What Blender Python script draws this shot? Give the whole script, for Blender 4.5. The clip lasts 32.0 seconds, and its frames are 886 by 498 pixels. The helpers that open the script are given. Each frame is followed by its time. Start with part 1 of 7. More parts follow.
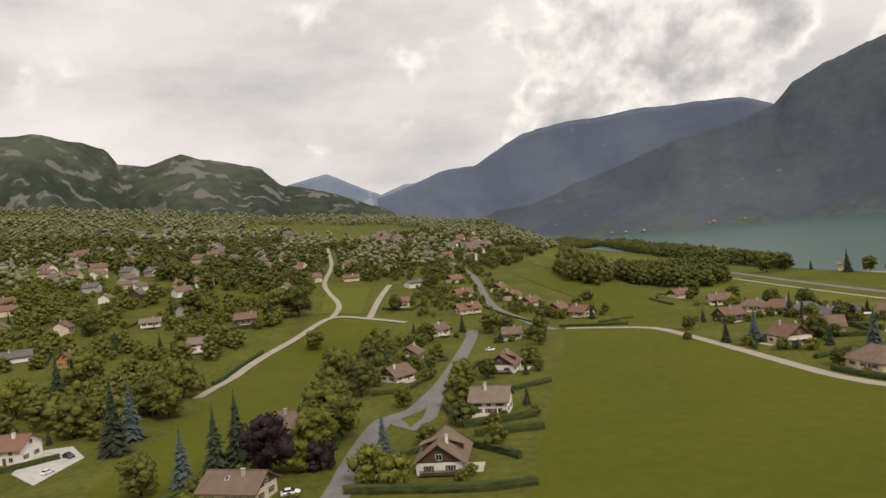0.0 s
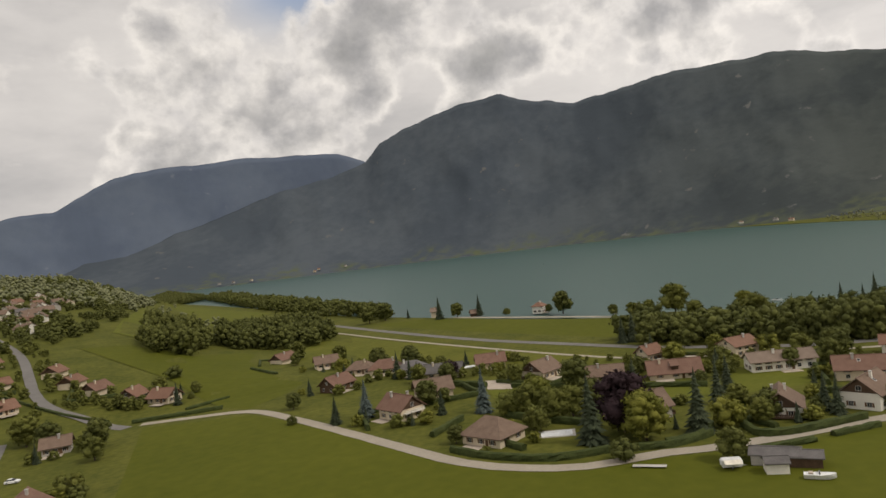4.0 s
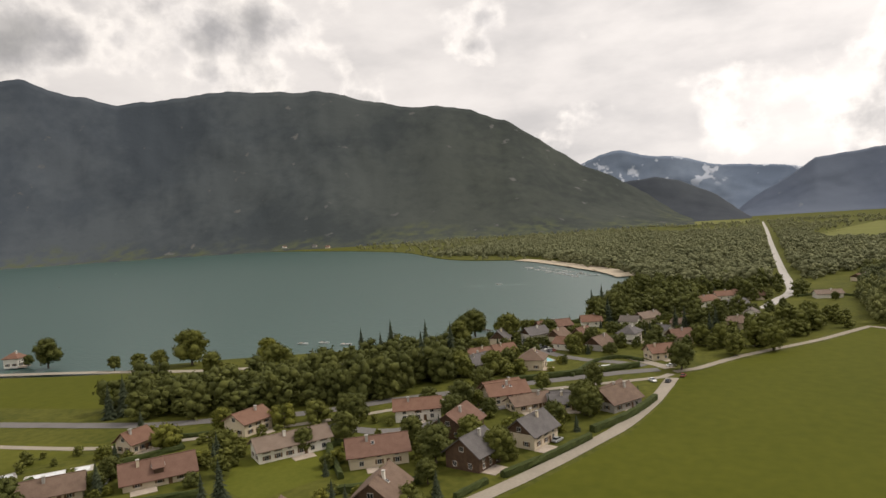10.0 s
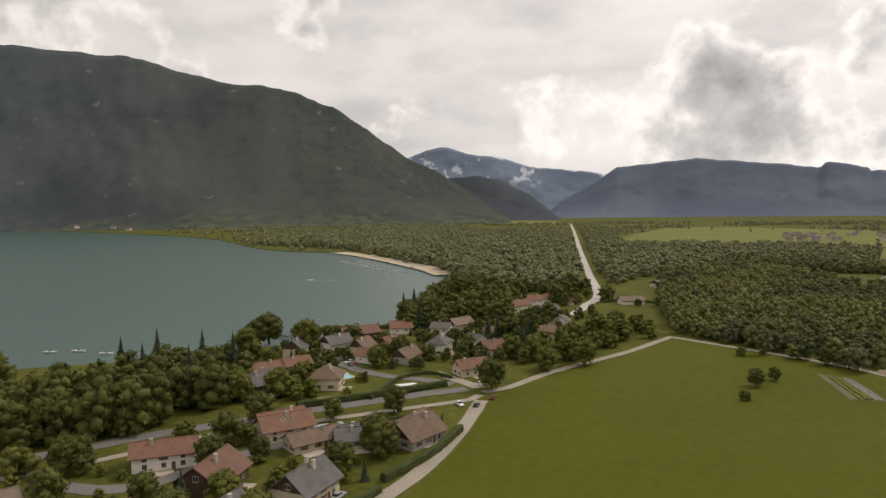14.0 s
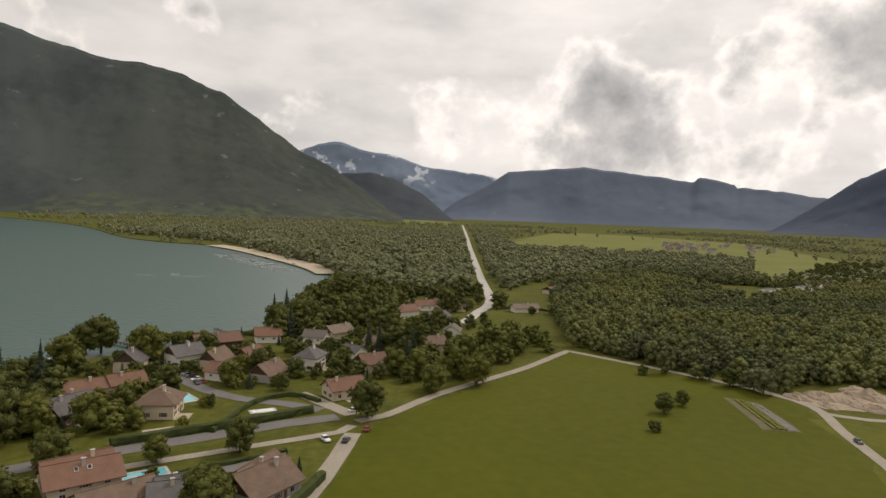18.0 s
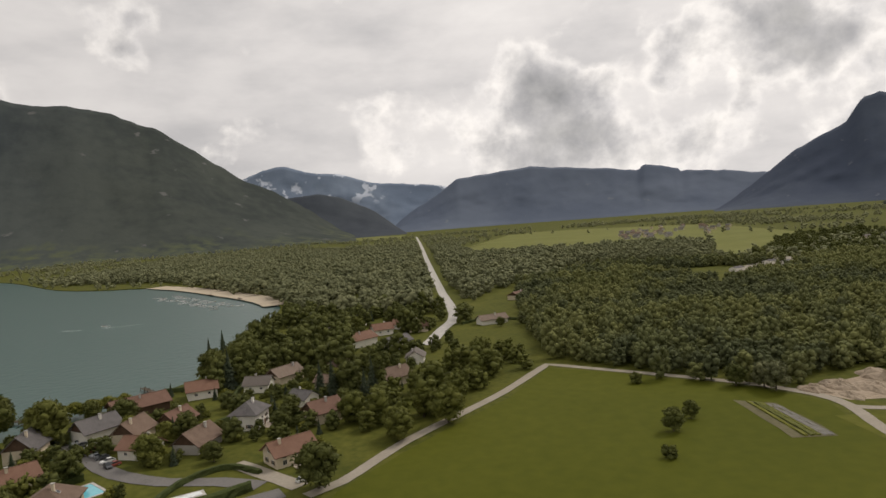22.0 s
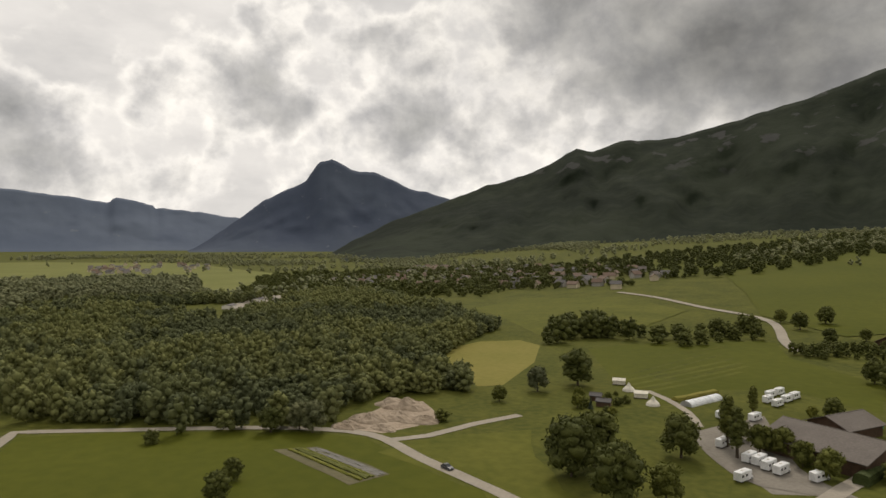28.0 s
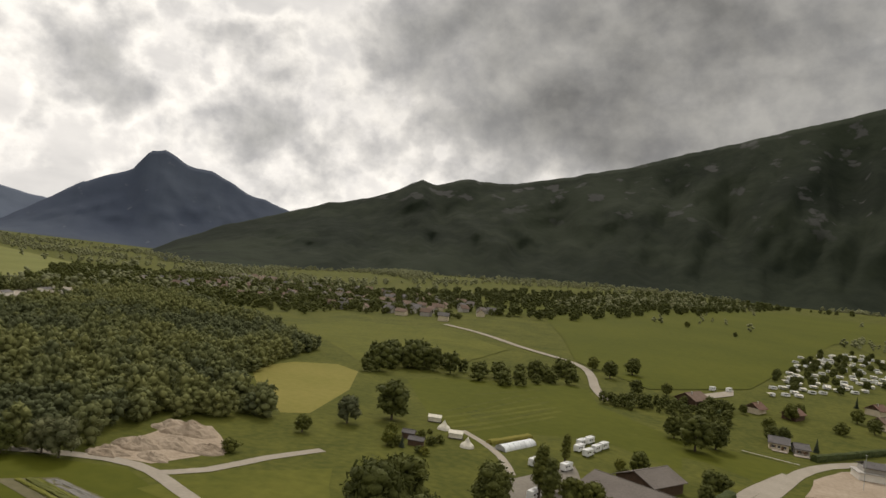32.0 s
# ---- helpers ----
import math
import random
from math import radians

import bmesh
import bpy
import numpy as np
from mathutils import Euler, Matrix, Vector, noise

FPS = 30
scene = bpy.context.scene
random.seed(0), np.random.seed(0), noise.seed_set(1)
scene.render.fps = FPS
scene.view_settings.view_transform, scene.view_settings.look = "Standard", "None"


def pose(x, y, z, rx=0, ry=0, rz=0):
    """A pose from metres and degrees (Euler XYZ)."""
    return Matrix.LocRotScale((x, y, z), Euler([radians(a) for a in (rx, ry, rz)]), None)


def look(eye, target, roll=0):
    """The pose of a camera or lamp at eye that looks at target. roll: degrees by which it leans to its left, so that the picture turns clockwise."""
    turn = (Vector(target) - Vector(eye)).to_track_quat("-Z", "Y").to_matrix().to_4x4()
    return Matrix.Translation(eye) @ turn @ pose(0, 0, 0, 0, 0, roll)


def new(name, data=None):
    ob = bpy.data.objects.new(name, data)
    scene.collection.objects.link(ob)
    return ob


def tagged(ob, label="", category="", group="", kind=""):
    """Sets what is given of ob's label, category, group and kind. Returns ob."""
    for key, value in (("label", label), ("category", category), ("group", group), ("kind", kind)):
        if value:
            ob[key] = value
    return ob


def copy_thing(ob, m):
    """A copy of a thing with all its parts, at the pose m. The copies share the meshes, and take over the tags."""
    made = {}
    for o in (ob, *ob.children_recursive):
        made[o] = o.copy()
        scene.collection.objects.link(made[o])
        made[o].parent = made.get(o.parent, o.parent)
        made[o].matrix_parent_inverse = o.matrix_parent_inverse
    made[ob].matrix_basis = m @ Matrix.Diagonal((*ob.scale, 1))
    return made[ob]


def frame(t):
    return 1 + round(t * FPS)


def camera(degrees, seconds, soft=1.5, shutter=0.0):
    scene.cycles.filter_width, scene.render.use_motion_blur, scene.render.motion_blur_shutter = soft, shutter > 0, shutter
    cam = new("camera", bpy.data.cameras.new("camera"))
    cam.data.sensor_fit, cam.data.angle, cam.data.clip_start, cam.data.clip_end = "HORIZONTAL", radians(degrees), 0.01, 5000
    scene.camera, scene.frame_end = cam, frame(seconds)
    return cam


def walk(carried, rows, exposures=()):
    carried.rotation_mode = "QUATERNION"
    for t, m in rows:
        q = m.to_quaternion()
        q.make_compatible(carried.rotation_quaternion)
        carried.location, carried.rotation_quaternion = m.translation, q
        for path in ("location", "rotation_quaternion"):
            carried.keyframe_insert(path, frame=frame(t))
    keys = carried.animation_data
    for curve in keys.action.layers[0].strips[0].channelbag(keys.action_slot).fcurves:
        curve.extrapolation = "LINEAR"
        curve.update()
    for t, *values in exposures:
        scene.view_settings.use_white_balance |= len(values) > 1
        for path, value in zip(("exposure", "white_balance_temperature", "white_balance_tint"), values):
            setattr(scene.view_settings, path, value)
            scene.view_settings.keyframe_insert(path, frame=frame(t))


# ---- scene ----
cam = camera(67.2, 32.0, soft=1.5)
PATH = [
    (0, (0.10, 0.88, 49.65), (0.09, 20.88, 49.39), -5.23),
    (0.5, (2.44, 8.44, 50.11), (3.49, 28.41, 50.30), -10.47),
    (1, (4.34, 14.98, 50.62), (6.10, 34.90, 50.95), -9.44),
    (1.5, (6.04, 21.75, 50.76), (8.92, 41.53, 51.26), -9.57),
    (2, (9.31, 28.39, 51.54), (13.54, 47.93, 52.11), -9.76),
    (2.5, (12.30, 35.44, 51.92), (18.26, 54.52, 52.52), -9.39),
    (3, (16.35, 41.06, 52.59), (23.88, 59.59, 53.04), -8.87),
    (3.5, (19.89, 47.06, 52.58), (29.14, 64.79, 52.83), -7.95),
    (4, (22.50, 52.71, 53.38), (33.36, 69.51, 53.36), -6.93),
    (4.5, (24.98, 56.74, 53.88), (37.20, 72.57, 53.64), -5.70),
    (6.5, (39.97, 68.56, 56.01), (56.24, 80.16, 55.17), -0.65),
    (7, (44.01, 69.89, 56.97), (60.63, 80.98, 56.05), -0.48),
    (7.5, (49.40, 71.60, 57.88), (66.43, 82.03, 56.81), 0.59),
    (8, (55.47, 72.17, 59.21), (72.94, 81.88, 58.39), -0.31),
    (8.5, (61.08, 74.24, 59.42), (78.99, 83.08, 58.55), -1.86),
    (9, (66.60, 75.72, 59.62), (84.85, 83.86, 58.83), -2.89),
    (9.5, (72.00, 76.59, 59.87), (90.54, 84.05, 59.17), -3.49),
    (10, (77.18, 77.01, 60.12), (95.98, 83.79, 59.41), -3.77),
    (10.5, (82.12, 77.19, 60.36), (101.09, 83.47, 59.67), -3.67),
    (11, (86.89, 77.20, 60.62), (106.06, 82.84, 60.00), -3.44),
    (11.5, (91.59, 77.11, 60.90), (110.94, 82.11, 60.17), -2.73),
    (12, (96.34, 77.00, 61.18), (115.83, 81.42, 60.37), -2.22),
    (12.5, (101.24, 76.90, 61.42), (120.87, 80.64, 60.49), -1.99),
    (13, (106.36, 76.78, 61.57), (126.09, 79.90, 60.54), -1.47),
    (13.5, (111.63, 76.70, 61.56), (131.45, 79.12, 60.41), -1.18),
    (14, (116.92, 76.63, 61.45), (136.81, 78.34, 60.25), -0.74),
    (14.5, (122.19, 76.54, 61.30), (142.12, 77.63, 60.02), -0.37),
    (16.5, (141.24, 75.85, 60.12), (161.19, 75.11, 58.89), 1.10),
    (17, (145.76, 75.38, 59.89), (165.70, 74.30, 58.80), 1.63),
    (17.5, (150.29, 74.87, 59.70), (170.20, 73.45, 58.59), 1.82),
    (18, (154.78, 74.35, 59.58), (174.69, 72.82, 58.37), 2.00),
    (18.5, (159.16, 73.87, 59.54), (179.04, 72.12, 58.29), 2.15),
    (19, (163.32, 73.43, 59.57), (183.20, 71.55, 58.33), 2.36),
    (19.5, (167.26, 73.03, 59.65), (187.12, 71.04, 58.38), 2.49),
    (20, (171.05, 72.59, 59.69), (190.89, 70.42, 58.44), 2.36),
    (20.5, (174.91, 72.06, 59.64), (194.74, 69.74, 58.38), 2.16),
    (21, (179.08, 71.33, 59.48), (198.91, 69.08, 58.22), 2.49),
    (21.5, (183.80, 70.44, 59.12), (203.63, 68.21, 57.79), 3.01),
    (22, (189.16, 69.25, 58.50), (208.94, 66.42, 57.61), -4.34),
    (22.5, (194.97, 67.75, 57.62), (214.52, 63.54, 57.32), -12.11),
    (23, (200.77, 65.96, 56.61), (220.08, 60.76, 56.76), -13.81),
    (23.5, (206.32, 63.93, 55.63), (225.42, 58.01, 55.65), -13.13),
    (24, (211.44, 61.76, 54.72), (230.24, 54.93, 54.74), -11.95),
    (24.5, (215.93, 59.66, 53.89), (234.19, 51.52, 54.14), -11.00),
    (25, (219.74, 57.89, 53.13), (237.17, 48.08, 53.21), -10.73),
    (25.5, (222.96, 56.66, 52.44), (239.80, 45.87, 52.61), -8.70),
    (27.5, (227.56, 67.76, 52.78), (240.82, 52.80, 52.38), -1.66),
    (28, (228.70, 67.40, 52.81), (241.11, 51.72, 52.55), -0.06),
    (28.5, (229.88, 66.34, 52.83), (241.48, 50.05, 52.59), 0.19),
    (29, (231.11, 64.63, 52.79), (242.10, 47.93, 52.59), 1.16),
    (29.5, (232.38, 62.41, 52.64), (242.69, 45.28, 52.57), 2.07),
    (30, (233.62, 59.89, 52.38), (243.43, 42.46, 52.35), 3.01),
    (30.5, (234.73, 57.22, 52.03), (243.97, 39.48, 52.27), 4.02),
    (31, (235.69, 54.52, 51.64), (244.67, 36.65, 52.09), 5.20),
    (31.5, (236.50, 51.82, 51.23), (245.14, 33.80, 51.86), 6.19),
    (32, (237.27, 49.14, 50.83), (245.57, 30.96, 51.56), 7.23),
]
walk(cam, [(t, look(eye, target, roll)) for t, eye, target, roll in PATH],
     [(0, 0.47, 6800, 13), (1.5, 0.29, 6800, 13), (3, 0.19, 6800, 12), (5, 0.22, 6800, 13), (8, 0.49, 6800, 14), (11, 0.29, 6800, 14), (16, 0.19, 6900, 14), (21, 0.12, 6800, 13), (23, -0.05, 6600, 13), (25, -0.13, 6650, 13), (28, 0.09, 6800, 11), (30, 0.17, 6800, 11), (32, 0.17, 6800, 11)])

# ---- daylight ----
SUN_ELEV, SUN_AZ = 48.0, 150.0   # degrees above the horizon; clockwise from +y
world = bpy.data.worlds.new("sky")
scene.world = world
world.use_nodes = True
wn, wl = world.node_tree.nodes, world.node_tree.links
wn.clear()


def wnode(kind, **values):
    n = wn.new(kind)
    for k, v in values.items():
        n.inputs[k].default_value = v
    return n


w_out = wn.new("ShaderNodeOutputWorld")
w_sky = wn.new("ShaderNodeTexSky")
w_sky.sky_type, w_sky.sun_disc = "NISHITA", False
w_sky.sun_elevation, w_sky.sun_rotation = radians(SUN_ELEV), radians(SUN_AZ)
w_blue = wn.new("ShaderNodeBackground")
w_blue.inputs["Strength"].default_value = 0.12
wl.new(w_sky.outputs[0], w_blue.inputs["Color"])
# clouds: a thin bright veil, and heaps of cumulus with lit rims and grey bellies over the mountains
w_co = wn.new("ShaderNodeTexCoord")
w_sep = wn.new("ShaderNodeSeparateXYZ")
wl.new(w_co.outputs["Generated"], w_sep.inputs[0])


def wmath(op, a, b=0.0, clamp=False):
    n = wn.new("ShaderNodeMath")
    n.operation, n.use_clamp = op, clamp
    for i, v in enumerate((a, b)):
        if isinstance(v, (int, float)):
            n.inputs[i].default_value = v
        else:
            wl.new(v, n.inputs[i])
    return n.outputs[0]


def wramp(src, *stops):
    n = wn.new("ShaderNodeValToRGB")
    e = n.color_ramp.elements
    for k, (at, c) in enumerate(stops):
        q = e[k] if k < 2 else e.new(at)
        q.position, q.color = at, (*c, 1)
    wl.new(src, n.inputs[0])
    return n.outputs[0]


def wmix(fac, a, b, how="MIX"):
    n = wn.new("ShaderNodeMix")
    n.data_type, n.blend_type = "RGBA", how
    for key, v in (("Factor", fac), ("A", a), ("B", b)):
        if isinstance(v, (int, float)):
            n.inputs[key].default_value = v
        elif isinstance(v, tuple):
            n.inputs[key].default_value = (*v, 1)
        else:
            wl.new(v, n.inputs[key])
    return n.outputs["Result"]


W_AZ = wmath("MULTIPLY", wmath("ARCTAN2", w_sep.outputs["X"], w_sep.outputs["Y"]), 180 / math.pi)
W_EL = wmath("MULTIPLY", wmath("ARCSINE", w_sep.outputs["Z"]), 180 / math.pi)


def bank(az, el, wide, high):
    """A soft heap in the sky: 1 at its middle, falling to 0 about wide and high degrees from it."""
    d = wmath("SUBTRACT", W_AZ, az)
    d = wmath("SUBTRACT", d, wmath("MULTIPLY", wmath("ROUND", wmath("DIVIDE", d, 360.0)), 360.0))
    a = wmath("POWER", wmath("ABSOLUTE", wmath("DIVIDE", d, wide)), 2.0)
    b = wmath("POWER", wmath("ABSOLUTE", wmath("DIVIDE", wmath("SUBTRACT", W_EL, el), high)), 2.0)
    return wmath("POWER", 2.718, wmath("MULTIPLY", wmath("ADD", a, b), -1.0))


def wnoise(scale, detail, rough, squash=1.0, twist=0.0):
    n = wnode("ShaderNodeTexNoise", Scale=scale, Detail=detail, Roughness=rough, Distortion=twist)
    mp = wn.new("ShaderNodeMapping")
    mp.inputs["Scale"].default_value = (1, 1, squash)
    wl.new(w_co.outputs["Generated"], mp.inputs[0])
    wl.new(mp.outputs[0], n.inputs["Vector"])
    return n.outputs["Fac"]


W_VEIL = wramp(wnoise(3.6, 7, .55, 2.6), (.34, (1.0, .985, .955)), (.70, (.66, .66, .66)), (.50, (.88, .867, .848)))
W_HEAP = wnoise(8.0, 10, .52, 1.2, .1)
# where the heaps stand: azimuth and elevation of the middle, width, height, weight
w_sum = wmath("MULTIPLY", W_HEAP, 1.0)
for az, el, wide, high, weight in ((10, 10, 10, 5.5, .17), (27, 15, 14, 8, .20), (54, 17, 6, 6, .17), (73, 15, 4.5, 3.2, .26), (40, 16, 7, 5, .12), (106, 7.5, 8.5, 5, .33),
                                   (124, 12, 5.5, 4.5, .32), (115, 4.5, 10, 2.6, .18), (139, 11, 12, 8, .23), (172, 17, 24, 9, .42), (200, 20, 30, 12, .38), (-15, 13, 16, 14, -.13), (250, 35, 60, 30, .16)):
    w_sum = wmath("ADD", w_sum, wmath("MULTIPLY", bank(az, el, wide, high), weight))
W_COVER = wn.new("ShaderNodeMapRange")
W_COVER.inputs["From Min"].default_value, W_COVER.inputs["From Max"].default_value = .57, .665
wl.new(w_sum, W_COVER.inputs["Value"])
W_BODY = wramp(w_sum, (.56, (1.0, .985, .955)), (1.0, (.36, .365, .365)), (.64, (1.16, 1.14, 1.10)), (.70, (.92, .91, .89)), (.78, (.66, .66, .66)), (.90, (.50, .505, .505)))
W_CURL = wramp(wnoise(21, 9, .58, 1.1, .1), (.34, (1.14, 1.13, 1.10)), (.66, (.76, .765, .78)))
w_mass = wmath("MULTIPLY", bank(171, 19, 19, 9), 1.35, True)      # the dark rain cloud over the southern mountain
w_cum = wmix(.8, wmix(w_mass, W_BODY, wramp(wnoise(5.5, 8, .5, 1.5), (.36, (.42, .42, .41)), (.64, (.21, .212, .21)))), W_CURL, "MULTIPLY")
w_all = wmix(W_COVER.outputs[0], W_VEIL, w_cum)
w_cloud = wn.new("ShaderNodeBackground")
wl.new(w_all, w_cloud.inputs["Color"])
w_away = wn.new("ShaderNodeMapRange")    # greyer away from the sun
w_away.inputs["From Min"].default_value, w_away.inputs["From Max"].default_value = -0.2, 0.9
w_away.inputs["To Min"].default_value, w_away.inputs["To Max"].default_value = 0.83, 0.62
wl.new(w_sep.outputs["Y"], w_away.inputs["Value"])
wl.new(w_away.outputs[0], w_cloud.inputs["Strength"])
w_hole = wmath("MULTIPLY", bank(23, 22, 5.5, 2.6), wmath("SUBTRACT", 1.0, W_COVER.outputs[0]))     # a gap of blue
w_mix = wn.new("ShaderNodeMixShader")
wl.new(wmath("MULTIPLY", w_hole, .75, True), w_mix.inputs[0])
wl.new(w_cloud.outputs[0], w_mix.inputs[1])
wl.new(w_blue.outputs[0], w_mix.inputs[2])
wl.new(w_mix.outputs[0], w_out.inputs["Surface"])

sun = new("sun", bpy.data.lights.new("sun", "SUN"))
sun.data.energy, sun.data.angle, sun.data.color = 1.4, radians(12), (1.0, 0.94, 0.85)
sun_dir = Vector((math.sin(radians(SUN_AZ)) * math.cos(radians(SUN_ELEV)), math.cos(radians(SUN_AZ)) * math.cos(radians(SUN_ELEV)), math.sin(radians(SUN_ELEV))))
sun.matrix_world = look(tuple(sun_dir * 300), (0, 0, 0))

# ---- materials ----
def mat(name, color, rough=0.8, vary=0.25, scale=1.0, fine=6.0, bump=0.0, tint=None, metal=0.0, rand=0.0, spec=0.3):
    """A surface with broad and fine variation: color and tint are mixed by noise, rand varies it from piece to piece."""
    m = bpy.data.materials.new(name)
    m.use_nodes = True
    nt = m.node_tree
    nd, lk = nt.nodes, nt.links
    b = nd["Principled BSDF"]
    b.inputs["Roughness"].default_value, b.inputs["Metallic"].default_value = rough, metal
    b.inputs["Specular IOR Level"].default_value = spec
    co = nd.new("ShaderNodeTexCoord")
    geo = nd.new("ShaderNodeNewGeometry")
    n1, n2 = nd.new("ShaderNodeTexNoise"), nd.new("ShaderNodeTexNoise")
    n1.inputs["Scale"].default_value, n1.inputs["Detail"].default_value = scale, 4
    n2.inputs["Scale"].default_value, n2.inputs["Detail"].default_value = scale * fine, 5
    for n in (n1, n2):
        lk.new(geo.outputs["Position"], n.inputs["Vector"])
    add = nd.new("ShaderNodeMath")
    add.operation = "ADD"
    lk.new(n1.outputs["Fac"], add.inputs[0])
    lk.new(n2.outputs["Fac"], add.inputs[1])
    last = add.outputs[0]
    if rand:
        inf = nd.new("ShaderNodeObjectInfo")
        ma = nd.new("ShaderNodeMath")
        ma.operation = "MULTIPLY_ADD"
        lk.new(inf.outputs["Random"], ma.inputs[0])
        ma.inputs[1].default_value = rand
        lk.new(last, ma.inputs[2])
        isl = nd.new("ShaderNodeMath")
        isl.operation = "MULTIPLY_ADD"
        lk.new(geo.outputs["Random Per Island"], isl.inputs[0])
        isl.inputs[1].default_value = rand
        lk.new(ma.outputs[0], isl.inputs[2])
        sub = nd.new("ShaderNodeMath")
        sub.operation = "SUBTRACT"
        lk.new(isl.outputs[0], sub.inputs[0])
        sub.inputs[1].default_value = rand
        last = sub.outputs[0]
    mr = nd.new("ShaderNodeMapRange")
    mr.inputs["From Min"].default_value, mr.inputs["From Max"].default_value = 0.65, 1.35
    lk.new(last, mr.inputs["Value"])
    mx = nd.new("ShaderNodeMix")
    mx.data_type = "RGBA"
    t = tint or [c * (1 + vary) for c in color]
    s = color if tint else [c * (1 - vary) for c in color]
    mx.inputs["A"].default_value = (*[min(1, c) for c in s], 1)
    mx.inputs["B"].default_value = (*[min(1, c) for c in t], 1)
    lk.new(mr.outputs[0], mx.inputs["Factor"])
    lk.new(mx.outputs["Result"], b.inputs["Base Color"])
    if bump:
        bp = nd.new("ShaderNodeBump")
        bp.inputs["Strength"].default_value, bp.inputs["Distance"].default_value = 1.0, bump
        lk.new(n2.outputs["Fac"], bp.inputs["Height"])
        lk.new(bp.outputs[0], b.inputs["Normal"])
    return m


M_FIELD = mat("mown_grass", (0.0622, 0.0713, 0.0052), 0.9, scale=0.014, fine=18, tint=(0.0888, 0.0945, 0.0086), bump=0.05, spec=0.1)
M_MEADOW = mat("meadow_grass", (0.0688, 0.0783, 0.0094), 0.9, scale=0.035, fine=9, tint=(0.1221, 0.1206, 0.0187), bump=0.08, spec=0.1)
M_DRY = mat("ripe_grass", (0.16, 0.15, 0.030), 0.9, scale=0.03, fine=12, tint=(0.22, 0.19, 0.05), bump=0.05, spec=0.1)
M_GROUND = mat("garden_ground", (0.0524, 0.0616, 0.0102), 0.95, scale=0.05, fine=8, tint=(0.1114, 0.1116, 0.0204), bump=0.15, spec=0.1)
M_PASTURE = mat("valley_pasture", (0.120, 0.130, 0.030), 0.9, scale=0.01, fine=12, tint=(0.175, 0.178, 0.052), bump=0.05, spec=0.1)
M_LAWN = mat("lawn", (0.0777, 0.0904, 0.0101), 0.9, scale=0.06, fine=10, tint=(0.1088, 0.1145, 0.0158), bump=0.04, spec=0.1)
M_ROAD = mat("road_gravel", (0.2580, 0.2268, 0.1800), 0.9, scale=0.12, fine=10, tint=(0.3440, 0.3066, 0.2480))
M_ASPH = mat("asphalt", (0.125, 0.118, 0.11), 0.9, scale=0.15, fine=10, tint=(0.18, 0.17, 0.16))
M_DIRT = mat("excavated_earth", (0.26, 0.20, 0.14), 0.95, scale=0.12, fine=6, tint=(0.39, 0.32, 0.24), bump=0.5)
M_SOIL = mat("tilled_soil", (0.085, 0.078, 0.036), 0.95, scale=0.1, fine=6, tint=(0.14, 0.125, 0.066), bump=0.2)
M_LEAF = [mat("leaves_" + k, c, 0.8, scale=0.22, fine=13, tint=t, bump=0.2, rand=0.35, spec=0.15) for k, c, t in (
    ("mid", (0.0824, 0.0898, 0.0200), (0.1365, 0.1410, 0.0311)), ("light", (0.0918, 0.1003, 0.0178), (0.1942, 0.1901, 0.0340)),
    ("dark", (0.0635, 0.0721, 0.0192), (0.1059, 0.1128, 0.0281)), ("grey", (0.0765, 0.0856, 0.0407), (0.1530, 0.1566, 0.0740)))]
M_WOOD = mat("mixed_wood_leaves", (0.0878, 0.0986, 0.0391), 0.85, scale=0.012, fine=60, tint=(0.1524, 0.1604, 0.0621), bump=0.15, rand=0.3, spec=0.12)
M_WOODS = [M_WOOD, mat("light_wood_leaves", (0.1109, 0.1213, 0.0414), 0.85, scale=0.012, fine=60, tint=(0.1824, 0.1863, 0.0667), bump=0.15, rand=0.35, spec=0.12), mat("dark_wood_leaves", (0.0623, 0.0737, 0.0345), 0.85, scale=0.012, fine=60, tint=(0.1132, 0.1235, 0.0552), bump=0.15, rand=0.35, spec=0.12)]
# far woods: distance haze is painted into this cooler, paler leaf colour
M_FARLEAF = mat("hazy_wood_leaves", (0.155, 0.165, 0.090), 0.85, scale=0.02, fine=9, tint=(0.232, 0.235, 0.122), bump=0.1, rand=0.35, spec=0.1)
M_FIR = mat("fir_needles", (0.0244, 0.0335, 0.0190), 0.85, scale=0.4, fine=6, tint=(0.0577, 0.0709, 0.0380), bump=0.2, rand=0.3, spec=0.15)
M_BLUEFIR = mat("blue_fir_needles", (0.045, 0.062, 0.058), 0.85, scale=0.4, fine=6, tint=(0.10, 0.125, 0.115), bump=0.2, spec=0.15)
M_COPPER = mat("copper_beech_leaves", (0.020, 0.012, 0.015), 0.8, scale=0.4, fine=6, tint=(0.045, 0.026, 0.030), bump=0.2, spec=0.15)
M_HEDGE = mat("hedge_leaves", (0.0278, 0.0394, 0.0120), 0.85, scale=0.5, fine=6, tint=(0.0688, 0.0837, 0.0240), bump=0.2, spec=0.15)
M_BARK = mat("bark", (0.09, 0.07, 0.05), 0.95, scale=2, fine=6, bump=0.1)
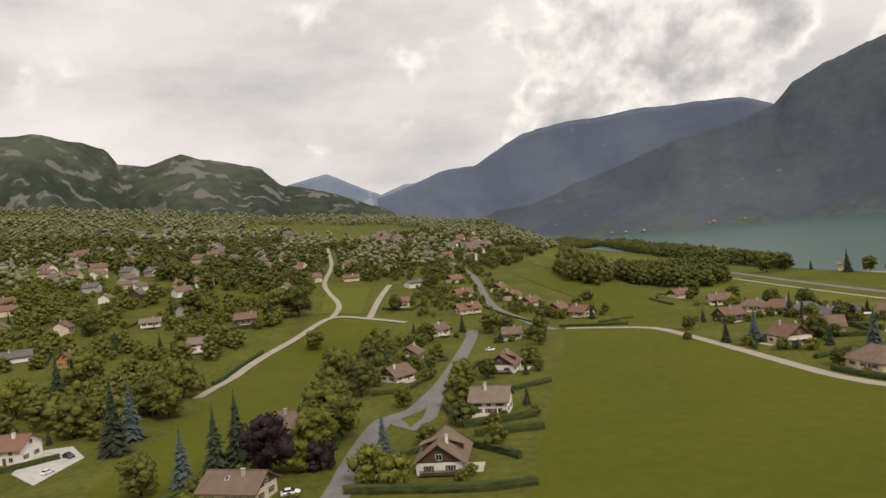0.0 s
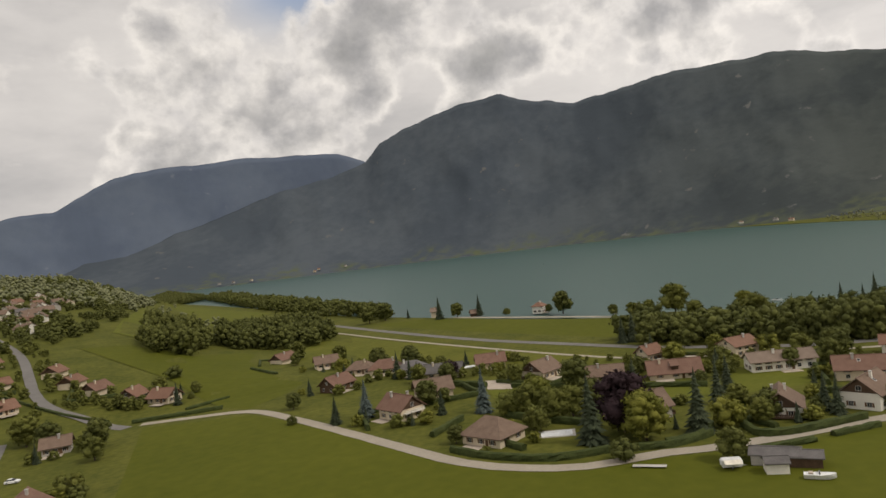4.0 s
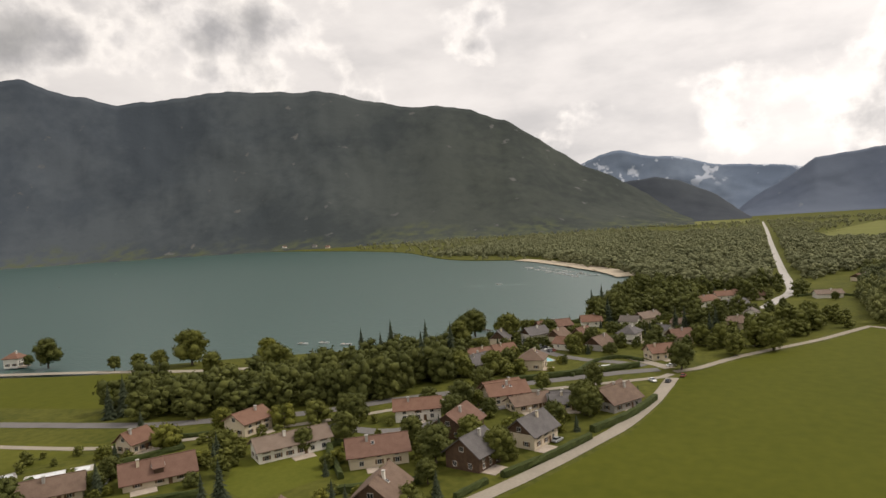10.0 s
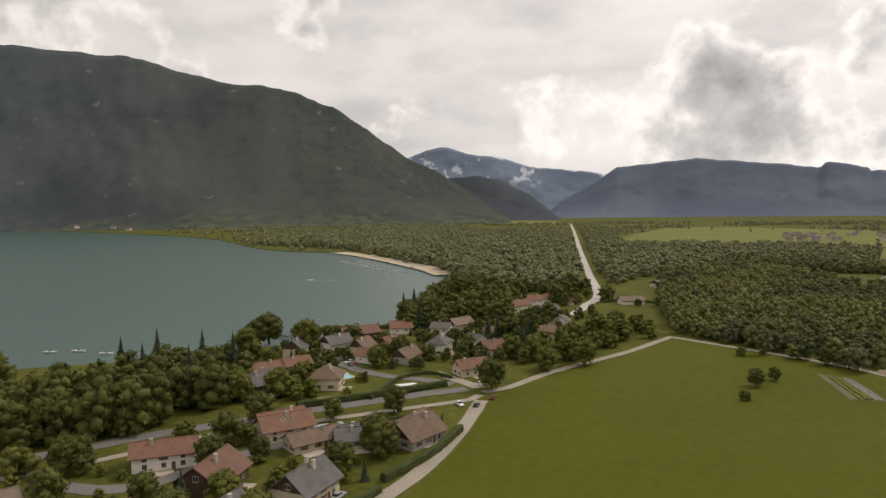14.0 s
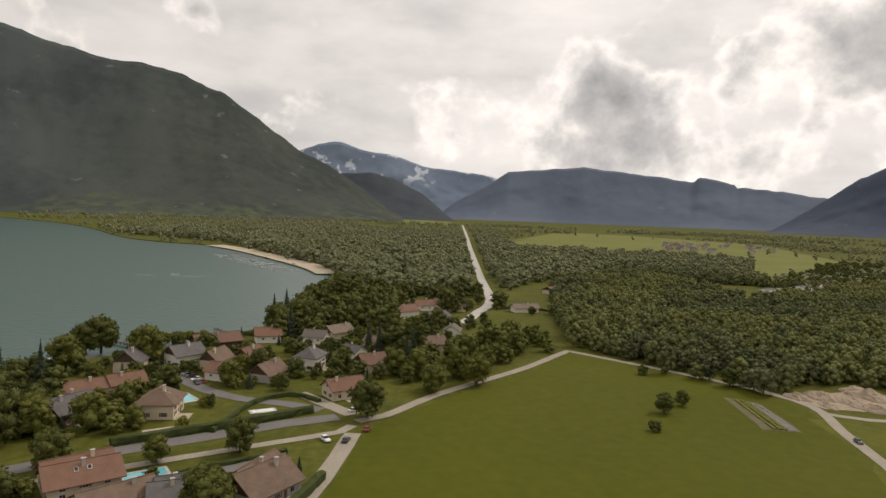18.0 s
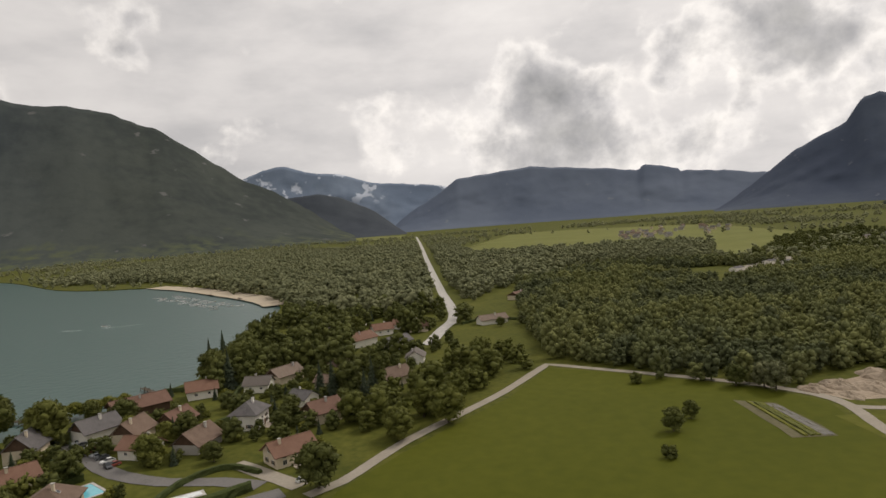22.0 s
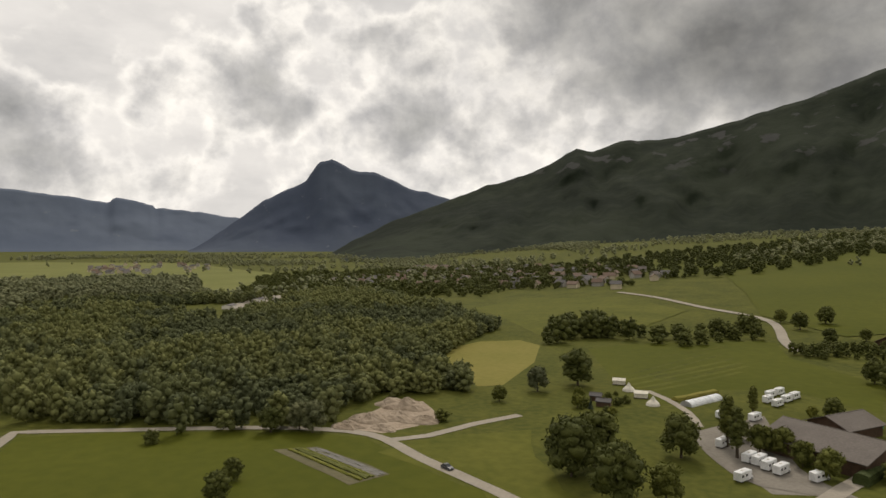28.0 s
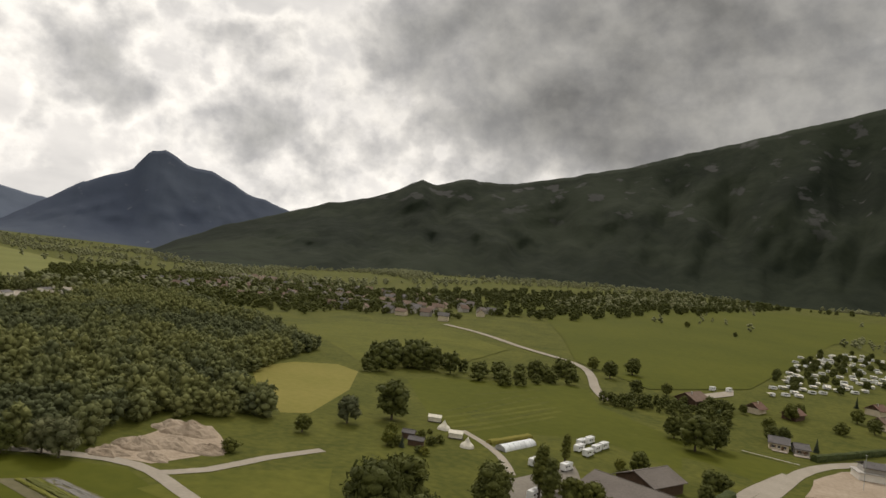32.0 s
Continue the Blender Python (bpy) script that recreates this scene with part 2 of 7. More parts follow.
ROOFS = {
    "weathered": mat("weathered_barn_roof", (0.108, 0.092, 0.078), 0.85, scale=0.2, fine=9, tint=(0.164, 0.142, 0.124), bump=0.06, rand=0.1),
    "terracotta": mat("terracotta_tiles", (0.152, 0.080, 0.053), 0.85, scale=0.5, fine=9, tint=(0.212, 0.120, 0.083), bump=0.06, rand=0.15),
    "brown": mat("brown_tiles", (0.120, 0.080, 0.058), 0.85, scale=0.5, fine=9, tint=(0.196, 0.136, 0.100), bump=0.06, rand=0.15),
    "slate": mat("grey_tiles", (0.080, 0.074, 0.072), 0.8, scale=0.5, fine=9, tint=(0.148, 0.136, 0.132), bump=0.06, rand=0.15),
    "rust": mat("rust_red_tiles", (0.132, 0.072, 0.051), 0.85, scale=0.5, fine=9, tint=(0.188, 0.110, 0.080), bump=0.06, rand=0.15),
    "tan": mat("weathered_tan_tiles", (0.152, 0.112, 0.084), 0.85, scale=0.5, fine=9, tint=(0.216, 0.164, 0.128), bump=0.06, rand=0.15)}
WALLS = {
    "white": mat("white_render", (0.66, 0.62, 0.55), 0.9, scale=0.4, fine=10, tint=(0.80, 0.77, 0.70)),
    "cream": mat("cream_render", (0.52, 0.44, 0.32), 0.9, scale=0.4, fine=10, tint=(0.66, 0.57, 0.43)),
    "grey": mat("grey_render", (0.34, 0.32, 0.29), 0.9, scale=0.4, fine=10, tint=(0.46, 0.43, 0.39)),
    "wood": mat("dark_stained_boards", (0.060, 0.036, 0.022), 0.8, scale=1.0, fine=8, tint=(0.12, 0.072, 0.045)),
    "orange": mat("honey_wood_boards", (0.36, 0.17, 0.06), 0.8, scale=1.0, fine=8, tint=(0.50, 0.26, 0.10))}
M_GLASS = mat("window_glass", (0.02, 0.024, 0.028), 0.08, scale=1, spec=0.6)
M_FRAME = mat("window_frame_paint", (0.60, 0.57, 0.52), 0.6, scale=1)
M_SHUT = mat("shutter_wood", (0.13, 0.075, 0.04), 0.8, scale=2)
M_CONC = mat("pale_concrete", (0.42, 0.40, 0.37), 0.9, scale=0.3, fine=8)
M_PAVE = mat("terrace_paving", (0.40, 0.34, 0.28), 0.9, scale=0.4, fine=8)
M_WHITE = mat("white_lacquer", (0.72, 0.72, 0.71), 0.35, scale=0.6, spec=0.5)
M_SILVER = mat("silver_lacquer", (0.36, 0.37, 0.38), 0.35, scale=0.6, spec=0.5)
M_DARKCAR = mat("dark_lacquer", (0.03, 0.032, 0.036), 0.3, scale=0.6, spec=0.5)
M_REDCAR = mat("red_lacquer", (0.22, 0.05, 0.035), 0.35, scale=0.6, spec=0.5)
M_RUBBER = mat("rubber", (0.02, 0.02, 0.02), 0.9, scale=2)
M_POOL = mat("pool_water", (0.10, 0.42, 0.50), 0.08, scale=0.5, tint=(0.16, 0.52, 0.60), spec=0.5)
M_COVER = mat("pool_cover", (0.66, 0.68, 0.68), 0.7, scale=0.3)
M_STEEL = mat("galvanised_steel", (0.42, 0.43, 0.44), 0.45, scale=0.5, metal=0.6)
M_CANVAS = mat("tent_canvas", (0.66, 0.62, 0.52), 0.9, scale=0.6)
M_FLEECE = mat("grey_fleece", (0.13, 0.125, 0.105), 0.8, scale=0.5, tint=(0.19, 0.18, 0.16))
M_YARD = mat("trodden_yard", (0.15, 0.132, 0.105), 0.95, scale=0.12, fine=9, tint=(0.235, 0.212, 0.175))
M_TEAL = mat("teal_tarpaulin", (0.06, 0.28, 0.24), 0.6, scale=0.6)
M_PANEL = mat("solar_panel_glass", (0.03, 0.04, 0.07), 0.15, scale=1, spec=0.6)


def far_forest(name, low, high, rock, rock_at, above=0.0, grain=0.35, bump=3.0, haze_tones=None, pale=None, patch_size=.012):
    """Wooded mountainside: forest in broad stands, finer clumps, and bare rock where rock_at lets it through. The
    optional bluer pair of tones, mixed in northwards, is aerial haze painted into the colour; pale: the tone of the
    pastures and broad-leaved woods along its foot."""
    m = bpy.data.materials.new(name)
    m.use_nodes = True
    nd, lk = m.node_tree.nodes, m.node_tree.links
    b = nd["Principled BSDF"]
    b.inputs["Roughness"].default_value, b.inputs["Specular IOR Level"].default_value = 0.95, 0.05
    geo = nd.new("ShaderNodeNewGeometry")
    outs = []
    for sc, det in ((0.0022, 6), (0.02, 6), (patch_size, 10), (0.004, 6)):
        n = nd.new("ShaderNodeTexNoise")
        n.inputs["Scale"].default_value, n.inputs["Detail"].default_value = sc, det
        lk.new(geo.outputs["Position"], n.inputs["Vector"])
        outs.append(n.outputs["Fac"])
    zs = nd.new("ShaderNodeSeparateXYZ")
    lk.new(geo.outputs["Position"], zs.inputs[0])

    def ramp(src, lo, hi):
        r = nd.new("ShaderNodeMapRange")
        r.inputs["From Min"].default_value, r.inputs["From Max"].default_value = lo, hi
        lk.new(src, r.inputs["Value"])
        return r.outputs[0]

    def maths(op, a, c):
        n = nd.new("ShaderNodeMath")
        n.operation = op
        for k, v in enumerate((a, c)):
            if isinstance(v, (int, float)):
                n.inputs[k].default_value = v
            else:
                lk.new(v, n.inputs[k])
        return n.outputs[0]

    def mix(fac, a, c):
        x = nd.new("ShaderNodeMix")
        x.data_type = "RGBA"
        lk.new(fac, x.inputs["Factor"])
        for key, v in (("A", a), ("B", c)):
            if isinstance(v, tuple):
                x.inputs[key].default_value = (*v, 1)
            else:
                lk.new(v, x.inputs[key])
        return x.outputs["Result"]

    broad = maths("ADD", outs[0], maths("MULTIPLY", outs[1], grain))
    stand = ramp(broad, .38 + .5 * grain, .62 + .5 * grain)
    col = mix(stand, low, high)
    # aerial haze painted in: the colour turns bluer with distance north
    if haze_tones:
        col = mix(ramp(zs.outputs["Y"], 900, 2900), col, mix(stand, *haze_tones))
    if pale:
        foot = maths("ADD", zs.outputs["Z"], maths("MULTIPLY", maths("SUBTRACT", outs[3], .5), 260))
        col = mix(maths("MULTIPLY", ramp(foot, 60, 5), ramp(outs[1], .42, .66)), col, pale)
    bare = ramp(outs[2], rock_at, rock_at + 0.05)
    if above:                                     # rock only above the tree line
        bare = maths("MULTIPLY", bare, ramp(zs.outputs["Z"], above * .8, above * 1.1))
    col = mix(bare, col, rock)
    lk.new(col, b.inputs["Base Color"])
    bp = nd.new("ShaderNodeBump")
    bp.inputs["Strength"].default_value, bp.inputs["Distance"].default_value = 1.0, bump
    lk.new(outs[1], bp.inputs["Height"])
    lk.new(bp.outputs[0], b.inputs["Normal"])
    return m


M_WATER = bpy.data.materials.new("lake_water")
M_WATER.use_nodes = True
nd, lk = M_WATER.node_tree.nodes, M_WATER.node_tree.links
b = nd["Principled BSDF"]
b.inputs["Base Color"].default_value = (0.046, 0.094, 0.082, 1)
b.inputs["Roughness"].default_value, b.inputs["IOR"].default_value = 0.30, 1.33
geo = nd.new("ShaderNodeNewGeometry")
n1 = nd.new("ShaderNodeTexNoise")
n1.inputs["Scale"].default_value, n1.inputs["Detail"].default_value = 0.25, 6
lk.new(geo.outputs["Position"], n1.inputs["Vector"])
bp = nd.new("ShaderNodeBump")
bp.inputs["Strength"].default_value, bp.inputs["Distance"].default_value = 0.6, 0.5
lk.new(n1.outputs["Fac"], bp.inputs["Height"])
lk.new(bp.outputs[0], b.inputs["Normal"])

from mathutils import geometry


# ---- mesh helpers ----
def link(name, verts, faces, material, parent=None, label="", smooth=False):
    me = bpy.data.meshes.new(name)
    me.from_pydata(verts, [], faces)
    for mt in material if isinstance(material, (list, tuple)) else [material]:
        me.materials.append(mt)
    if smooth:
        me.polygons.foreach_set("use_smooth", [True] * len(me.polygons))
    me.update()
    ob = new(name, me)
    if parent is not None:
        ob.parent = parent
    if label:
        ob["label"] = label
    return ob


def boxes(*specs):
    """Verts and faces of boxes, each (x0, y0, z0, x1, y1, z1)."""
    v, f = [], []
    for x0, y0, z0, x1, y1, z1 in specs:
        k = len(v)
        v += [(x0, y0, z0), (x1, y0, z0), (x1, y1, z0), (x0, y1, z0), (x0, y0, z1), (x1, y0, z1), (x1, y1, z1), (x0, y1, z1)]
        f += [(k, k + 3, k + 2, k + 1), (k + 4, k + 5, k + 6, k + 7), (k, k + 1, k + 5, k + 4), (k + 1, k + 2, k + 6, k + 5), (k + 2, k + 3, k + 7, k + 6), (k + 3, k, k + 4, k + 7)]
    return v, f


def size_at(x, y):
    """Scale of things by bearing, fitted to the camera's view: a little smaller from the estate in the north round to
    the camp ground in the south.
    """
    a = math.degrees(math.atan2(x - 120, y - 40)) % 360
    return float(np.interp(a if a < 300 else a - 360, (-60, 0, 60, 95, 150, 300), (.95, .95, .92, .84, .80, .80)))


CX, CY = 100.0, 50.0
# slopes by azimuth, set so the land's upper edge fits the camera's view
SLOPE_AZ = (-180, -110, -60, -34, -22, -9, 0, 5, 7, 135, 150, 165, 180)
SLOPE = (.06, .10, .15, .145, .12, .095, .07, .02, 0, 0, .035, .055, .06)


def ground_z(x, y):
    """Height of the land: level round the lake, rising towards the hills in the west, north and south to fit the
    camera's view.
    """
    r = math.hypot(x - CX, y - CY)
    if r <= 300:
        return 0.0
    a = math.degrees(math.atan2(x - CX, y - CY))
    z = float(np.interp(a, SLOPE_AZ, SLOPE)) * min(r - 300, 1200)
    fall = min(1, max(0, (a + 14) / 8)) if a < 60 else 0
    return z * (1 - fall * min(1, max(0, (r - 1500) / 600)))


def lift(x, y):
    """The same, with a little room where the land is not level."""
    z = ground_z(x, y)
    return z + min(.3, z * .1)


def empty(name, x, y, rot=0.0, z=0.0):
    ob = new(name)
    ob.matrix_world = pose(x, y, z + ground_z(x, y), 0, 0, rot) @ Matrix.Diagonal((*[size_at(x, y)] * 3, 1))
    return ob


def smooth_line(pts, step=6.0):
    """A rounded line through the points."""
    p = [Vector(q).to_2d() if len(q) == 2 else Vector(q[:2]) for q in pts]
    out = []
    for i in range(len(p) - 1):
        a, b_, c, d = p[max(0, i - 1)], p[i], p[i + 1], p[min(len(p) - 1, i + 2)]
        n = max(1, int((c - b_).length / step))
        for k in range(n):
            t = k / n
            out.append(0.5 * ((2 * b_) + (c - a) * t + (2 * a - 5 * b_ + 4 * c - d) * t * t + (3 * b_ - a - 3 * c + d) * t ** 3))
    out.append(p[-1])
    return out


ROAD_PTS = []


def ribbon(name, pts, width, z, material, label, category="road", curved=True, kind="structure", thick=0.0):
    line = smooth_line(pts) if curved else [Vector(q) for q in pts]
    z = z + .06 if z > 0 else z
    ROAD_PTS.extend((q.x, q.y, width / 2) for q in line)
    v, f = [], []
    rnd = random.Random(len(pts) * 7 + int(width * 10))
    for i, q in enumerate(line):
        d = (line[min(i + 1, len(line) - 1)] - line[max(i - 1, 0)]).normalized()
        n = Vector((-d.y, d.x)) * width / 2
        for s in (1 + rnd.uniform(-.06, .06), -1 + rnd.uniform(-.06, .06)):
            v.append((q.x + n.x * s, q.y + n.y * s, z + lift(q.x + n.x * s, q.y + n.y * s)))
    for i in range(len(line) - 1):
        f.append((2 * i, 2 * i + 1, 2 * i + 3, 2 * i + 2))
    ob = link(name, v, f, material)
    return tagged(ob, label, category, kind=kind)


FIELDS = []


def patch(name, pts, z, material, label, category="field", kind="structure", ragged=0.0):
    """A level patch of ground within an outline."""
    FIELDS.append([tuple(q) for q in pts])
    z += .002 * (len(FIELDS) % 24)
    rnd = random.Random(int(abs(pts[0][0]) * 10))
    sloping = any(ground_z(*q) > 0 for q in pts)
    line = []
    for i in range(len(pts)):
        a, c = Vector(pts[i]), Vector(pts[(i + 1) % len(pts)])
        n = max(1, int((c - a).length / (8 if ragged else 20))) if ragged or sloping else 1
        for k in range(n):
            q = a.lerp(c, k / n)
            line.append(Vector((q.x + rnd.uniform(-ragged, ragged), q.y + rnd.uniform(-ragged, ragged))))
    m = len(line)
    xs, ys = [q.x for q in line], [q.y for q in line]
    mid = []
    if sloping:
        st = max(25.0, (max(xs) - min(xs)) / 30, (max(ys) - min(ys)) / 30)
        mid = [Vector((x, y)) for x in np.arange(min(xs), max(xs), st) for y in np.arange(min(ys), max(ys), st)]
    vs, _, fs, *_ = geometry.delaunay_2d_cdt(line + mid, [(i, (i + 1) % m) for i in range(m)], [], 1, 0.01)

    def within(p):
        c = False
        for i in range(m):
            u, w = line[i - 1], line[i]
            if (u.y > p.y) != (w.y > p.y) and p.x < (w.x - u.x) * (p.y - u.y) / (w.y - u.y) + u.x:
                c = not c
        return c

    faces = []
    for fc in fs:
        if within(sum((vs[i] for i in fc), Vector((0, 0))) / len(fc)):
            a, b_, d = (vs[i] for i in fc[:3])
            faces.append(tuple(fc) if (b_ - a).cross(d - a) > 0 else tuple(reversed(fc)))
    me = bpy.data.meshes.new(name)
    me.from_pydata([(q.x, q.y, z + lift(q.x, q.y)) for q in vs], [], faces)
    me.update()
    me.materials.append(material)
    return tagged(new(name, me), label, category, kind=kind)


# ---- the land: one sheet to the horizon, with the lake cut out of it ----
LAKE = [(150, 3300), (320, 2000), (306, 930), (288, 680), (290, 560), (297, 490), (305, 400), (318, 338), (338, 325), (352, 298), (366, 262), (380, 225), (400, 190), (420, 170), (440, 155), (476, 135), (525, 136), (600, 128),
        (719, 124), (790, 147), (916, 223), (1056, 299), (1177, 463), (1640, 775), (2120, 1310), (2640, 2080), (2560, 2260)]
LAKE_FAR = [(CX + 3300 * math.sin(radians(a)), CY + 3300 * math.cos(radians(a))) for a in (40, 30, 20, 8, 2)]
SHORE = [tuple(q) for q in smooth_line(LAKE, 25)] + LAKE_FAR
ring = [Vector((CX + r * math.sin(2 * math.pi * i / 96), CY + r * math.cos(2 * math.pi * i / 96))) for r in (*range(300, 600, 50), *range(600, 1500, 100), 1500, 1650, 1800, 1950, 2100, 2800, 4700) for i in range(96)]
pts_in = ring + [Vector(q) for q in SHORE]
k0, m = len(ring), len(SHORE)
links = [(k0 + i, k0 + (i + 1) % m) for i in range(m)] + [(k0 - 96 + i, k0 - 96 + (i + 1) % 96) for i in range(96)]
vs, es, fs, *_ = geometry.delaunay_2d_cdt(pts_in, links, [], 1, 0.01)


def in_lake(x, y):
    c = False
    for i in range(m):
        (x1, y1), (x2, y2) = SHORE[i - 1], SHORE[i]
        if (y1 > y) != (y2 > y) and x < (x2 - x1) * (y - y1) / (y2 - y1) + x1:
            c = not c
    return c


land = []
for fc in fs:
    c = sum((vs[i] for i in fc), Vector((0, 0))) / len(fc)
    if not in_lake(c.x, c.y):
        a, b_, d = (vs[i] for i in fc[:3])
        land.append(tuple(fc) if (b_ - a).cross(d - a) > 0 else tuple(reversed(fc)))
v = [(q.x, q.y, ground_z(q.x, q.y)) for q in vs]
k = len(v)
v += [(x, y, ground_z(x, y)) for x, y in SHORE] + [(x, y, -3.0) for x, y in SHORE]
land += [(k + i, k + (i + 1) % m, k + m + (i + 1) % m, k + m + i) for i in range(m)]
tagged(link("ground", v, land, M_GROUND), "green valley floor of gardens and rough meadow round a lake", "ground", kind="structure")
v = [(CX + r * math.sin(2 * math.pi * i / 64), CY + r * math.cos(2 * math.pi * i / 64), -1.0) for r in (4690,) for i in range(64)]
tagged(link("water", v, [tuple(reversed(range(64)))], M_WATER), "calm grey-green mountain lake below wooded slopes", "lake", kind="structure")


# ---- mountains all round ----
def far_shore(a):
    """How far the far shore of the lake lies at an azimuth, or None."""
    d = Vector((math.sin(radians(a)), math.cos(radians(a))))
    best = None
    for i in range(m):
        hit = geometry.intersect_line_line_2d(Vector((CX, CY)), Vector((CX, CY)) + d * 4600, Vector(SHORE[i - 1]), Vector(SHORE[i]))
        if hit:
            r = (hit - Vector((CX, CY))).length
            best = max(best or 0, r)
    return best


def range_of(name, knots, foot, crest, material, label, rough=1.0, seed=1, base=0.0, cols=150, rows=26, power=1.25, shore=0, relief=1.0):
    """A mountain range seen from the valley: its crest rises to the elevation (degrees) given by azimuth knots, with spurs and gullies."""
    az = np.linspace(knots[0][0], knots[-1][0], cols)
    el = np.interp(az, [k[0] for k in knots], [k[1] for k in knots])
    v, f = [], []
    foot0, crest0 = foot, crest
    feet = np.full(cols, float(foot))
    if shore:
        feet = np.array([far_shore(a) or np.nan for a in az])
        ok = ~np.isnan(feet) & (feet > 900)
        feet = np.interp(az, az[ok], feet[ok]) if ok.any() else np.full(cols, float(foot0))
        feet[az > shore] = np.linspace(feet[az <= shore][-1], foot0, int((az > shore).sum()))
        raw = np.maximum(feet, 1300)
        wide = lambda q: np.convolve(np.pad(q, 45, "edge"), np.ones(91) / 91, "valid")
        feet = wide(wide(raw)) - 25
        crests = wide(wide(np.minimum(4560, np.maximum(crest, feet + 900))))
    for i, (a, e_) in enumerate(zip(az, el)):
        foot = feet[i]
        crest = max(crests[i], foot + 300) if shore else min(4560, max(crest0, foot + 380))
        edge = noise.fractal(Vector((a * 0.55, seed * 3.1, 0)), 1.0, 2.0, 5)
        top = 48 + crest * math.tan(radians(e_ + 0.16 * rough * edge))
        s, c = math.sin(radians(a)), math.cos(radians(a))
        for j in range(rows + 4):
            t = min(1.0, j / rows)
            spur = noise.fractal(Vector((a * 0.16, t * 1.3, seed)), 1.0, 2.1, 5)
            gully = noise.fractal(Vector((a * 0.7, t * 6, seed + 9)), 1.0, 2.1, 4)
            r = foot + (crest - foot) * (t ** 0.85) + (spur * 150 + gully * 45) * rough * relief * math.sin(math.pi * min(1, t * 0.9 + .05))
            z = base + (top - base) * t ** power
            if j > rows:
                k = j - rows
                r, z = crest + 60 * k, top - 70 * k * k
            v.append((CX + s * r, CY + c * r, z if j else -4))
    h = rows + 4
    for i in range(cols - 1):
        for j in range(h - 1):
            f.append((i * h + j, (i + 1) * h + j, (i + 1) * h + j + 1, i * h + j + 1))
    ob = link(name, v, f, material, smooth=True)
    return tagged(ob, label, "mountain", kind="structure")


FO_NEAR = far_forest("dark_wooded_slope", (0.016, 0.021, 0.014), (0.029, 0.036, 0.023), (0.058, 0.059, 0.055), 0.60, 330, .5, 4.0)
# the lake slope's second, bluer pair of tones is painted haze
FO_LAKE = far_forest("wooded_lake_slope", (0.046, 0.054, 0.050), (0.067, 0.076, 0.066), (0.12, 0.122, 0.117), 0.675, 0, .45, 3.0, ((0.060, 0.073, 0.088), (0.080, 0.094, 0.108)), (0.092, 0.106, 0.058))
# the blue slopes below have distance haze painted into their base colours
FO_HILL = far_forest("hazy_blue_hill", (0.054, 0.062, 0.074), (0.070, 0.080, 0.090), (0.12, 0.125, 0.13), 0.70, 0, .3, 2.0)
FO_ROCK = far_forest("rocky_wooded_slope", (0.034, 0.042, 0.032), (0.068, 0.078, 0.056), (0.135, 0.131, 0.124), 0.545, 200, .5, 4.0)
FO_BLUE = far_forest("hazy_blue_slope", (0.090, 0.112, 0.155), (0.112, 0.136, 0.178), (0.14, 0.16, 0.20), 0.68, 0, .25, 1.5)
FO_VALLEY = far_forest("hazy_valley_slope", (0.106, 0.128, 0.172), (0.130, 0.154, 0.198), (0.16, 0.18, 0.21), 0.68, 0, .25, 1.5)
FO_PEAK = far_forest("hazy_peak_slope", (0.062, 0.076, 0.108), (0.080, 0.096, 0.126), (0.11, 0.124, 0.15), 0.68, 0, .25, 1.5)
FO_FAR = far_forest("hazy_distant_slope", (0.16, 0.20, 0.27), (0.20, 0.245, 0.31), (0.28, 0.31, 0.36), 0.64, 0, .25, 1.5)
FO_SNOW = far_forest("hazy_snowy_slope", (0.15, 0.19, 0.255), (0.20, 0.245, 0.31), (0.50, 0.54, 0.61), 0.575, 235, .3, 1.5, patch_size=.011)

range_of("mountain_range_west", [(-51.2, 6.96), (-41.9, 9.75), (-32.8, 10.30), (-30.8, 9.91), (-28.6, 9.36), (-27.8, 8.13), (-25.7, 7.85), (-23.1, 8.76), (-21.6, 8.35), (-19.5, 8.00), (-17.0, 7.32), (-15.5, 5.94), (-12.2, 5.15), (-7.6, 3.60), (-5.3, 2.10)], 1500, 2600, FO_ROCK, "rocky wooded hills with bare cliffs above the village", 1.0, 2)
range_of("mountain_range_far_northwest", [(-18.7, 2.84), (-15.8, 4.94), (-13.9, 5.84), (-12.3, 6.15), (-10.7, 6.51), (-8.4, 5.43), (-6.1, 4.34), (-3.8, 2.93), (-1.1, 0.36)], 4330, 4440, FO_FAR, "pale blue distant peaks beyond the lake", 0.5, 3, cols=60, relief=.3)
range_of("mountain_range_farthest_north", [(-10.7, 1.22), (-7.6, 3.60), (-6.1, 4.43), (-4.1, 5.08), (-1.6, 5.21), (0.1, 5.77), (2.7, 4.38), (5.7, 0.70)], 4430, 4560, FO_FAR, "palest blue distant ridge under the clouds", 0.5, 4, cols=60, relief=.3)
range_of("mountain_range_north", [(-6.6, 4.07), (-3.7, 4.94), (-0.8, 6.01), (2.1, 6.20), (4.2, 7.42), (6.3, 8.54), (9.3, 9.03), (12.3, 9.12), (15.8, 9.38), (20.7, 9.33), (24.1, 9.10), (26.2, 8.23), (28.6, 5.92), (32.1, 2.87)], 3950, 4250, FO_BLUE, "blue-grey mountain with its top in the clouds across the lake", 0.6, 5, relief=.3)
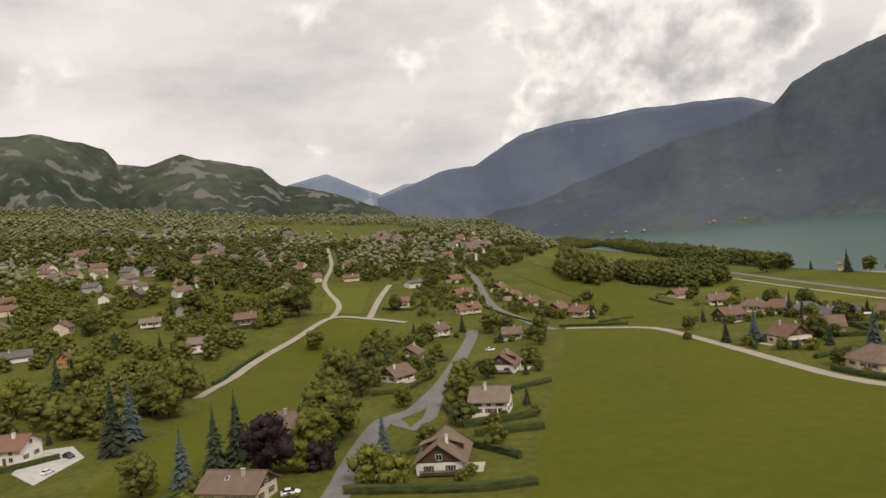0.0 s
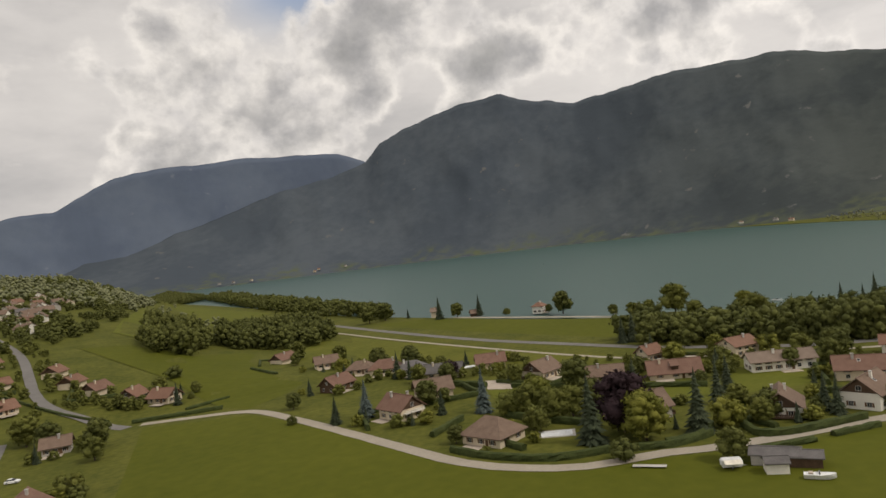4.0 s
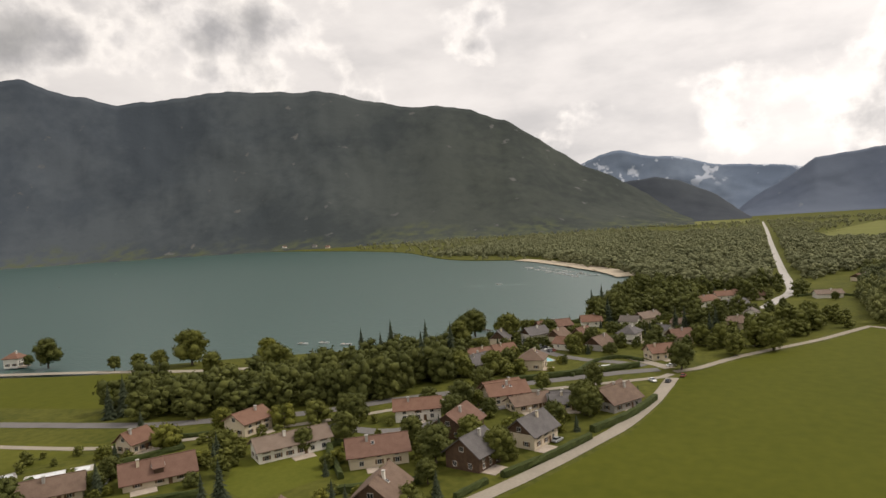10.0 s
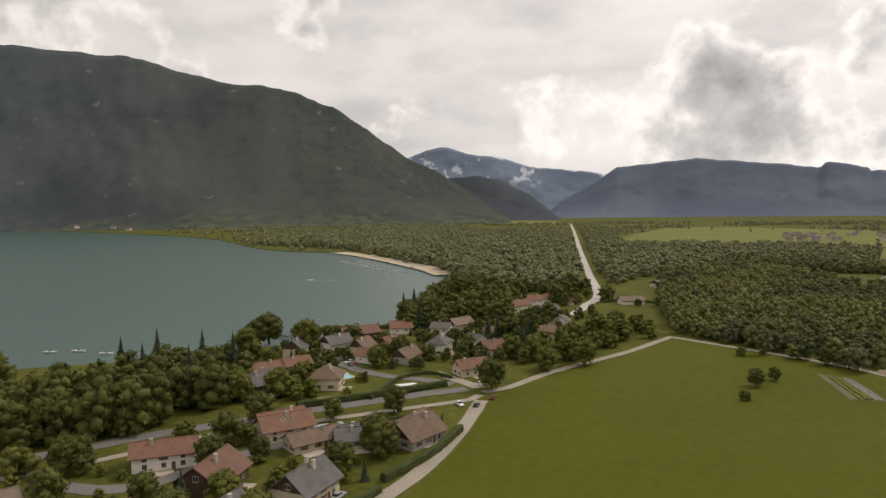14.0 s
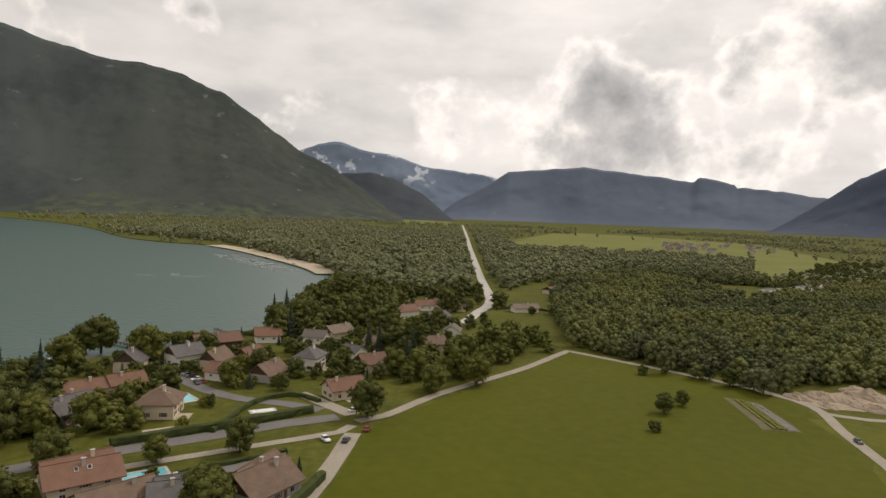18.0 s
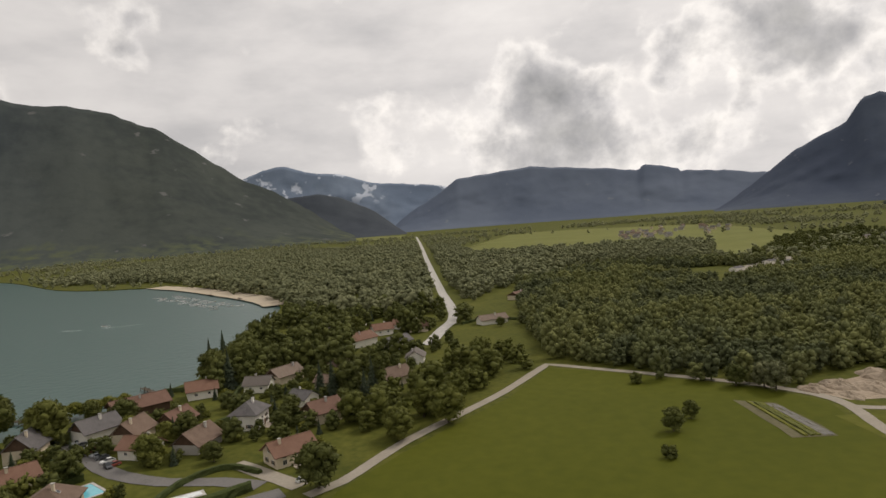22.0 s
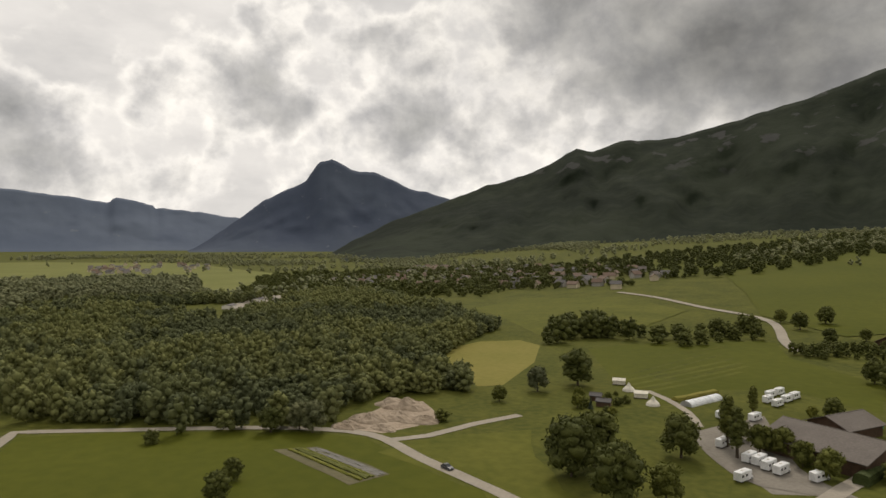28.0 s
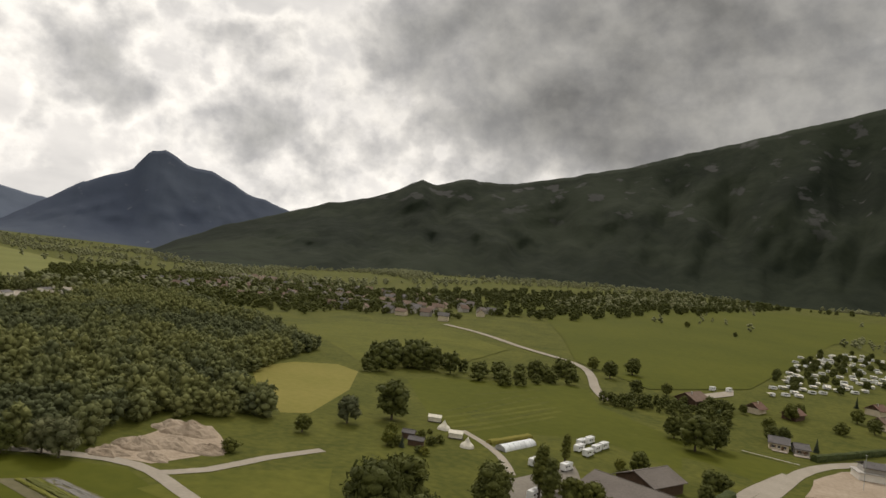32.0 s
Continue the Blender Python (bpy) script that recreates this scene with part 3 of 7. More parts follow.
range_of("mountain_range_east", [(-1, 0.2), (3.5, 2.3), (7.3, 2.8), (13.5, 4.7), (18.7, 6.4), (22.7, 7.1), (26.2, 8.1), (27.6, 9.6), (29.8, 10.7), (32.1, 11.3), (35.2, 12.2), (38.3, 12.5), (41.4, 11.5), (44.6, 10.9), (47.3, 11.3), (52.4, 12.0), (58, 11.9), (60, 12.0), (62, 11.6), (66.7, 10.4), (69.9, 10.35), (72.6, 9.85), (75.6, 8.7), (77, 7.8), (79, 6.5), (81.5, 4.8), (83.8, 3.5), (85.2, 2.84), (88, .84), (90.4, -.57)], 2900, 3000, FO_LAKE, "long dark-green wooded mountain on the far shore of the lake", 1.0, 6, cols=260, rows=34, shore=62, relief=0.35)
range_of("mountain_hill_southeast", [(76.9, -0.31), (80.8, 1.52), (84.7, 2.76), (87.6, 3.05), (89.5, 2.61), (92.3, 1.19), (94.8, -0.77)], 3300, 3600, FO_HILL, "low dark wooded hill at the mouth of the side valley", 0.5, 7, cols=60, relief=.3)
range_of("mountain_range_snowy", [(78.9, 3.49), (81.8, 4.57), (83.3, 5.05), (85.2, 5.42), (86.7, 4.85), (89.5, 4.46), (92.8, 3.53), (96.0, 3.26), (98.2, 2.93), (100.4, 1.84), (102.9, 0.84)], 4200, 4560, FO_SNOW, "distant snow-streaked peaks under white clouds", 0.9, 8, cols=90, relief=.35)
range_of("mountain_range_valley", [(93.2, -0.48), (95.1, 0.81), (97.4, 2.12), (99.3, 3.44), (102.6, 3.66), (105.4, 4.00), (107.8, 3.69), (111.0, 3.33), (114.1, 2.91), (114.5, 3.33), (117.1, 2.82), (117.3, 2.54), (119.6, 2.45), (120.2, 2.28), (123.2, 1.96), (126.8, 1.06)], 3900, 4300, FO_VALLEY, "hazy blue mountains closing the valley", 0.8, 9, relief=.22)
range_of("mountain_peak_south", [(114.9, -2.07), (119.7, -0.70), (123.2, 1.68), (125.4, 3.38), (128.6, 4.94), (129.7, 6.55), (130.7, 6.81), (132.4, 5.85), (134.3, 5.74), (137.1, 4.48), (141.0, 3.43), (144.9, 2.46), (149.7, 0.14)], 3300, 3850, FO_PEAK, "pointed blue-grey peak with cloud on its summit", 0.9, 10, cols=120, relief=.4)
range_of("mountain_range_south", [(130, -1), (135, 1.6), (140.3, 3.6), (143.3, 4.7), (146.3, 5.5), (149.3, 6.9), (150.6, 7.7), (151.6, 7.3), (154.8, 8.25), (157, 8.1), (159.1, 8.4), (162.9, 9.4), (167.4, 10.5), (171.8, 12), (176, 13.1), (180, 14.3), (184.6, 15.6), (187.7, 16.4), (194.9, 17.8), (206.7, 17), (217, 12.7)], 1700, 2900, FO_NEAR, "dark wooded mountain with pale cliffs, its crest in the clouds", 1.0, 11, cols=200, rows=34)


# ---- kinds of things ----
def gable_walls(L, W, h, rh):
    """Outer walls with two gables; the ridge runs along x."""
    a, c = L / 2, W / 2
    v = [(-a, -c, -.3), (a, -c, -.3), (a, c, -.3), (-a, c, -.3), (-a, -c, h), (a, -c, h), (a, c, h), (-a, c, h), (-a, 0, rh), (a, 0, rh)]
    f = [(0, 3, 2, 1), (0, 1, 5, 4), (2, 3, 7, 6), (1, 2, 6, 9, 5), (3, 0, 4, 8, 7), (4, 5, 9, 8), (6, 7, 8, 9)]
    return v, f


def slab(p, th):
    """A plate with outline p (in order, seen from above) and thickness th downwards."""
    n = len(p)
    v = list(p) + [(x, y, z - th) for x, y, z in p]
    f = [tuple(range(n)), tuple(reversed(range(n, 2 * n)))]
    f += [(i, i + n, (i + 1) % n + n, (i + 1) % n) for i in range(n)]
    return v, f


WIN_MESH = {}
HOMES = []


def window(parent, x, y, z, face, w=1.1, h=1.25, shutters=True):
    """A window with frame, pane and shutters on the wall; face: the side it looks to, in quarter turns from +x."""
    key = (round(w, 1), round(h, 1), shutters)
    if key not in WIN_MESH:
        fr = boxes((-.02, -w / 2 - .08, -h / 2 - .08, .06, -w / 2, h / 2 + .08), (-.02, w / 2, -h / 2 - .08, .06, w / 2 + .08, h / 2 + .08),
                   (-.02, -w / 2, h / 2, .06, w / 2, h / 2 + .08), (-.02, -w / 2, -h / 2 - .12, .12, w / 2, -h / 2), (-.02, -.04, -h / 2, .05, .04, h / 2))
        pn = boxes((-.02, -w / 2, -h / 2, .03, w / 2, h / 2))
        sh = boxes((.0, -w * .235, -h / 2, .05, w * .235, h / 2))
        data = []
        for nm, (v_, f_), mt in (("window", fr, M_FRAME), ("pane", pn, M_GLASS), ("shutter", sh, M_SHUT)):
            me_ = bpy.data.meshes.new(nm)
            me_.from_pydata(v_, [], f_)
            me_.materials.append(mt)
            data.append(me_)
        WIN_MESH[key] = data
    fr, pn, sh = WIN_MESH[key]
    ob = new("window", fr)
    ob.parent, ob.matrix_local = parent, pose(x, y, z, 0, 0, 90 * face)
    o = new("pane", pn)
    o.parent = ob
    for s in (-1, 1) if shutters else ():
        o = new("shutter", sh)
        o.parent, o.location = ob, (0, s * (w * .735 + .09), 0)


def house(x, y, rot, L=12.0, W=9.5, h=4.6, rise=3.4, roof="brown", wall="white", gable="wood", chimney=1, over=0.9, wins=3, balcony=0, hip=False,
          dormer=False, label="", sky=0, far=False, name="house", group="houses of the village"):
    """A village house; the ridge runs along its own x, rot degrees from east."""
    L, W, h, rise = L * .9, W * .9, h * .92, rise * .86
    HOMES.append((x, y, max(L, W) * size_at(x, y)))
    ob = empty(name, x, y, rot)
    rh = h + rise
    rnd = random.Random(int(x * 13 + y * 7))
    if hip:
        v, f = boxes((-L / 2, -W / 2, -.3, L / 2, W / 2, h))
        link("wall", v, f, WALLS[wall], ob)
        a, c, q = L / 2 + over, W / 2 + over, max(0.4, L / 2 - W * 0.38)
        ze = h - rise * over / (W / 2)
        for p in ([(-a, -c, ze), (a, -c, ze), (q, 0, rh), (-q, 0, rh)], [(a, c, ze), (-a, c, ze), (-q, 0, rh), (q, 0, rh)],
                  [(a, -c, ze), (a, c, ze), (q, 0, rh)], [(-a, c, ze), (-a, -c, ze), (-q, 0, rh)]):
            v, f = slab([(px, py, pz + .22) for px, py, pz in p], .22)
            link("roof", v, f, ROOFS[roof], ob)
    else:
        v, f = gable_walls(L, W, h, rh)
        link("wall", v, f, WALLS[wall], ob)
        a, c = L / 2 + over, W / 2 + over
        ze = h - rise * over / (W / 2)
        for s in (-1, 1):
            p = [(-a, s * c, ze + .25), (a, s * c, ze + .25), (a, 0, rh + .25), (-a, 0, rh + .25)]
            v, f = slab(p if s < 0 else p[::-1], .25)
            link("roof", v, f, ROOFS[roof], ob)
        v, f = boxes((-a, -.16, rh + .18, a, .16, rh + .34))
        link("ridge_cap", v, f, ROOFS[roof], ob)
        if gable:
            for s in (-1, 1):
                e1, e2 = s * (L / 2 + .02), s * (L / 2 + .10)
                t = [(e1, -W / 2 * .98, h - .1), (e1, W / 2 * .98, h - .1), (e1, 0, rh - .05)]
                v = t + [(e2, py, pz) for _, py, pz in t]
                link("gable_cladding", v, [(0, 1, 2), (3, 5, 4), (0, 3, 4, 1), (1, 4, 5, 2), (2, 5, 3, 0)], WALLS[gable], ob)
    for k in range(chimney):
        cx, cy = (rnd.uniform(-.3, .3) * L, (.16 if k % 2 else -.14) * W)
        zt = rh + 0.9
        v, f = boxes((cx - .38, cy - .32, h + rise * .4, cx + .38, cy + .32, zt))
        ch = link("chimney", v, f, WALLS["grey" if rnd.random() < .4 else wall if wall != "wood" else "grey"], ob)
        v, f = boxes((cx - .5, cy - .44, zt, cx + .5, cy + .44, zt + .14))
        link("chimney_cap", v, f, M_CONC, ch)
    if not far:
        for s, face in ((-1, 3), (1, 1)):
            for i in range(wins):
                px = (i - (wins - 1) / 2) * L / (wins + .3)
                if h > 2.2:
                    window(ob, px, s * W / 2, 1.45, face, shutters=rnd.random() < .7)
                if h > 3.7:
                    window(ob, px, s * W / 2, 3.2, face, h=0.9, shutters=rnd.random() < .5)
        for s, face in ((-1, 2), (1, 0)):
            for py in (-W * .23, W * .23):
                window(ob, s * (L / 2 + (.0 if h > 3 else .1)), py, 1.5, face)
            if not hip:
                window(ob, s * (L / 2 + .11), 0, h + rise * .28, face, w=1.3, h=1.2, shutters=False)
        v, f = boxes((L * .12, -W / 2 - .07, -.1, L * .12 + 1.0, -W / 2 + .03, 2.05))
        link("door", v, f, M_SHUT, ob)
        tx = rnd.uniform(-.3, .2) * L
        v, f = boxes((tx - 3, -W / 2 - 4.2, -.1, tx + 3.5, -W / 2 - .02, .12))
        link("terrace", v, f, M_PAVE, ob)
    for k in range(sky):
        sl = math.atan2(rise, W / 2)
        o = link("roof_window", *boxes((-.45, -.6, 0, .45, .6, .12)), M_FRAME, ob)
        o.matrix_local = pose((k - .5) * 2.6, -W * .22, h + rise * .56 + .3, math.degrees(sl), 0, 0)
        g = link("pane", *boxes((-.36, -.5, .12, .36, .5, .14)), M_GLASS, o)
    if balcony:
        s = 1 if balcony > 0 else -1
        z0 = 2.55 if h > 4 else 0.4
        v, f = boxes((s * L / 2, -W * .42, z0, s * (L / 2 + 1.6), W * .42, z0 + .18))
        ba = link("balcony", v, f, WALLS["wood"] if balcony in (1, -1) else WALLS["white"], ob)
        x1 = s * (L / 2 + 1.56)
        v, f = boxes(*[(x1 - .04, -W * .42 + k * W * .042, z0 + .18, x1 + .04, -W * .42 + k * W * .042 + W * .026, z0 + 1.05) for k in range(20)],
                     (x1 - .06, -W * .42, z0 + 1.05, x1 + .06, W * .42, z0 + 1.15))
        link("railing", v, f, WALLS["wood"] if balcony in (1, -1) else WALLS["white"], ba)
    if dormer:
        for s in (-1,) if dormer is True else (-1, 1):
            dz = h + rise * .28
            v, f = boxes((-1.2, s * W * .44, h - .2, 1.2, s * W * .12, dz + 1.2))
            dm = link("dormer", v, f, WALLS["wood"], ob)
            v, f = slab([(-1.6, s * W * .5, dz + 1.15), (1.6, s * W * .5, dz + 1.15), (1.6, 0, rh + .1), (-1.6, 0, rh + .1)][::1 if s < 0 else -1], .18)
            link("dormer_roof", v, f, ROOFS[roof], dm)
    words = {"terracotta": "terracotta-tiled", "brown": "brown-tiled", "slate": "grey-slate", "rust": "rust-red tiled", "tan": "weathered tan-tiled"}.get(roof, "brown-roofed")
    walls = {"white": "white rendered", "cream": "cream rendered", "grey": "grey rendered", "wood": "dark timber", "orange": "honey-coloured timber"}[wall]
    return tagged(ob, label or f"{walls} house with a {'hipped' if hip else 'gabled'} {words} roof" + (" and wooden gables" if gable and not hip else ""), "house", group)


ICO = bmesh.new()
bmesh.ops.create_icosphere(ICO, subdivisions=2, radius=1.0)
ICO_V = np.array([q.co[:] for q in ICO.verts])
ICO_F = np.array([[q.index for q in fc.verts] for fc in ICO.faces])
ICO.free()
ICO = bmesh.new()
bmesh.ops.create_icosphere(ICO, subdivisions=1, radius=1.0)
ICO1_V = np.array([q.co[:] for q in ICO.verts])
ICO1_F = np.array([[q.index for q in fc.verts] for fc in ICO.faces])
ICO.free()


def lumps(rs, n, R, H, base, small=False, shape=1.0, leaves=0, spray=.075, clump=1.0):
    """Clumps of foliage filling a crown of radius R between base and H, with loose sprays of leaves on the outside."""
    V, F_, k = [], [], 0
    iv, jf = (ICO1_V, ICO1_F) if small else (ICO_V, ICO_F)
    for i in range(n):
        t = (i + .5) / n
        z = base + (H - base) * (0.12 + .80 * t)
        prof = math.sin(math.pi * min(1, (0.20 + .72 * t))) ** .7 * shape
        a = i * 2.4 + rs.uniform(-.5, .5)
        rr = R * prof * rs.uniform(.28, .68) * (2 - clump)
        s = R * rs.uniform(.34, .56) * (.72 + .28 * prof) * clump
        bumps = 1 + rs.uniform(-.34, .30, (len(iv), 1))
        P = iv * bumps * [s, s, s * rs.uniform(.62, .9)] + [math.cos(a) * rr, math.sin(a) * rr, min(z, H - s * .6)]
        V.append(P)
        F_.append(jf + k)
        k += len(iv)
        m_ = leaves
        if m_:
            d = rs.normal(size=(m_, 3))
            d /= np.linalg.norm(d, axis=1)[:, None]
            c = d * s * rs.uniform(.95, 1.28, (m_, 1)) * [1, 1, .8] + [math.cos(a) * rr, math.sin(a) * rr, min(z, H - s * .6)]
            u = rs.normal(size=(m_, 3)) * spray * R
            w = rs.normal(size=(m_, 3)) * spray * R
            V.append(np.stack([c - u, c + w, c + u * .8 + w * .3], 1).reshape(-1, 3))
            F_.append(np.arange(3 * m_).reshape(-1, 3) + k)
            k += 3 * m_
    return np.concatenate(V), np.concatenate(F_)


def trunk_mesh(H, r, R, rs, limbs=5):
    v, f = [], []

    def limb(p, q, r0, r1, n=6):
        k = len(v)
        d = (Vector(q) - Vector(p)).normalized()
        s = d.orthogonal().normalized()
        t = d.cross(s)
        for c, rr in ((p, r0), (q, r1)):
            for i in range(n):
                a = 2 * math.pi * i / n
                v.append(tuple(Vector(c) + (s * math.cos(a) + t * math.sin(a)) * rr))
        f.extend((k + i, k + (i + 1) % n, k + n + (i + 1) % n, k + n + i) for i in range(n))

    limb((0, 0, -.3), (.1, 0, H * .35), r, r * .7, 8)
    limb((.1, 0, H * .35), (0, .1, H * .75), r * .7, r * .25)
    for i in range(limbs):
        a = i * 2.4
        limb((.05, 0, H * (.28 + .06 * i)), (math.cos(a) * R * .6, math.sin(a) * R * .6, H * (.5 + .07 * i)), r * .35, r * .1, 5)
    return v, f


def make_tree(kind, seed, H, R, mt, far=False):
    """Trunk and crown of a broad-leaved tree, a fir or a poplar as two meshes."""
    rs = np.random.RandomState(seed)
    if kind == "fir":
        V, F_, k = [], [], 0
        tiers = 25
        for i in range(tiers):
            t = i / (tiers - 1)
            z = H * (.06 + .90 * t)
            rad = R * (1 - t) ** .85 + .12
            m_ = max(5, int(13 * (1 - t * .6)))
            for j in range(m_):
                a = 2 * math.pi * (j + rs.uniform(-.3, .3)) / m_ + i
                ln = rad * rs.uniform(.55, 1.15)
                w = ln * rs.uniform(.16, .28) + .10
                zb = z + rs.uniform(-.03, .03) * H
                c, s = math.cos(a), math.sin(a)
                dz = -ln * rs.uniform(.22, .42)
                V += [(0, 0, zb + .35), (c * ln * .55 - s * w, s * ln * .55 + c * w, zb + dz * .55), (c * ln, s * ln, zb + dz), (c * ln * .55 + s * w, s * ln * .55 - c * w, zb + dz * .55),
                      (c * ln * .5, s * ln * .5, zb + dz * .4 + ln * .12)]
                F_ += [(k, k + 1, k + 4), (k + 1, k + 2, k + 4), (k + 2, k + 3, k + 4), (k + 3, k, k + 4)]
                k += 5
        k0 = len(V)
        V += [(R * .5 * math.cos(a), R * .5 * math.sin(a), H * .06) for a in np.linspace(0, 2 * math.pi, 9)[:8]] + [(0, 0, H)]
        F_ += [(k0 + i, k0 + (i + 1) % 8, k0 + 8) for i in range(8)]
        crown = (V, F_)
    else:
        shape = .55 if kind == "poplar" else 1.0
        V, F_ = lumps(rs, 14 if kind == "bush" else 34 if kind != "poplar" else 30, R, H, H * (.02 if kind == "bush" else .14), small=True, shape=shape, leaves=0 if far else 64, spray=.07, clump=.74)
        crown = (V.tolist(), F_.tolist())
    me1 = bpy.data.meshes.new("crown")
    me1.from_pydata(crown[0], [], crown[1])
    me1.materials.append(mt)
    me1.polygons.foreach_set("use_smooth", [kind != "fir"] * len(me1.polygons))
    me2 = bpy.data.meshes.new("trunk")
    me2.from_pydata(*[q if i else q for i, q in enumerate((trunk_mesh(H, .035 * H if kind != "bush" else .08, R, rs, 0 if kind == "fir" else 5)[0], [], trunk_mesh(H, .03 * H, R, rs, 0 if kind == "fir" else 5)[1]))])
    me2.materials.append(M_BARK)
    return me1, me2


TREES = {}
for k, (H_, R_, n_) in {"broad": (10, 4.6, 4), "bush": (3.0, 2.0, 3), "fir": (14, 3.4, 3), "poplar": (15, 3.6, 2)}.items():
    for i in range(n_):
        for mk, mt in (("mid", M_LEAF[0]), ("light", M_LEAF[1]), ("dark", M_LEAF[2]), ("grey", M_LEAF[3]), ("copper", M_COPPER)) if k != "fir" else (("dark", M_FIR), ("blue", M_BLUEFIR)):
            if (k, i, "mid") in TREES or (k, i, "dark") in TREES and k == "fir":
                src = TREES[(k, i, "mid" if k != "fir" else "dark")]
                me1 = src[0].copy()
                me1.materials.clear()
                me1.materials.append(mt)
                TREES[(k, i, mk)] = (me1, src[1])
            else:
                TREES[(k, i, mk)] = make_tree(k, 31 * i + len(k), H_, R_, mt)
TREE_H = {"broad": 10.0, "bush": 3.0, "fir": 14.0, "poplar": 15.0}
T_RND = random.Random(5)


def tree(x, y, h=9.0, kind="broad", hue="mid", wide=1.0, label="", group=""):
    """A tree of height h, rescaled by bearing to fit the camera's view: crown and trunk under one thing."""
    n = {"broad": 4, "bush": 3, "fir": 3, "poplar": 2}[kind]
    c, t = TREES[(kind, T_RND.randrange(n), hue)]
    a_ = math.degrees(math.atan2(x - 120, y - 40))
    s = h / TREE_H[kind] * size_at(x, y) * float(np.interp(a_, (0, 60, 95), (1.3, 1.18, 1.05)))
    ob = new({"broad": "tree", "bush": "bush", "fir": "fir_tree", "poplar": "poplar_tree"}[kind])
    ob.matrix_world = pose(x, y, ground_z(x, y), 0, 0, T_RND.uniform(0, 360)) @ Matrix.Diagonal((s * wide, s * wide, s, 1))
    for nm, me_ in (("crown", c), ("trunk", t)):
        o = new(nm, me_)
        o.parent = ob
    hues = {"mid": "green", "light": "light-green", "dark": "dark-green", "grey": "silvery green", "copper": "dark purple", "blue": "blue-grey"}[hue]
    what = {"broad": "broad-leaved tree with a rounded crown", "bush": "dense rounded bush on the grass", "fir": "tall pointed fir tree in a garden", "poplar": "tall narrow poplar by the lane"}[kind]
    return tagged(ob, label or f"{hues} {what}", {"broad": "tree", "bush": "bush", "fir": "fir tree", "poplar": "tree"}[kind], group or {"broad": "garden trees", "bush": "bushes", "fir": "firs", "poplar": "garden trees"}[kind])


BOUNDS = {}


def inside(x, y, poly):
    key = id(poly)
    if key not in BOUNDS:
        BOUNDS[key] = (min(q[0] for q in poly), max(q[0] for q in poly), min(q[1] for q in poly), max(q[1] for q in poly), poly)
    bb = BOUNDS[key]
    if not (bb[0] <= x <= bb[1] and bb[2] <= y <= bb[3]):
        return False
    c = False
    for i in range(len(poly)):
        (x1, y1), (x2, y2) = poly[i - 1], poly[i]
        if (y1 > y) != (y2 > y) and x < (x2 - x1) * (y - y1) / (y2 - y1) + x1:
            c = not c
    return c


WOOD_SHAPES = []
for i in range(7):
    rs = np.random.RandomState(70 + i)
    WOOD_SHAPES.append(lumps(rs, 13, 1.0, 2.1, .05, small=True, leaves=42 if i < 4 else 14, spray=.085 if i < 4 else .13, clump=.8))
for i in range(4):
    WOOD_SHAPES.append(lumps(np.random.RandomState(90 + i), 5, 1.0, 2.1, .05, small=True))


GRID = {"n": -1, "cells": {}}


def clear(x, y, room=2.0):
    """Whether a place keeps off houses and roads."""
    if GRID["n"] != len(HOMES) + len(ROAD_PTS):
        GRID["n"], GRID["cells"] = len(HOMES) + len(ROAD_PTS), {}
        for px, py, r in [(a, c, d * .6) for a, c, d in HOMES] + ROAD_PTS:
            GRID["cells"].setdefault((int(px // 24), int(py // 24)), []).append((px, py, r))
    cx, cy = int(x // 24), int(y // 24)
    for i in (-1, 0, 1):
        for j in (-1, 0, 1):
            for px, py, r in GRID["cells"].get((cx + i, cy + j), ()):
                if (x - px) ** 2 + (y - py) ** 2 < (r + room) ** 2:
                    return False
    return True


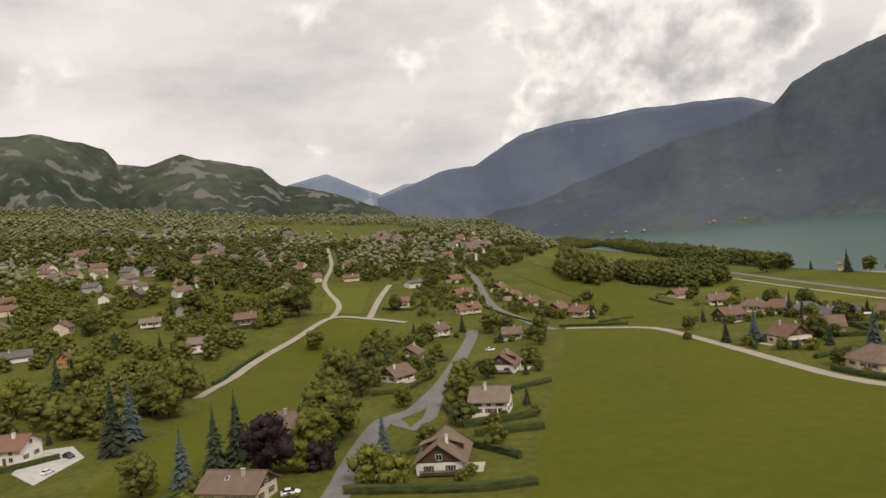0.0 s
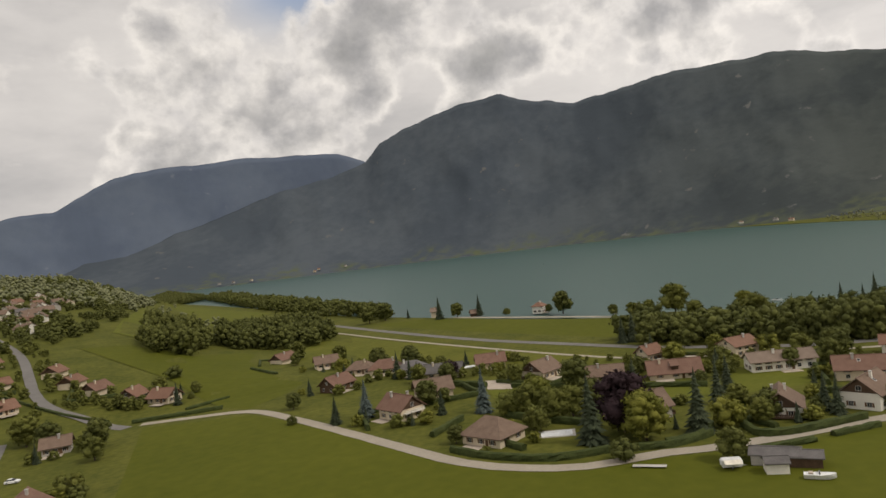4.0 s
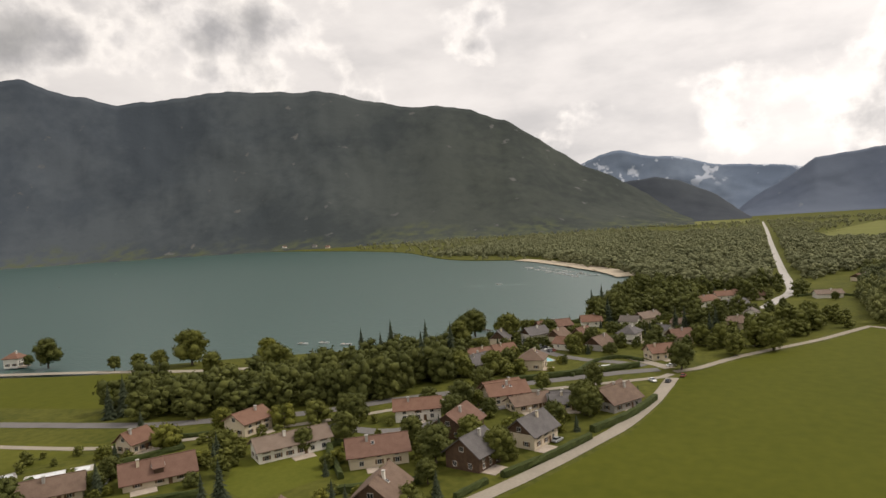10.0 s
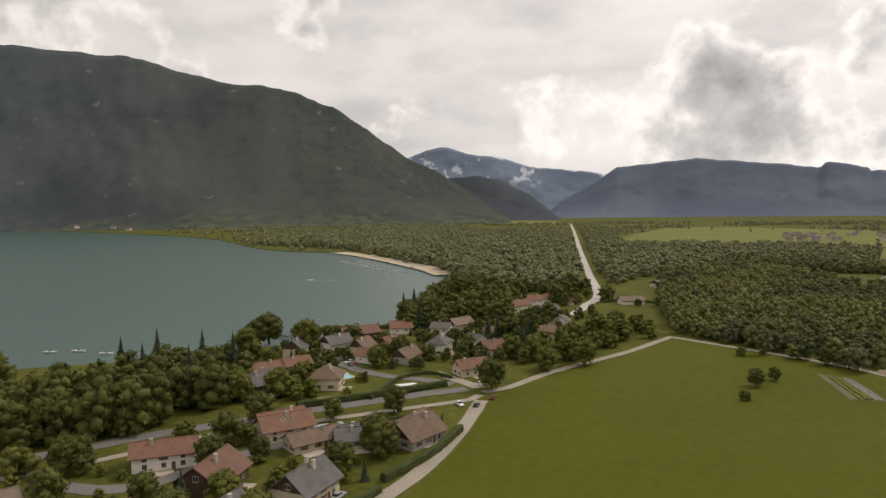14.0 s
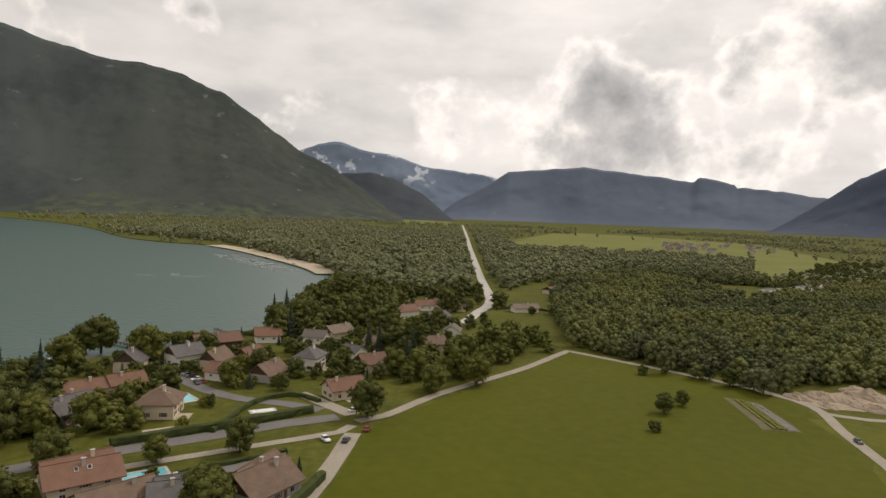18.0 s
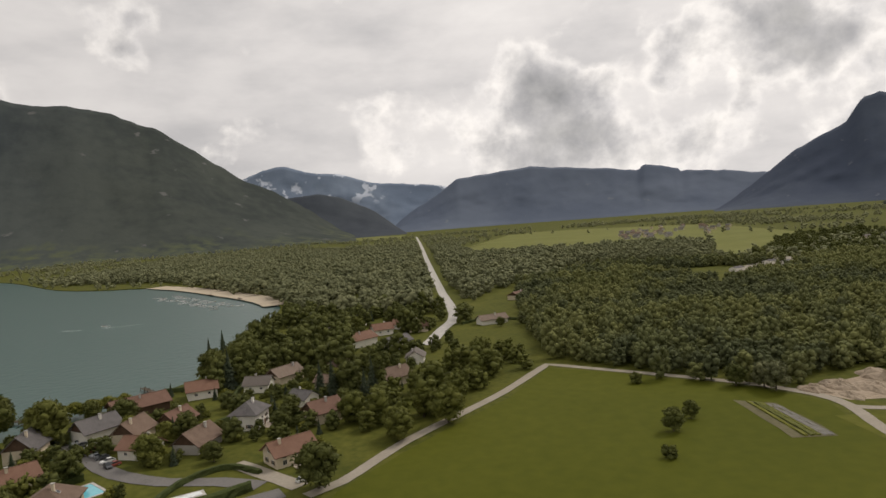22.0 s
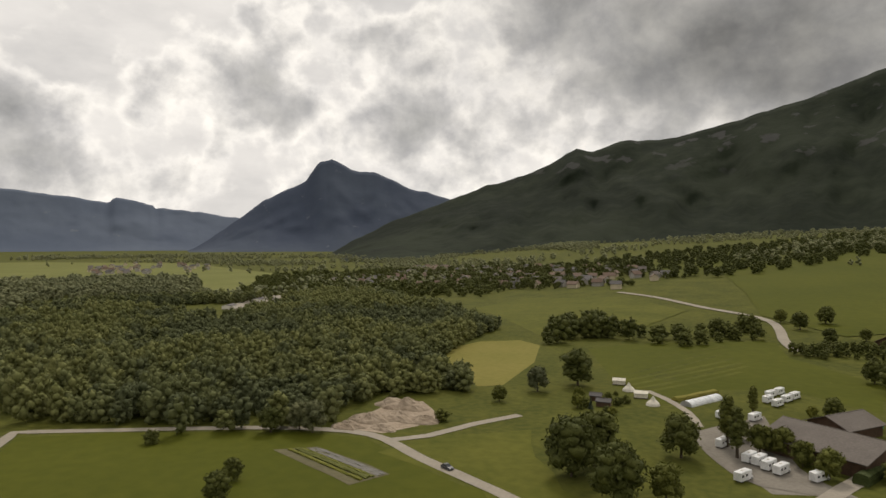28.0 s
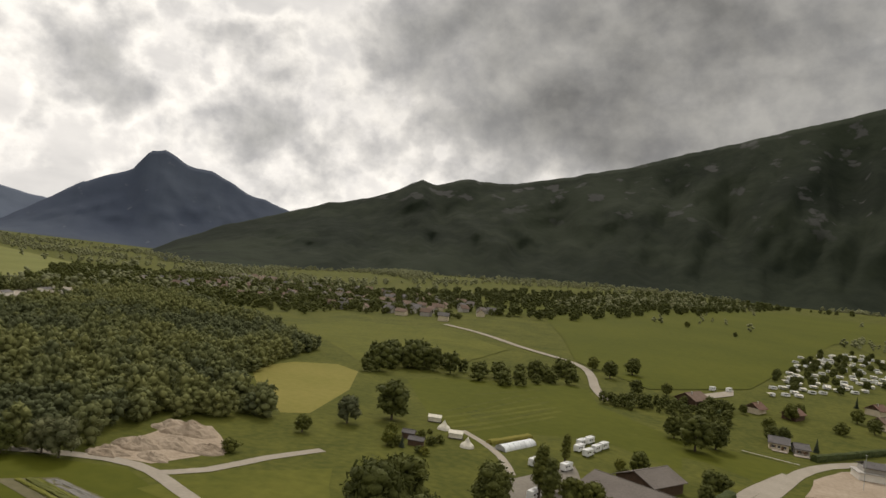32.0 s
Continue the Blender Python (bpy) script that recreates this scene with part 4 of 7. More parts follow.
def wood(name, poly, spacing, h, material, label, seed=1, skip=None, category="woodland", cheap=False):
    """A stand of closely set trees within an outline, one mesh."""
    rs = np.random.RandomState(seed)
    xs, ys = [q[0] for q in poly], [q[1] for q in poly]
    V, F_, k, mi = [], [], 0, []
    kinds = material if isinstance(material, list) else [material]
    y = min(ys)
    while y < max(ys):
        x = min(xs)
        while x < max(xs):
            px, py = x + rs.uniform(-.45, .45) * spacing, y + rs.uniform(-.45, .45) * spacing
            if inside(px, py, poly) and not (skip and skip(px, py)):
                v_, f_ = WOOD_SHAPES[rs.randint(7, 11) if cheap == 2 else rs.randint(4, 7) if cheap else rs.randint(7)]
                stand = NOISE_AT(px, py, .018, seed + .5)
                a, hh = rs.uniform(0, 6.28), h * size_at(px, py) * rs.uniform(.5, 1.25) * (1 + .3 * stand)
                wd = min(spacing * rs.uniform(.55, .76), hh * rs.uniform(.42, .6))
                c, s = math.cos(a), math.sin(a)
                V.append(np.stack([(v_[:, 0] * c - v_[:, 1] * s) * wd + px, (v_[:, 0] * s + v_[:, 1] * c) * wd + py, v_[:, 2] * hh / 2.05 + ground_z(px, py)], 1))
                F_.append(f_ + k)
                k += len(v_)
                pick = stand * 1.3 + rs.normal() * .22
                mi += [0 if len(kinds) == 1 or abs(pick) < .22 else 1 if pick > 0 else 2] * len(f_)
            x += spacing
        y += spacing
    if not V:
        return None
    V, F_ = np.concatenate(V), np.concatenate(F_)
    me_ = bpy.data.meshes.new(name)
    me_.vertices.add(len(V))
    me_.vertices.foreach_set("co", V.ravel())
    me_.loops.add(F_.size)
    me_.loops.foreach_set("vertex_index", F_.ravel())
    me_.polygons.add(len(F_))
    me_.polygons.foreach_set("loop_start", np.arange(0, F_.size, 3))
    me_.update(calc_edges=True)
    for mt in kinds:
        me_.materials.append(mt)
    me_.polygons.foreach_set("material_index", mi)
    me_.polygons.foreach_set("use_smooth", [True] * len(me_.polygons))
    return tagged(new(name, me_), label, category, kind="stuff")


def hedge(pts, h=1.6, w=1.3, material=None, label="clipped dark-green garden hedge along a plot", seed=3):
    """A hedge along a line, with an uneven leafy surface."""
    line = smooth_line(pts, 1.6) if len(pts) > 2 else [Vector(pts[0]).lerp(Vector(pts[1]), i / max(1, int((Vector(pts[1]) - Vector(pts[0])).length / 1.6))) for i in range(1 + max(1, int((Vector(pts[1]) - Vector(pts[0])).length / 1.6)))]
    rs = random.Random(seed + int(abs(pts[0][0]) * 3))
    sec = [(-.5, -.1), (-.56, .45), (-.46, .9), (-.15, 1.02), (.18, 1.0), (.47, .88), (.55, .4), (.5, -.1)]
    v, f = [], []
    for i, q in enumerate(line):
        d = (line[min(i + 1, len(line) - 1)] - line[max(i - 1, 0)]).normalized()
        for sx, sz in sec:
            e_ = rs.uniform(-.12, .12)
            v.append((q.x - d.y * (sx * w + e_) + rs.uniform(-.3, .3) * d.x, q.y + d.x * (sx * w + e_) + rs.uniform(-.3, .3) * d.y, ground_z(q.x, q.y) + sz * h + rs.uniform(-.12, .12) * (sz > 0)))
    m_ = len(sec)
    for i in range(len(line) - 1):
        f += [(i * m_ + j, i * m_ + j + 1, (i + 1) * m_ + j + 1, (i + 1) * m_ + j) for j in range(m_ - 1)]
    f += [tuple(range(m_)), tuple(reversed(range((len(line) - 1) * m_, len(line) * m_)))]
    return tagged(link("hedge", v, f, material or M_HEDGE), label, "hedge", "garden hedges")


def wheel(parent, x, y, r=.32, w=.2):
    n = 12
    v = [(x + r * math.cos(2 * math.pi * i / n), y + s * w / 2, r + r * math.sin(2 * math.pi * i / n)) for s in (-1, 1) for i in range(n)]
    f = [tuple(range(n)), tuple(reversed(range(n, 2 * n)))] + [(i, i + n, (i + 1) % n + n, (i + 1) % n) for i in range(n)]
    o = link("wheel", v, f, M_RUBBER, parent)
    rr = r * .6
    v = [(x + rr * math.cos(2 * math.pi * i / n), y + s * (w / 2 + .01), r + rr * math.sin(2 * math.pi * i / n)) for s in (-1, 1) for i in range(n)]
    link("rim", v, f, M_STEEL, o)


def loft(secs):
    """Skin through rings of equal length."""
    n = len(secs[0])
    v = [p for s in secs for p in s]
    f = [(i * n + j, i * n + (j + 1) % n, (i + 1) * n + (j + 1) % n, (i + 1) * n + j) for i in range(len(secs) - 1) for j in range(n)]
    return v, f + [tuple(reversed(range(n))), tuple(range((len(secs) - 1) * n, len(secs) * n))]


def car(x, y, rot, paint=None, label="parked car", z=0.03):
    ob = empty("car", x, y, rot, z)
    ring_ = lambda px, hw, z0, z1: [(px, -hw, z0), (px, hw, z0), (px, hw * 1.0, z1 * .75 + z0 * .25), (px, hw * .88, z1), (px, -hw * .88, z1), (px, -hw * 1.0, z1 * .75 + z0 * .25)]
    link("body", *loft([ring_(-2.1, .78, .35, .78), ring_(-1.95, .86, .25, .95), ring_(-.6, .88, .22, .98), ring_(.9, .88, .22, .96), ring_(1.9, .84, .25, .80), ring_(2.12, .72, .35, .62)]), paint or M_SILVER, ob)
    link("cabin", *loft([ring_(-1.75, .74, .92, .98), ring_(-1.2, .74, .92, 1.42), ring_(.1, .74, .92, 1.46), ring_(.95, .76, .92, .97)]), M_GLASS, ob)
    link("roof_panel", *loft([ring_(-1.2, .68, 1.38, 1.45), ring_(.1, .68, 1.40, 1.49)]), paint or M_SILVER, ob)
    for px in (-1.3, 1.3):
        for py in (-.8, .8):
            wheel(ob, px, py)
    for py in (-.6, .6):
        link("headlight", *boxes((2.0, py - .16, .55, 2.1, py + .16, .7)), M_WHITE, ob)
    return tagged(ob, label, "car", "parked cars")


CAMPER = None


def camper(x, y, rot, label="white motorhome parked on the camp ground"):
    """A motorhome with cab, living body, windows and wheels."""
    global CAMPER
    if CAMPER is None:
        ob = empty("motorhome", x, y, rot, 0.02)
        ring_ = lambda px, hw, z0, z1: [(px, -hw, z0), (px, hw, z0), (px, hw, z1 - .18), (px, hw * .86, z1), (px, -hw * .86, z1), (px, -hw, z1 - .18)]
        link("body", *loft([ring_(-3.2, 1.1, .5, 2.75), ring_(-3.0, 1.12, .45, 2.85), ring_(1.3, 1.12, .45, 2.9), ring_(2.1, 1.08, 1.75, 2.85), ring_(2.5, .9, 2.0, 2.55)]), M_WHITE, ob)
        link("cab", *loft([ring_(1.25, .98, .4, 1.95), ring_(2.1, .98, .4, 1.75), ring_(2.6, .95, .4, 1.2), ring_(3.2, .85, .42, .95)]), M_WHITE, ob)
        link("windscreen", *slab([(2.05, -.8, 1.82), (2.62, -.8, 1.24), (2.62, .8, 1.24), (2.05, .8, 1.82)], .03), M_GLASS, ob)
        for s in (-1, 1):
            for px in (-2.2, -.4):
                link("window", *boxes((px - .5, s * 1.125 - .02, 1.5, px + .5, s * 1.125 + .02, 2.1)), M_GLASS, ob)
        link("roof_hatch", *boxes((-1.2, -.35, 2.88, -.5, .35, 3.0)), M_FRAME, ob)
        for px in (-2.0, 2.1):
            for py in (-.95, .95):
                wheel(ob, px, py, .34)
        CAMPER = tagged(ob, label, "motorhome", "motorhomes on the camp ground")
        return ob
    return tagged(copy_thing(CAMPER, pose(x, y, 0.02 + ground_z(x, y), 0, 0, rot)), label)


def pool(x, y, rot, L=9.0, W=4.5, cover=False):
    ob = empty("swimming_pool", x, y, rot)
    v, f = boxes((-L / 2 - .8, -W / 2 - .8, 0, L / 2 + .8, -W / 2, .14), (-L / 2 - .8, W / 2, 0, L / 2 + .8, W / 2 + .8, .14), (-L / 2 - .8, -W / 2, 0, -L / 2, W / 2, .14), (L / 2, -W / 2, 0, L / 2 + .8, W / 2, .14))
    link("coping", v, f, M_CONC, ob)
    link("cover" if cover else "water", *boxes((-L / 2, -W / 2, -.3, L / 2, W / 2, .2 if cover else .08)), M_COVER if cover else M_POOL, ob)
    return tagged(ob, "garden swimming pool under a pale cover" if cover else "turquoise garden swimming pool with a pale coping", "swimming pool", "garden pools")


def heap(x, y, rx, ry, h, rot=0, seed=1, material=None):
    """A heap of loose earth with an uneven top."""
    n, m_, h, rx, ry = 28, 9, h * .55, rx * .6, ry * .62
    v, f = [(0, 0, h)], []
    for j in range(1, m_ + 1):
        t = j / m_
        for i in range(n):
            a = 2 * math.pi * i / n
            q = 1 + .35 * noise.fractal(Vector((math.cos(a) * 1.4, math.sin(a) * 1.4, seed)), 1, 2, 4)
            z = h * (1 - t ** 1.6) * (1 + .5 * noise.fractal(Vector((math.cos(a) * t * 3, math.sin(a) * t * 3, seed + 5)), 1, 2, 4))
            v.append((math.cos(a) * rx * t * q, math.sin(a) * ry * t * q, z if j < m_ else -.3))
    f += [(0, 1 + i, 1 + (i + 1) % n) for i in range(n)]
    for j in range(m_ - 1):
        f += [(1 + j * n + i, 1 + (j + 1) * n + i, 1 + (j + 1) * n + (i + 1) % n, 1 + j * n + (i + 1) % n) for i in range(n)]
    ob = link("earth_mound", v, f, material or M_DIRT)
    ob.matrix_world = pose(x, y, ground_z(x, y), 0, 0, rot)
    return tagged(ob, "mound of pale excavated earth and rubble", "earth mound", "earth mounds")


def tent(x, y, rot, peaked=True):
    ob = empty("tent", x, y, rot)
    if peaked:
        n = 8
        ringp = lambda r, z: [(r * math.cos(2 * math.pi * i / n), r * math.sin(2 * math.pi * i / n), z) for i in range(n)]
        link("canopy", *loft([ringp(2.9, .1), ringp(2.5, 1.0), ringp(1.1, 2.2), ringp(.25, 3.6), ringp(.08, 3.9)]), M_CANVAS, ob)
        link("pole", *boxes((-.04, -.04, 0, .04, .04, 4.2)), M_BARK, ob)
    else:
        link("wall", *boxes((-2.6, -2.0, .35, 2.6, 2.0, 2.2)), M_CANVAS, ob)
        for s in (-1, 1):
            p = [(-2.9, s * 2.3, 2.1), (2.9, s * 2.3, 2.1), (2.9, 0, 3.0), (-2.9, 0, 3.0)]
            link("roof", *slab(p if s < 0 else p[::-1], .06), M_CANVAS, ob)
        link("deck", *boxes((-2.9, -2.9, 0, 2.9, 2.2, .34)), M_BARK, ob)
    return tagged(ob, "pointed cream bell tent on the grass" if peaked else "cream canvas lodge tent on a wooden deck", "tent", "tents of the camp ground")


def tunnel(x, y, rot, L, r=2.6):
    """A polytunnel greenhouse with hoops."""
    ob = empty("polytunnel", x, y, rot)
    n = 10
    ringp = lambda px, q: [(px, -r * q * math.cos(math.pi * i / n), r * q * .8 * math.sin(math.pi * i / n)) for i in range(n + 1)]
    link("cover", *loft([ringp(-L / 2, 1), ringp(0, 1.0), ringp(L / 2, 1)]), M_COVER, ob)
    for k in range(7):
        px = -L / 2 + L * k / 6
        link("hoop", *loft([ringp(px - .05, 1.02), ringp(px + .05, 1.02)]), M_STEEL, ob)
    return tagged(ob, "long polytunnel greenhouse with a pale plastic cover", "greenhouse")


def boat(x, y, rot, L=6.0, moving=False):
    ob = empty("boat", x, y, rot, -1.0)
    ring_ = lambda px, hw, z0, z1: [(px, -hw * .5, z0), (px, hw * .5, z0), (px, hw, z1), (px, hw * .7, z1 + .05), (px, -hw * .7, z1 + .05), (px, -hw, z1)]
    link("hull", *loft([ring_(-L / 2, .95, -.2, .75), ring_(0, 1.1, -.25, .8), ring_(L * .3, .8, -.2, .95), ring_(L / 2, .1, .1, 1.1)]), M_WHITE, ob)
    link("windscreen", *boxes((-.2, -.7, .8, .1, .7, 1.35)), M_GLASS, ob)
    link("seat", *boxes((-L * .35, -.7, .8, -L * .2, .7, 1.1)), M_PAVE, ob)
    return tagged(ob, "small white motor boat on the lake", "boat", "boats on the lake")


CARAVANS = None


def caravan(x, y, rot):
    global CARAVANS
    if CARAVANS is None:
        ob = empty("caravan", x, y, rot, .01)
        ring_ = lambda px, hw, z0, z1: [(px, -hw, z0), (px, hw, z0), (px, hw, z1 - .2), (px, hw * .85, z1), (px, -hw * .85, z1), (px, -hw, z1 - .2)]
        link("body", *loft([ring_(-2.7, 1.05, .9, 2.2), ring_(-2.4, 1.1, .5, 2.55), ring_(2.3, 1.1, .5, 2.6), ring_(2.7, 1.0, 1.0, 2.0)]), M_WHITE, ob)
        for s in (-1, 1):
            link("window", *boxes((-1.6, s * 1.1 - .02, 1.4, 1.4, s * 1.1 + .02, 2.0)), M_GLASS, ob)
        link("awning", *slab([(-2.2, -3.4, 2.0), (2.2, -3.4, 2.0), (2.2, -1.1, 2.4), (-2.2, -1.1, 2.4)], .05), M_CANVAS, ob)
        link("drawbar", *boxes((2.6, -.08, .45, 3.8, .08, .55)), M_STEEL, ob)
        for s in (-1, 1):
            wheel(ob, 0, s * 1.0, .33)
        CARAVANS = tagged(ob, "white touring caravan with an awning on the camp site", "caravan", "caravans on the camp site")
        return ob
    return copy_thing(CARAVANS, pose(x, y, .01 + ground_z(x, y), 0, 0, rot))


COTTAGES, SMALL = [], []


def small_cottage(x, y, rot, roof, wall):
    """A village house far off: walls, two roof slopes and a chimney."""
    L, W, h, rise = 12.0, 9.0, 4.4, 3.2
    HOMES.append((x, y, L * size_at(x, y)))
    ob = empty("house", x, y, rot)
    link("wall", *gable_walls(L, W, h, h + rise), WALLS[wall], ob)
    for s in (-1, 1):
        q = [(-L / 2 - .7, s * (W / 2 + .7), h - .3), (L / 2 + .7, s * (W / 2 + .7), h - .3), (L / 2 + .7, 0, h + rise + .2), (-L / 2 - .7, 0, h + rise + .2)]
        link("roof", *slab(q if s < 0 else q[::-1], .25), ROOFS[roof], ob)
    link("chimney", *boxes((2.2, .8, h + 1, 3.0, 1.5, h + rise + .9)), WALLS["grey"], ob)
    return tagged(ob, {"terracotta": "small terracotta-roofed", "brown": "small brown-roofed", "rust": "small rust-red-roofed", "tan": "small pale-roofed", "slate": "small grey-roofed"}[roof] + " village house among trees", "house", "houses of the village")


def far_village(poly, count, seed, label, gap=16.0):
    """The roofs and walls of a village too far off to tell its houses apart, one mesh."""
    rnd = random.Random(seed)
    xs, ys = [q[0] for q in poly], [q[1] for q in poly]
    V, F_, M_, got, tries = [], [], [], [], 0
    while len(got) < count and tries < 6000:
        tries += 1
        x, y = rnd.uniform(min(xs), max(xs)), rnd.uniform(min(ys), max(ys))
        if not inside(x, y, poly) or any((x - a) ** 2 + (y - c) ** 2 < gap * gap for a, c in got) or not clear(x, y, 5):
            continue
        got.append((x, y))
        HOMES.append((x, y, 4))
        L, W, h, rise = rnd.uniform(7.5, 12), rnd.uniform(6, 8), rnd.uniform(3.4, 5), rnd.uniform(2.2, 3.2)
        m = pose(x, y, ground_z(x, y), 0, 0, rnd.uniform(0, 180))
        k = rnd.randrange(2, 6)
        q = [(-L / 2 - .7, -W / 2 - .7, h - .3), (L / 2 + .7, -W / 2 - .7, h - .3), (L / 2 + .7, 0, h + rise + .2), (-L / 2 - .7, 0, h + rise + .2)]
        for (v_, f_), mt in ((gable_walls(L, W, h, h + rise), rnd.randrange(2)), (slab(q, .25), k), (slab([(a, -b_, c) for a, b_, c in q[::-1]], .25), k)):
            n = len(V)
            V += [m @ Vector(u) for u in v_]
            F_ += [tuple(n + i for i in f) for f in f_]
            M_ += [mt] * len(f_)
    ob = link("far_village", V, F_, [WALLS["cream"], WALLS["grey"], ROOFS["weathered"], ROOFS["brown"], ROOFS["brown"], ROOFS["slate"]])
    ob.data.polygons.foreach_set("material_index", M_)
    return tagged(ob, label, "village", kind="stuff")


def cottages(poly, count, seed, near=False, gap=13.0):
    """Plain village houses scattered in an outline, copies of five kinds."""
    rnd = random.Random(seed)
    xs, ys = [q[0] for q in poly], [q[1] for q in poly]
    got, tries = [], 0
    kinds = COTTAGES if near else SMALL
    while len(got) < count and tries < 6000:
        tries += 1
        x, y = rnd.uniform(min(xs), max(xs)), rnd.uniform(min(ys), max(ys))
        if not inside(x, y, poly) or any((x - a) ** 2 + (y - c) ** 2 < gap * gap for a, c in got) or any((x - a) ** 2 + (y - c) ** 2 < 200 for a, c, _ in HOMES) or not clear(x, y, 5):
            continue
        got.append((x, y))
        k = len(kinds)
        if k < 5 and near:
            ob = house(x, y, rnd.uniform(0, 180), 13, 10, 4.4, 3.4, ("brown", "weathered", "rust", "slate", "terracotta")[k], ("cream", "white", "cream", "white", "white")[k], "", 1, far=True)
            for s in (-1, 1):
                for px in (-2.6, 2.6):
                    window(ob, px, s * 10 * .9 / 2, 2.2, 1 if s > 0 else 3, shutters=False, h=.9)
            kinds.append(ob)
        elif k < 5:
            kinds.append(small_cottage(x, y, rnd.uniform(0, 180), ("terracotta", "brown", "rust", "brown", "slate")[k], ("cream", "grey", "cream", "white", "grey")[k]))
        else:
            s = rnd.uniform(.85, 1.2) * size_at(x, y)
            copy_thing(rnd.choice(kinds), pose(x, y, ground_z(x, y), 0, 0, rnd.uniform(0, 180)) @ Matrix.Diagonal((s, s * rnd.uniform(.85, 1.1), s, 1)))
            HOMES.append((x, y, 12 * s))


# ---- fields ----
patch("field", [(57.5, 328.1), (73.1, 317.2), (91.9, 305.2), (98.3, 277.3), (103.2, 241.7), (106.5, 212.7), (109.4, 189.9), (116.3, 174.5), (125.4, 163.8), (140.9, 157.0), (150.1, 150.0), (162.9, 143.1), (175.6, 136.1), (188.4, 130.8), (202.2, 123.3), (222.9, 112.2), (241.9, 103.1), (264.6, 92.9), (292.1, 86.0), (323.2, 81.0), (337.3, 75.8), (357.3, 59.1), (377.6, 40.2), (396.1, 21.7), (429.0, -1.3)] + [(412, -20), (391, -38), (373, -52), (355, -59)] + [(332.5, -51.3), (314.0, -47.1)] + [(235, -70), (120, -90), (0, -40), (-20, 60), (11.1, 120.6), (21.0, 167.8)],
      0.02, M_FIELD, "wide mown green field inside a bend of the lane", "field")
patch("field", [(-39.4, 374.8), (-65.9, 382.6), (-78.3, 331.8), (-88.0, 286.0), (-88.8, 242.9), (-86.4, 199.3), (-86.0, 167.2), (-83.4, 146.6), (-84.0, 119.5), (-50.1, 111.1), (-49.8, 170.2), (-56.7, 274.7), (-43.4, 319.7)], 0.02, M_FIELD, "long mown green strip between gardens", "field")
patch("field", [(-87.0, 488.9), (-56.4, 491.7), (-52.3, 400.0), (-77.3, 399.7)], 0.02, M_LAWN, "small square of bright green lawn", "field")
patch("field", [(54.0, 548.4), (82.9, 410.9), (87.6, 333.1), (94.6, 317.8), (112.4, 329.3), (127.2, 344.9), (141.2, 385.8), (147.9, 484.8), (106.8, 470.3), (83.0, 540.4)], 0.02, M_FIELD, "green meadow behind the row of houses", "field")
patch("field", [(81.6, 614.1), (94.1, 567.9), (174.8, 814.2), (208.9, 785.8), (280.6, 851.6), (315.5, 1746.0)], 0.02, M_LAWN, "bright green meadow above the grove", "field")
patch("field", [(258.7, 524.0), (285.6, 505.1), (295.0, 456.2), (302.5, 399.3), (312.2, 352.0), (321.0, 308.8), (318.7, 276.2), (277.5, 271.4), (264.5, 287.5), (256.6, 387.5), (251.7, 495.5)], 0.02, M_FIELD, "green meadow between the lake road and the cycle path", "field")
patch("field", [(196.8, 499.8), (206.1, 400.4), (213.4, 302.7), (220.8, 242.7), (205.9, 256.4), (191.1, 317.5), (174.3, 410.2), (150.5, 419.4)], 0.02, M_MEADOW, "yellowish meadow below the old railway line", "field", ragged=.8)
patch("field", [(213.3, 478.9), (216.1, 396.1), (220.7, 334.2), (225.9, 284.6), (232.2, 246.7), (218.3, 247.9), (202.5, 285.9), (187.3, 329.5), (173.4, 383.7)], 0.025, M_MEADOW, "yellowish meadow below the old railway line", "field", ragged=.8)
patch("field", [(211.2, 535.3), (221.3, 427.9), (226.9, 319.7), (231.5, 246.3), (249.5, 216.5), (243.5, 260.2), (237.4, 332.8), (232.8, 448.9), (236.8, 562.1)], 0.024, M_GROUND, "rough verge between road and path", "verge")
patch("field", [(165.0, 254.6), (200.1, 191.7), (200.9, 186.0), (194.2, 179.0), (182.9, 178.3), (184.9, 209.4), (156.5, 239.1)], 0.02, M_LAWN, "lawn behind hedges", "field")
patch("field", [(224.9, 194.2), (237.7, 173.5), (221.9, 161.3), (201.5, 172.4), (207.5, 184.4)], 0.02, M_LAWN, "lawn in front of a long pale house", "field")
patch("field", [(428.3, -185.0), (429.0, -217.0), (414.9, -233.5), (398.1, -225.2), (376.3, -182.8), (362.0, -136.2), (368.2, -128.8), (395.4, -150.9)], 0.02, M_DRY, "small field of ripe yellow grass beside the wood", "field")
patch("field", [(362.4, -221.0), (342.6, -258.7), (307.8, -286.2), (293.1, -241.1), (252.6, -212.6), (248.9, -171.9), (278.9, -191.6), (297.6, -176.4), (305.9, -143.7), (330.4, -161.8)], 0.02, M_FIELD, "green strip field with faint mowing lines", "field")
patch("field", [(374.4, -229.9), (354.4, -257.2), (302.5, -285.2), (289.8, -250.3), (258.4, -223.1), (234.5, -219.9), (213.1, -215.1), (221.7, -174.9), (242.6, -191.3), (291.1, -195.9), (306.2, -154.4), (332.4, -167.1)], 0.024, M_FIELD, "green strip field with faint mowing lines", "field")
patch("field", [(438.8, -671.5), (353.8, -892.7), (168.1, -1207.9), (39.5, -1174.6), (-19.9, -1028.3), (150.0, -738.7), (228.7, -371.9), (276.9, -316.4), (328.6, -370.7), (363.2, -477.0)], 0.02, M_FIELD, "wide sloping pasture below the mountain", "field")
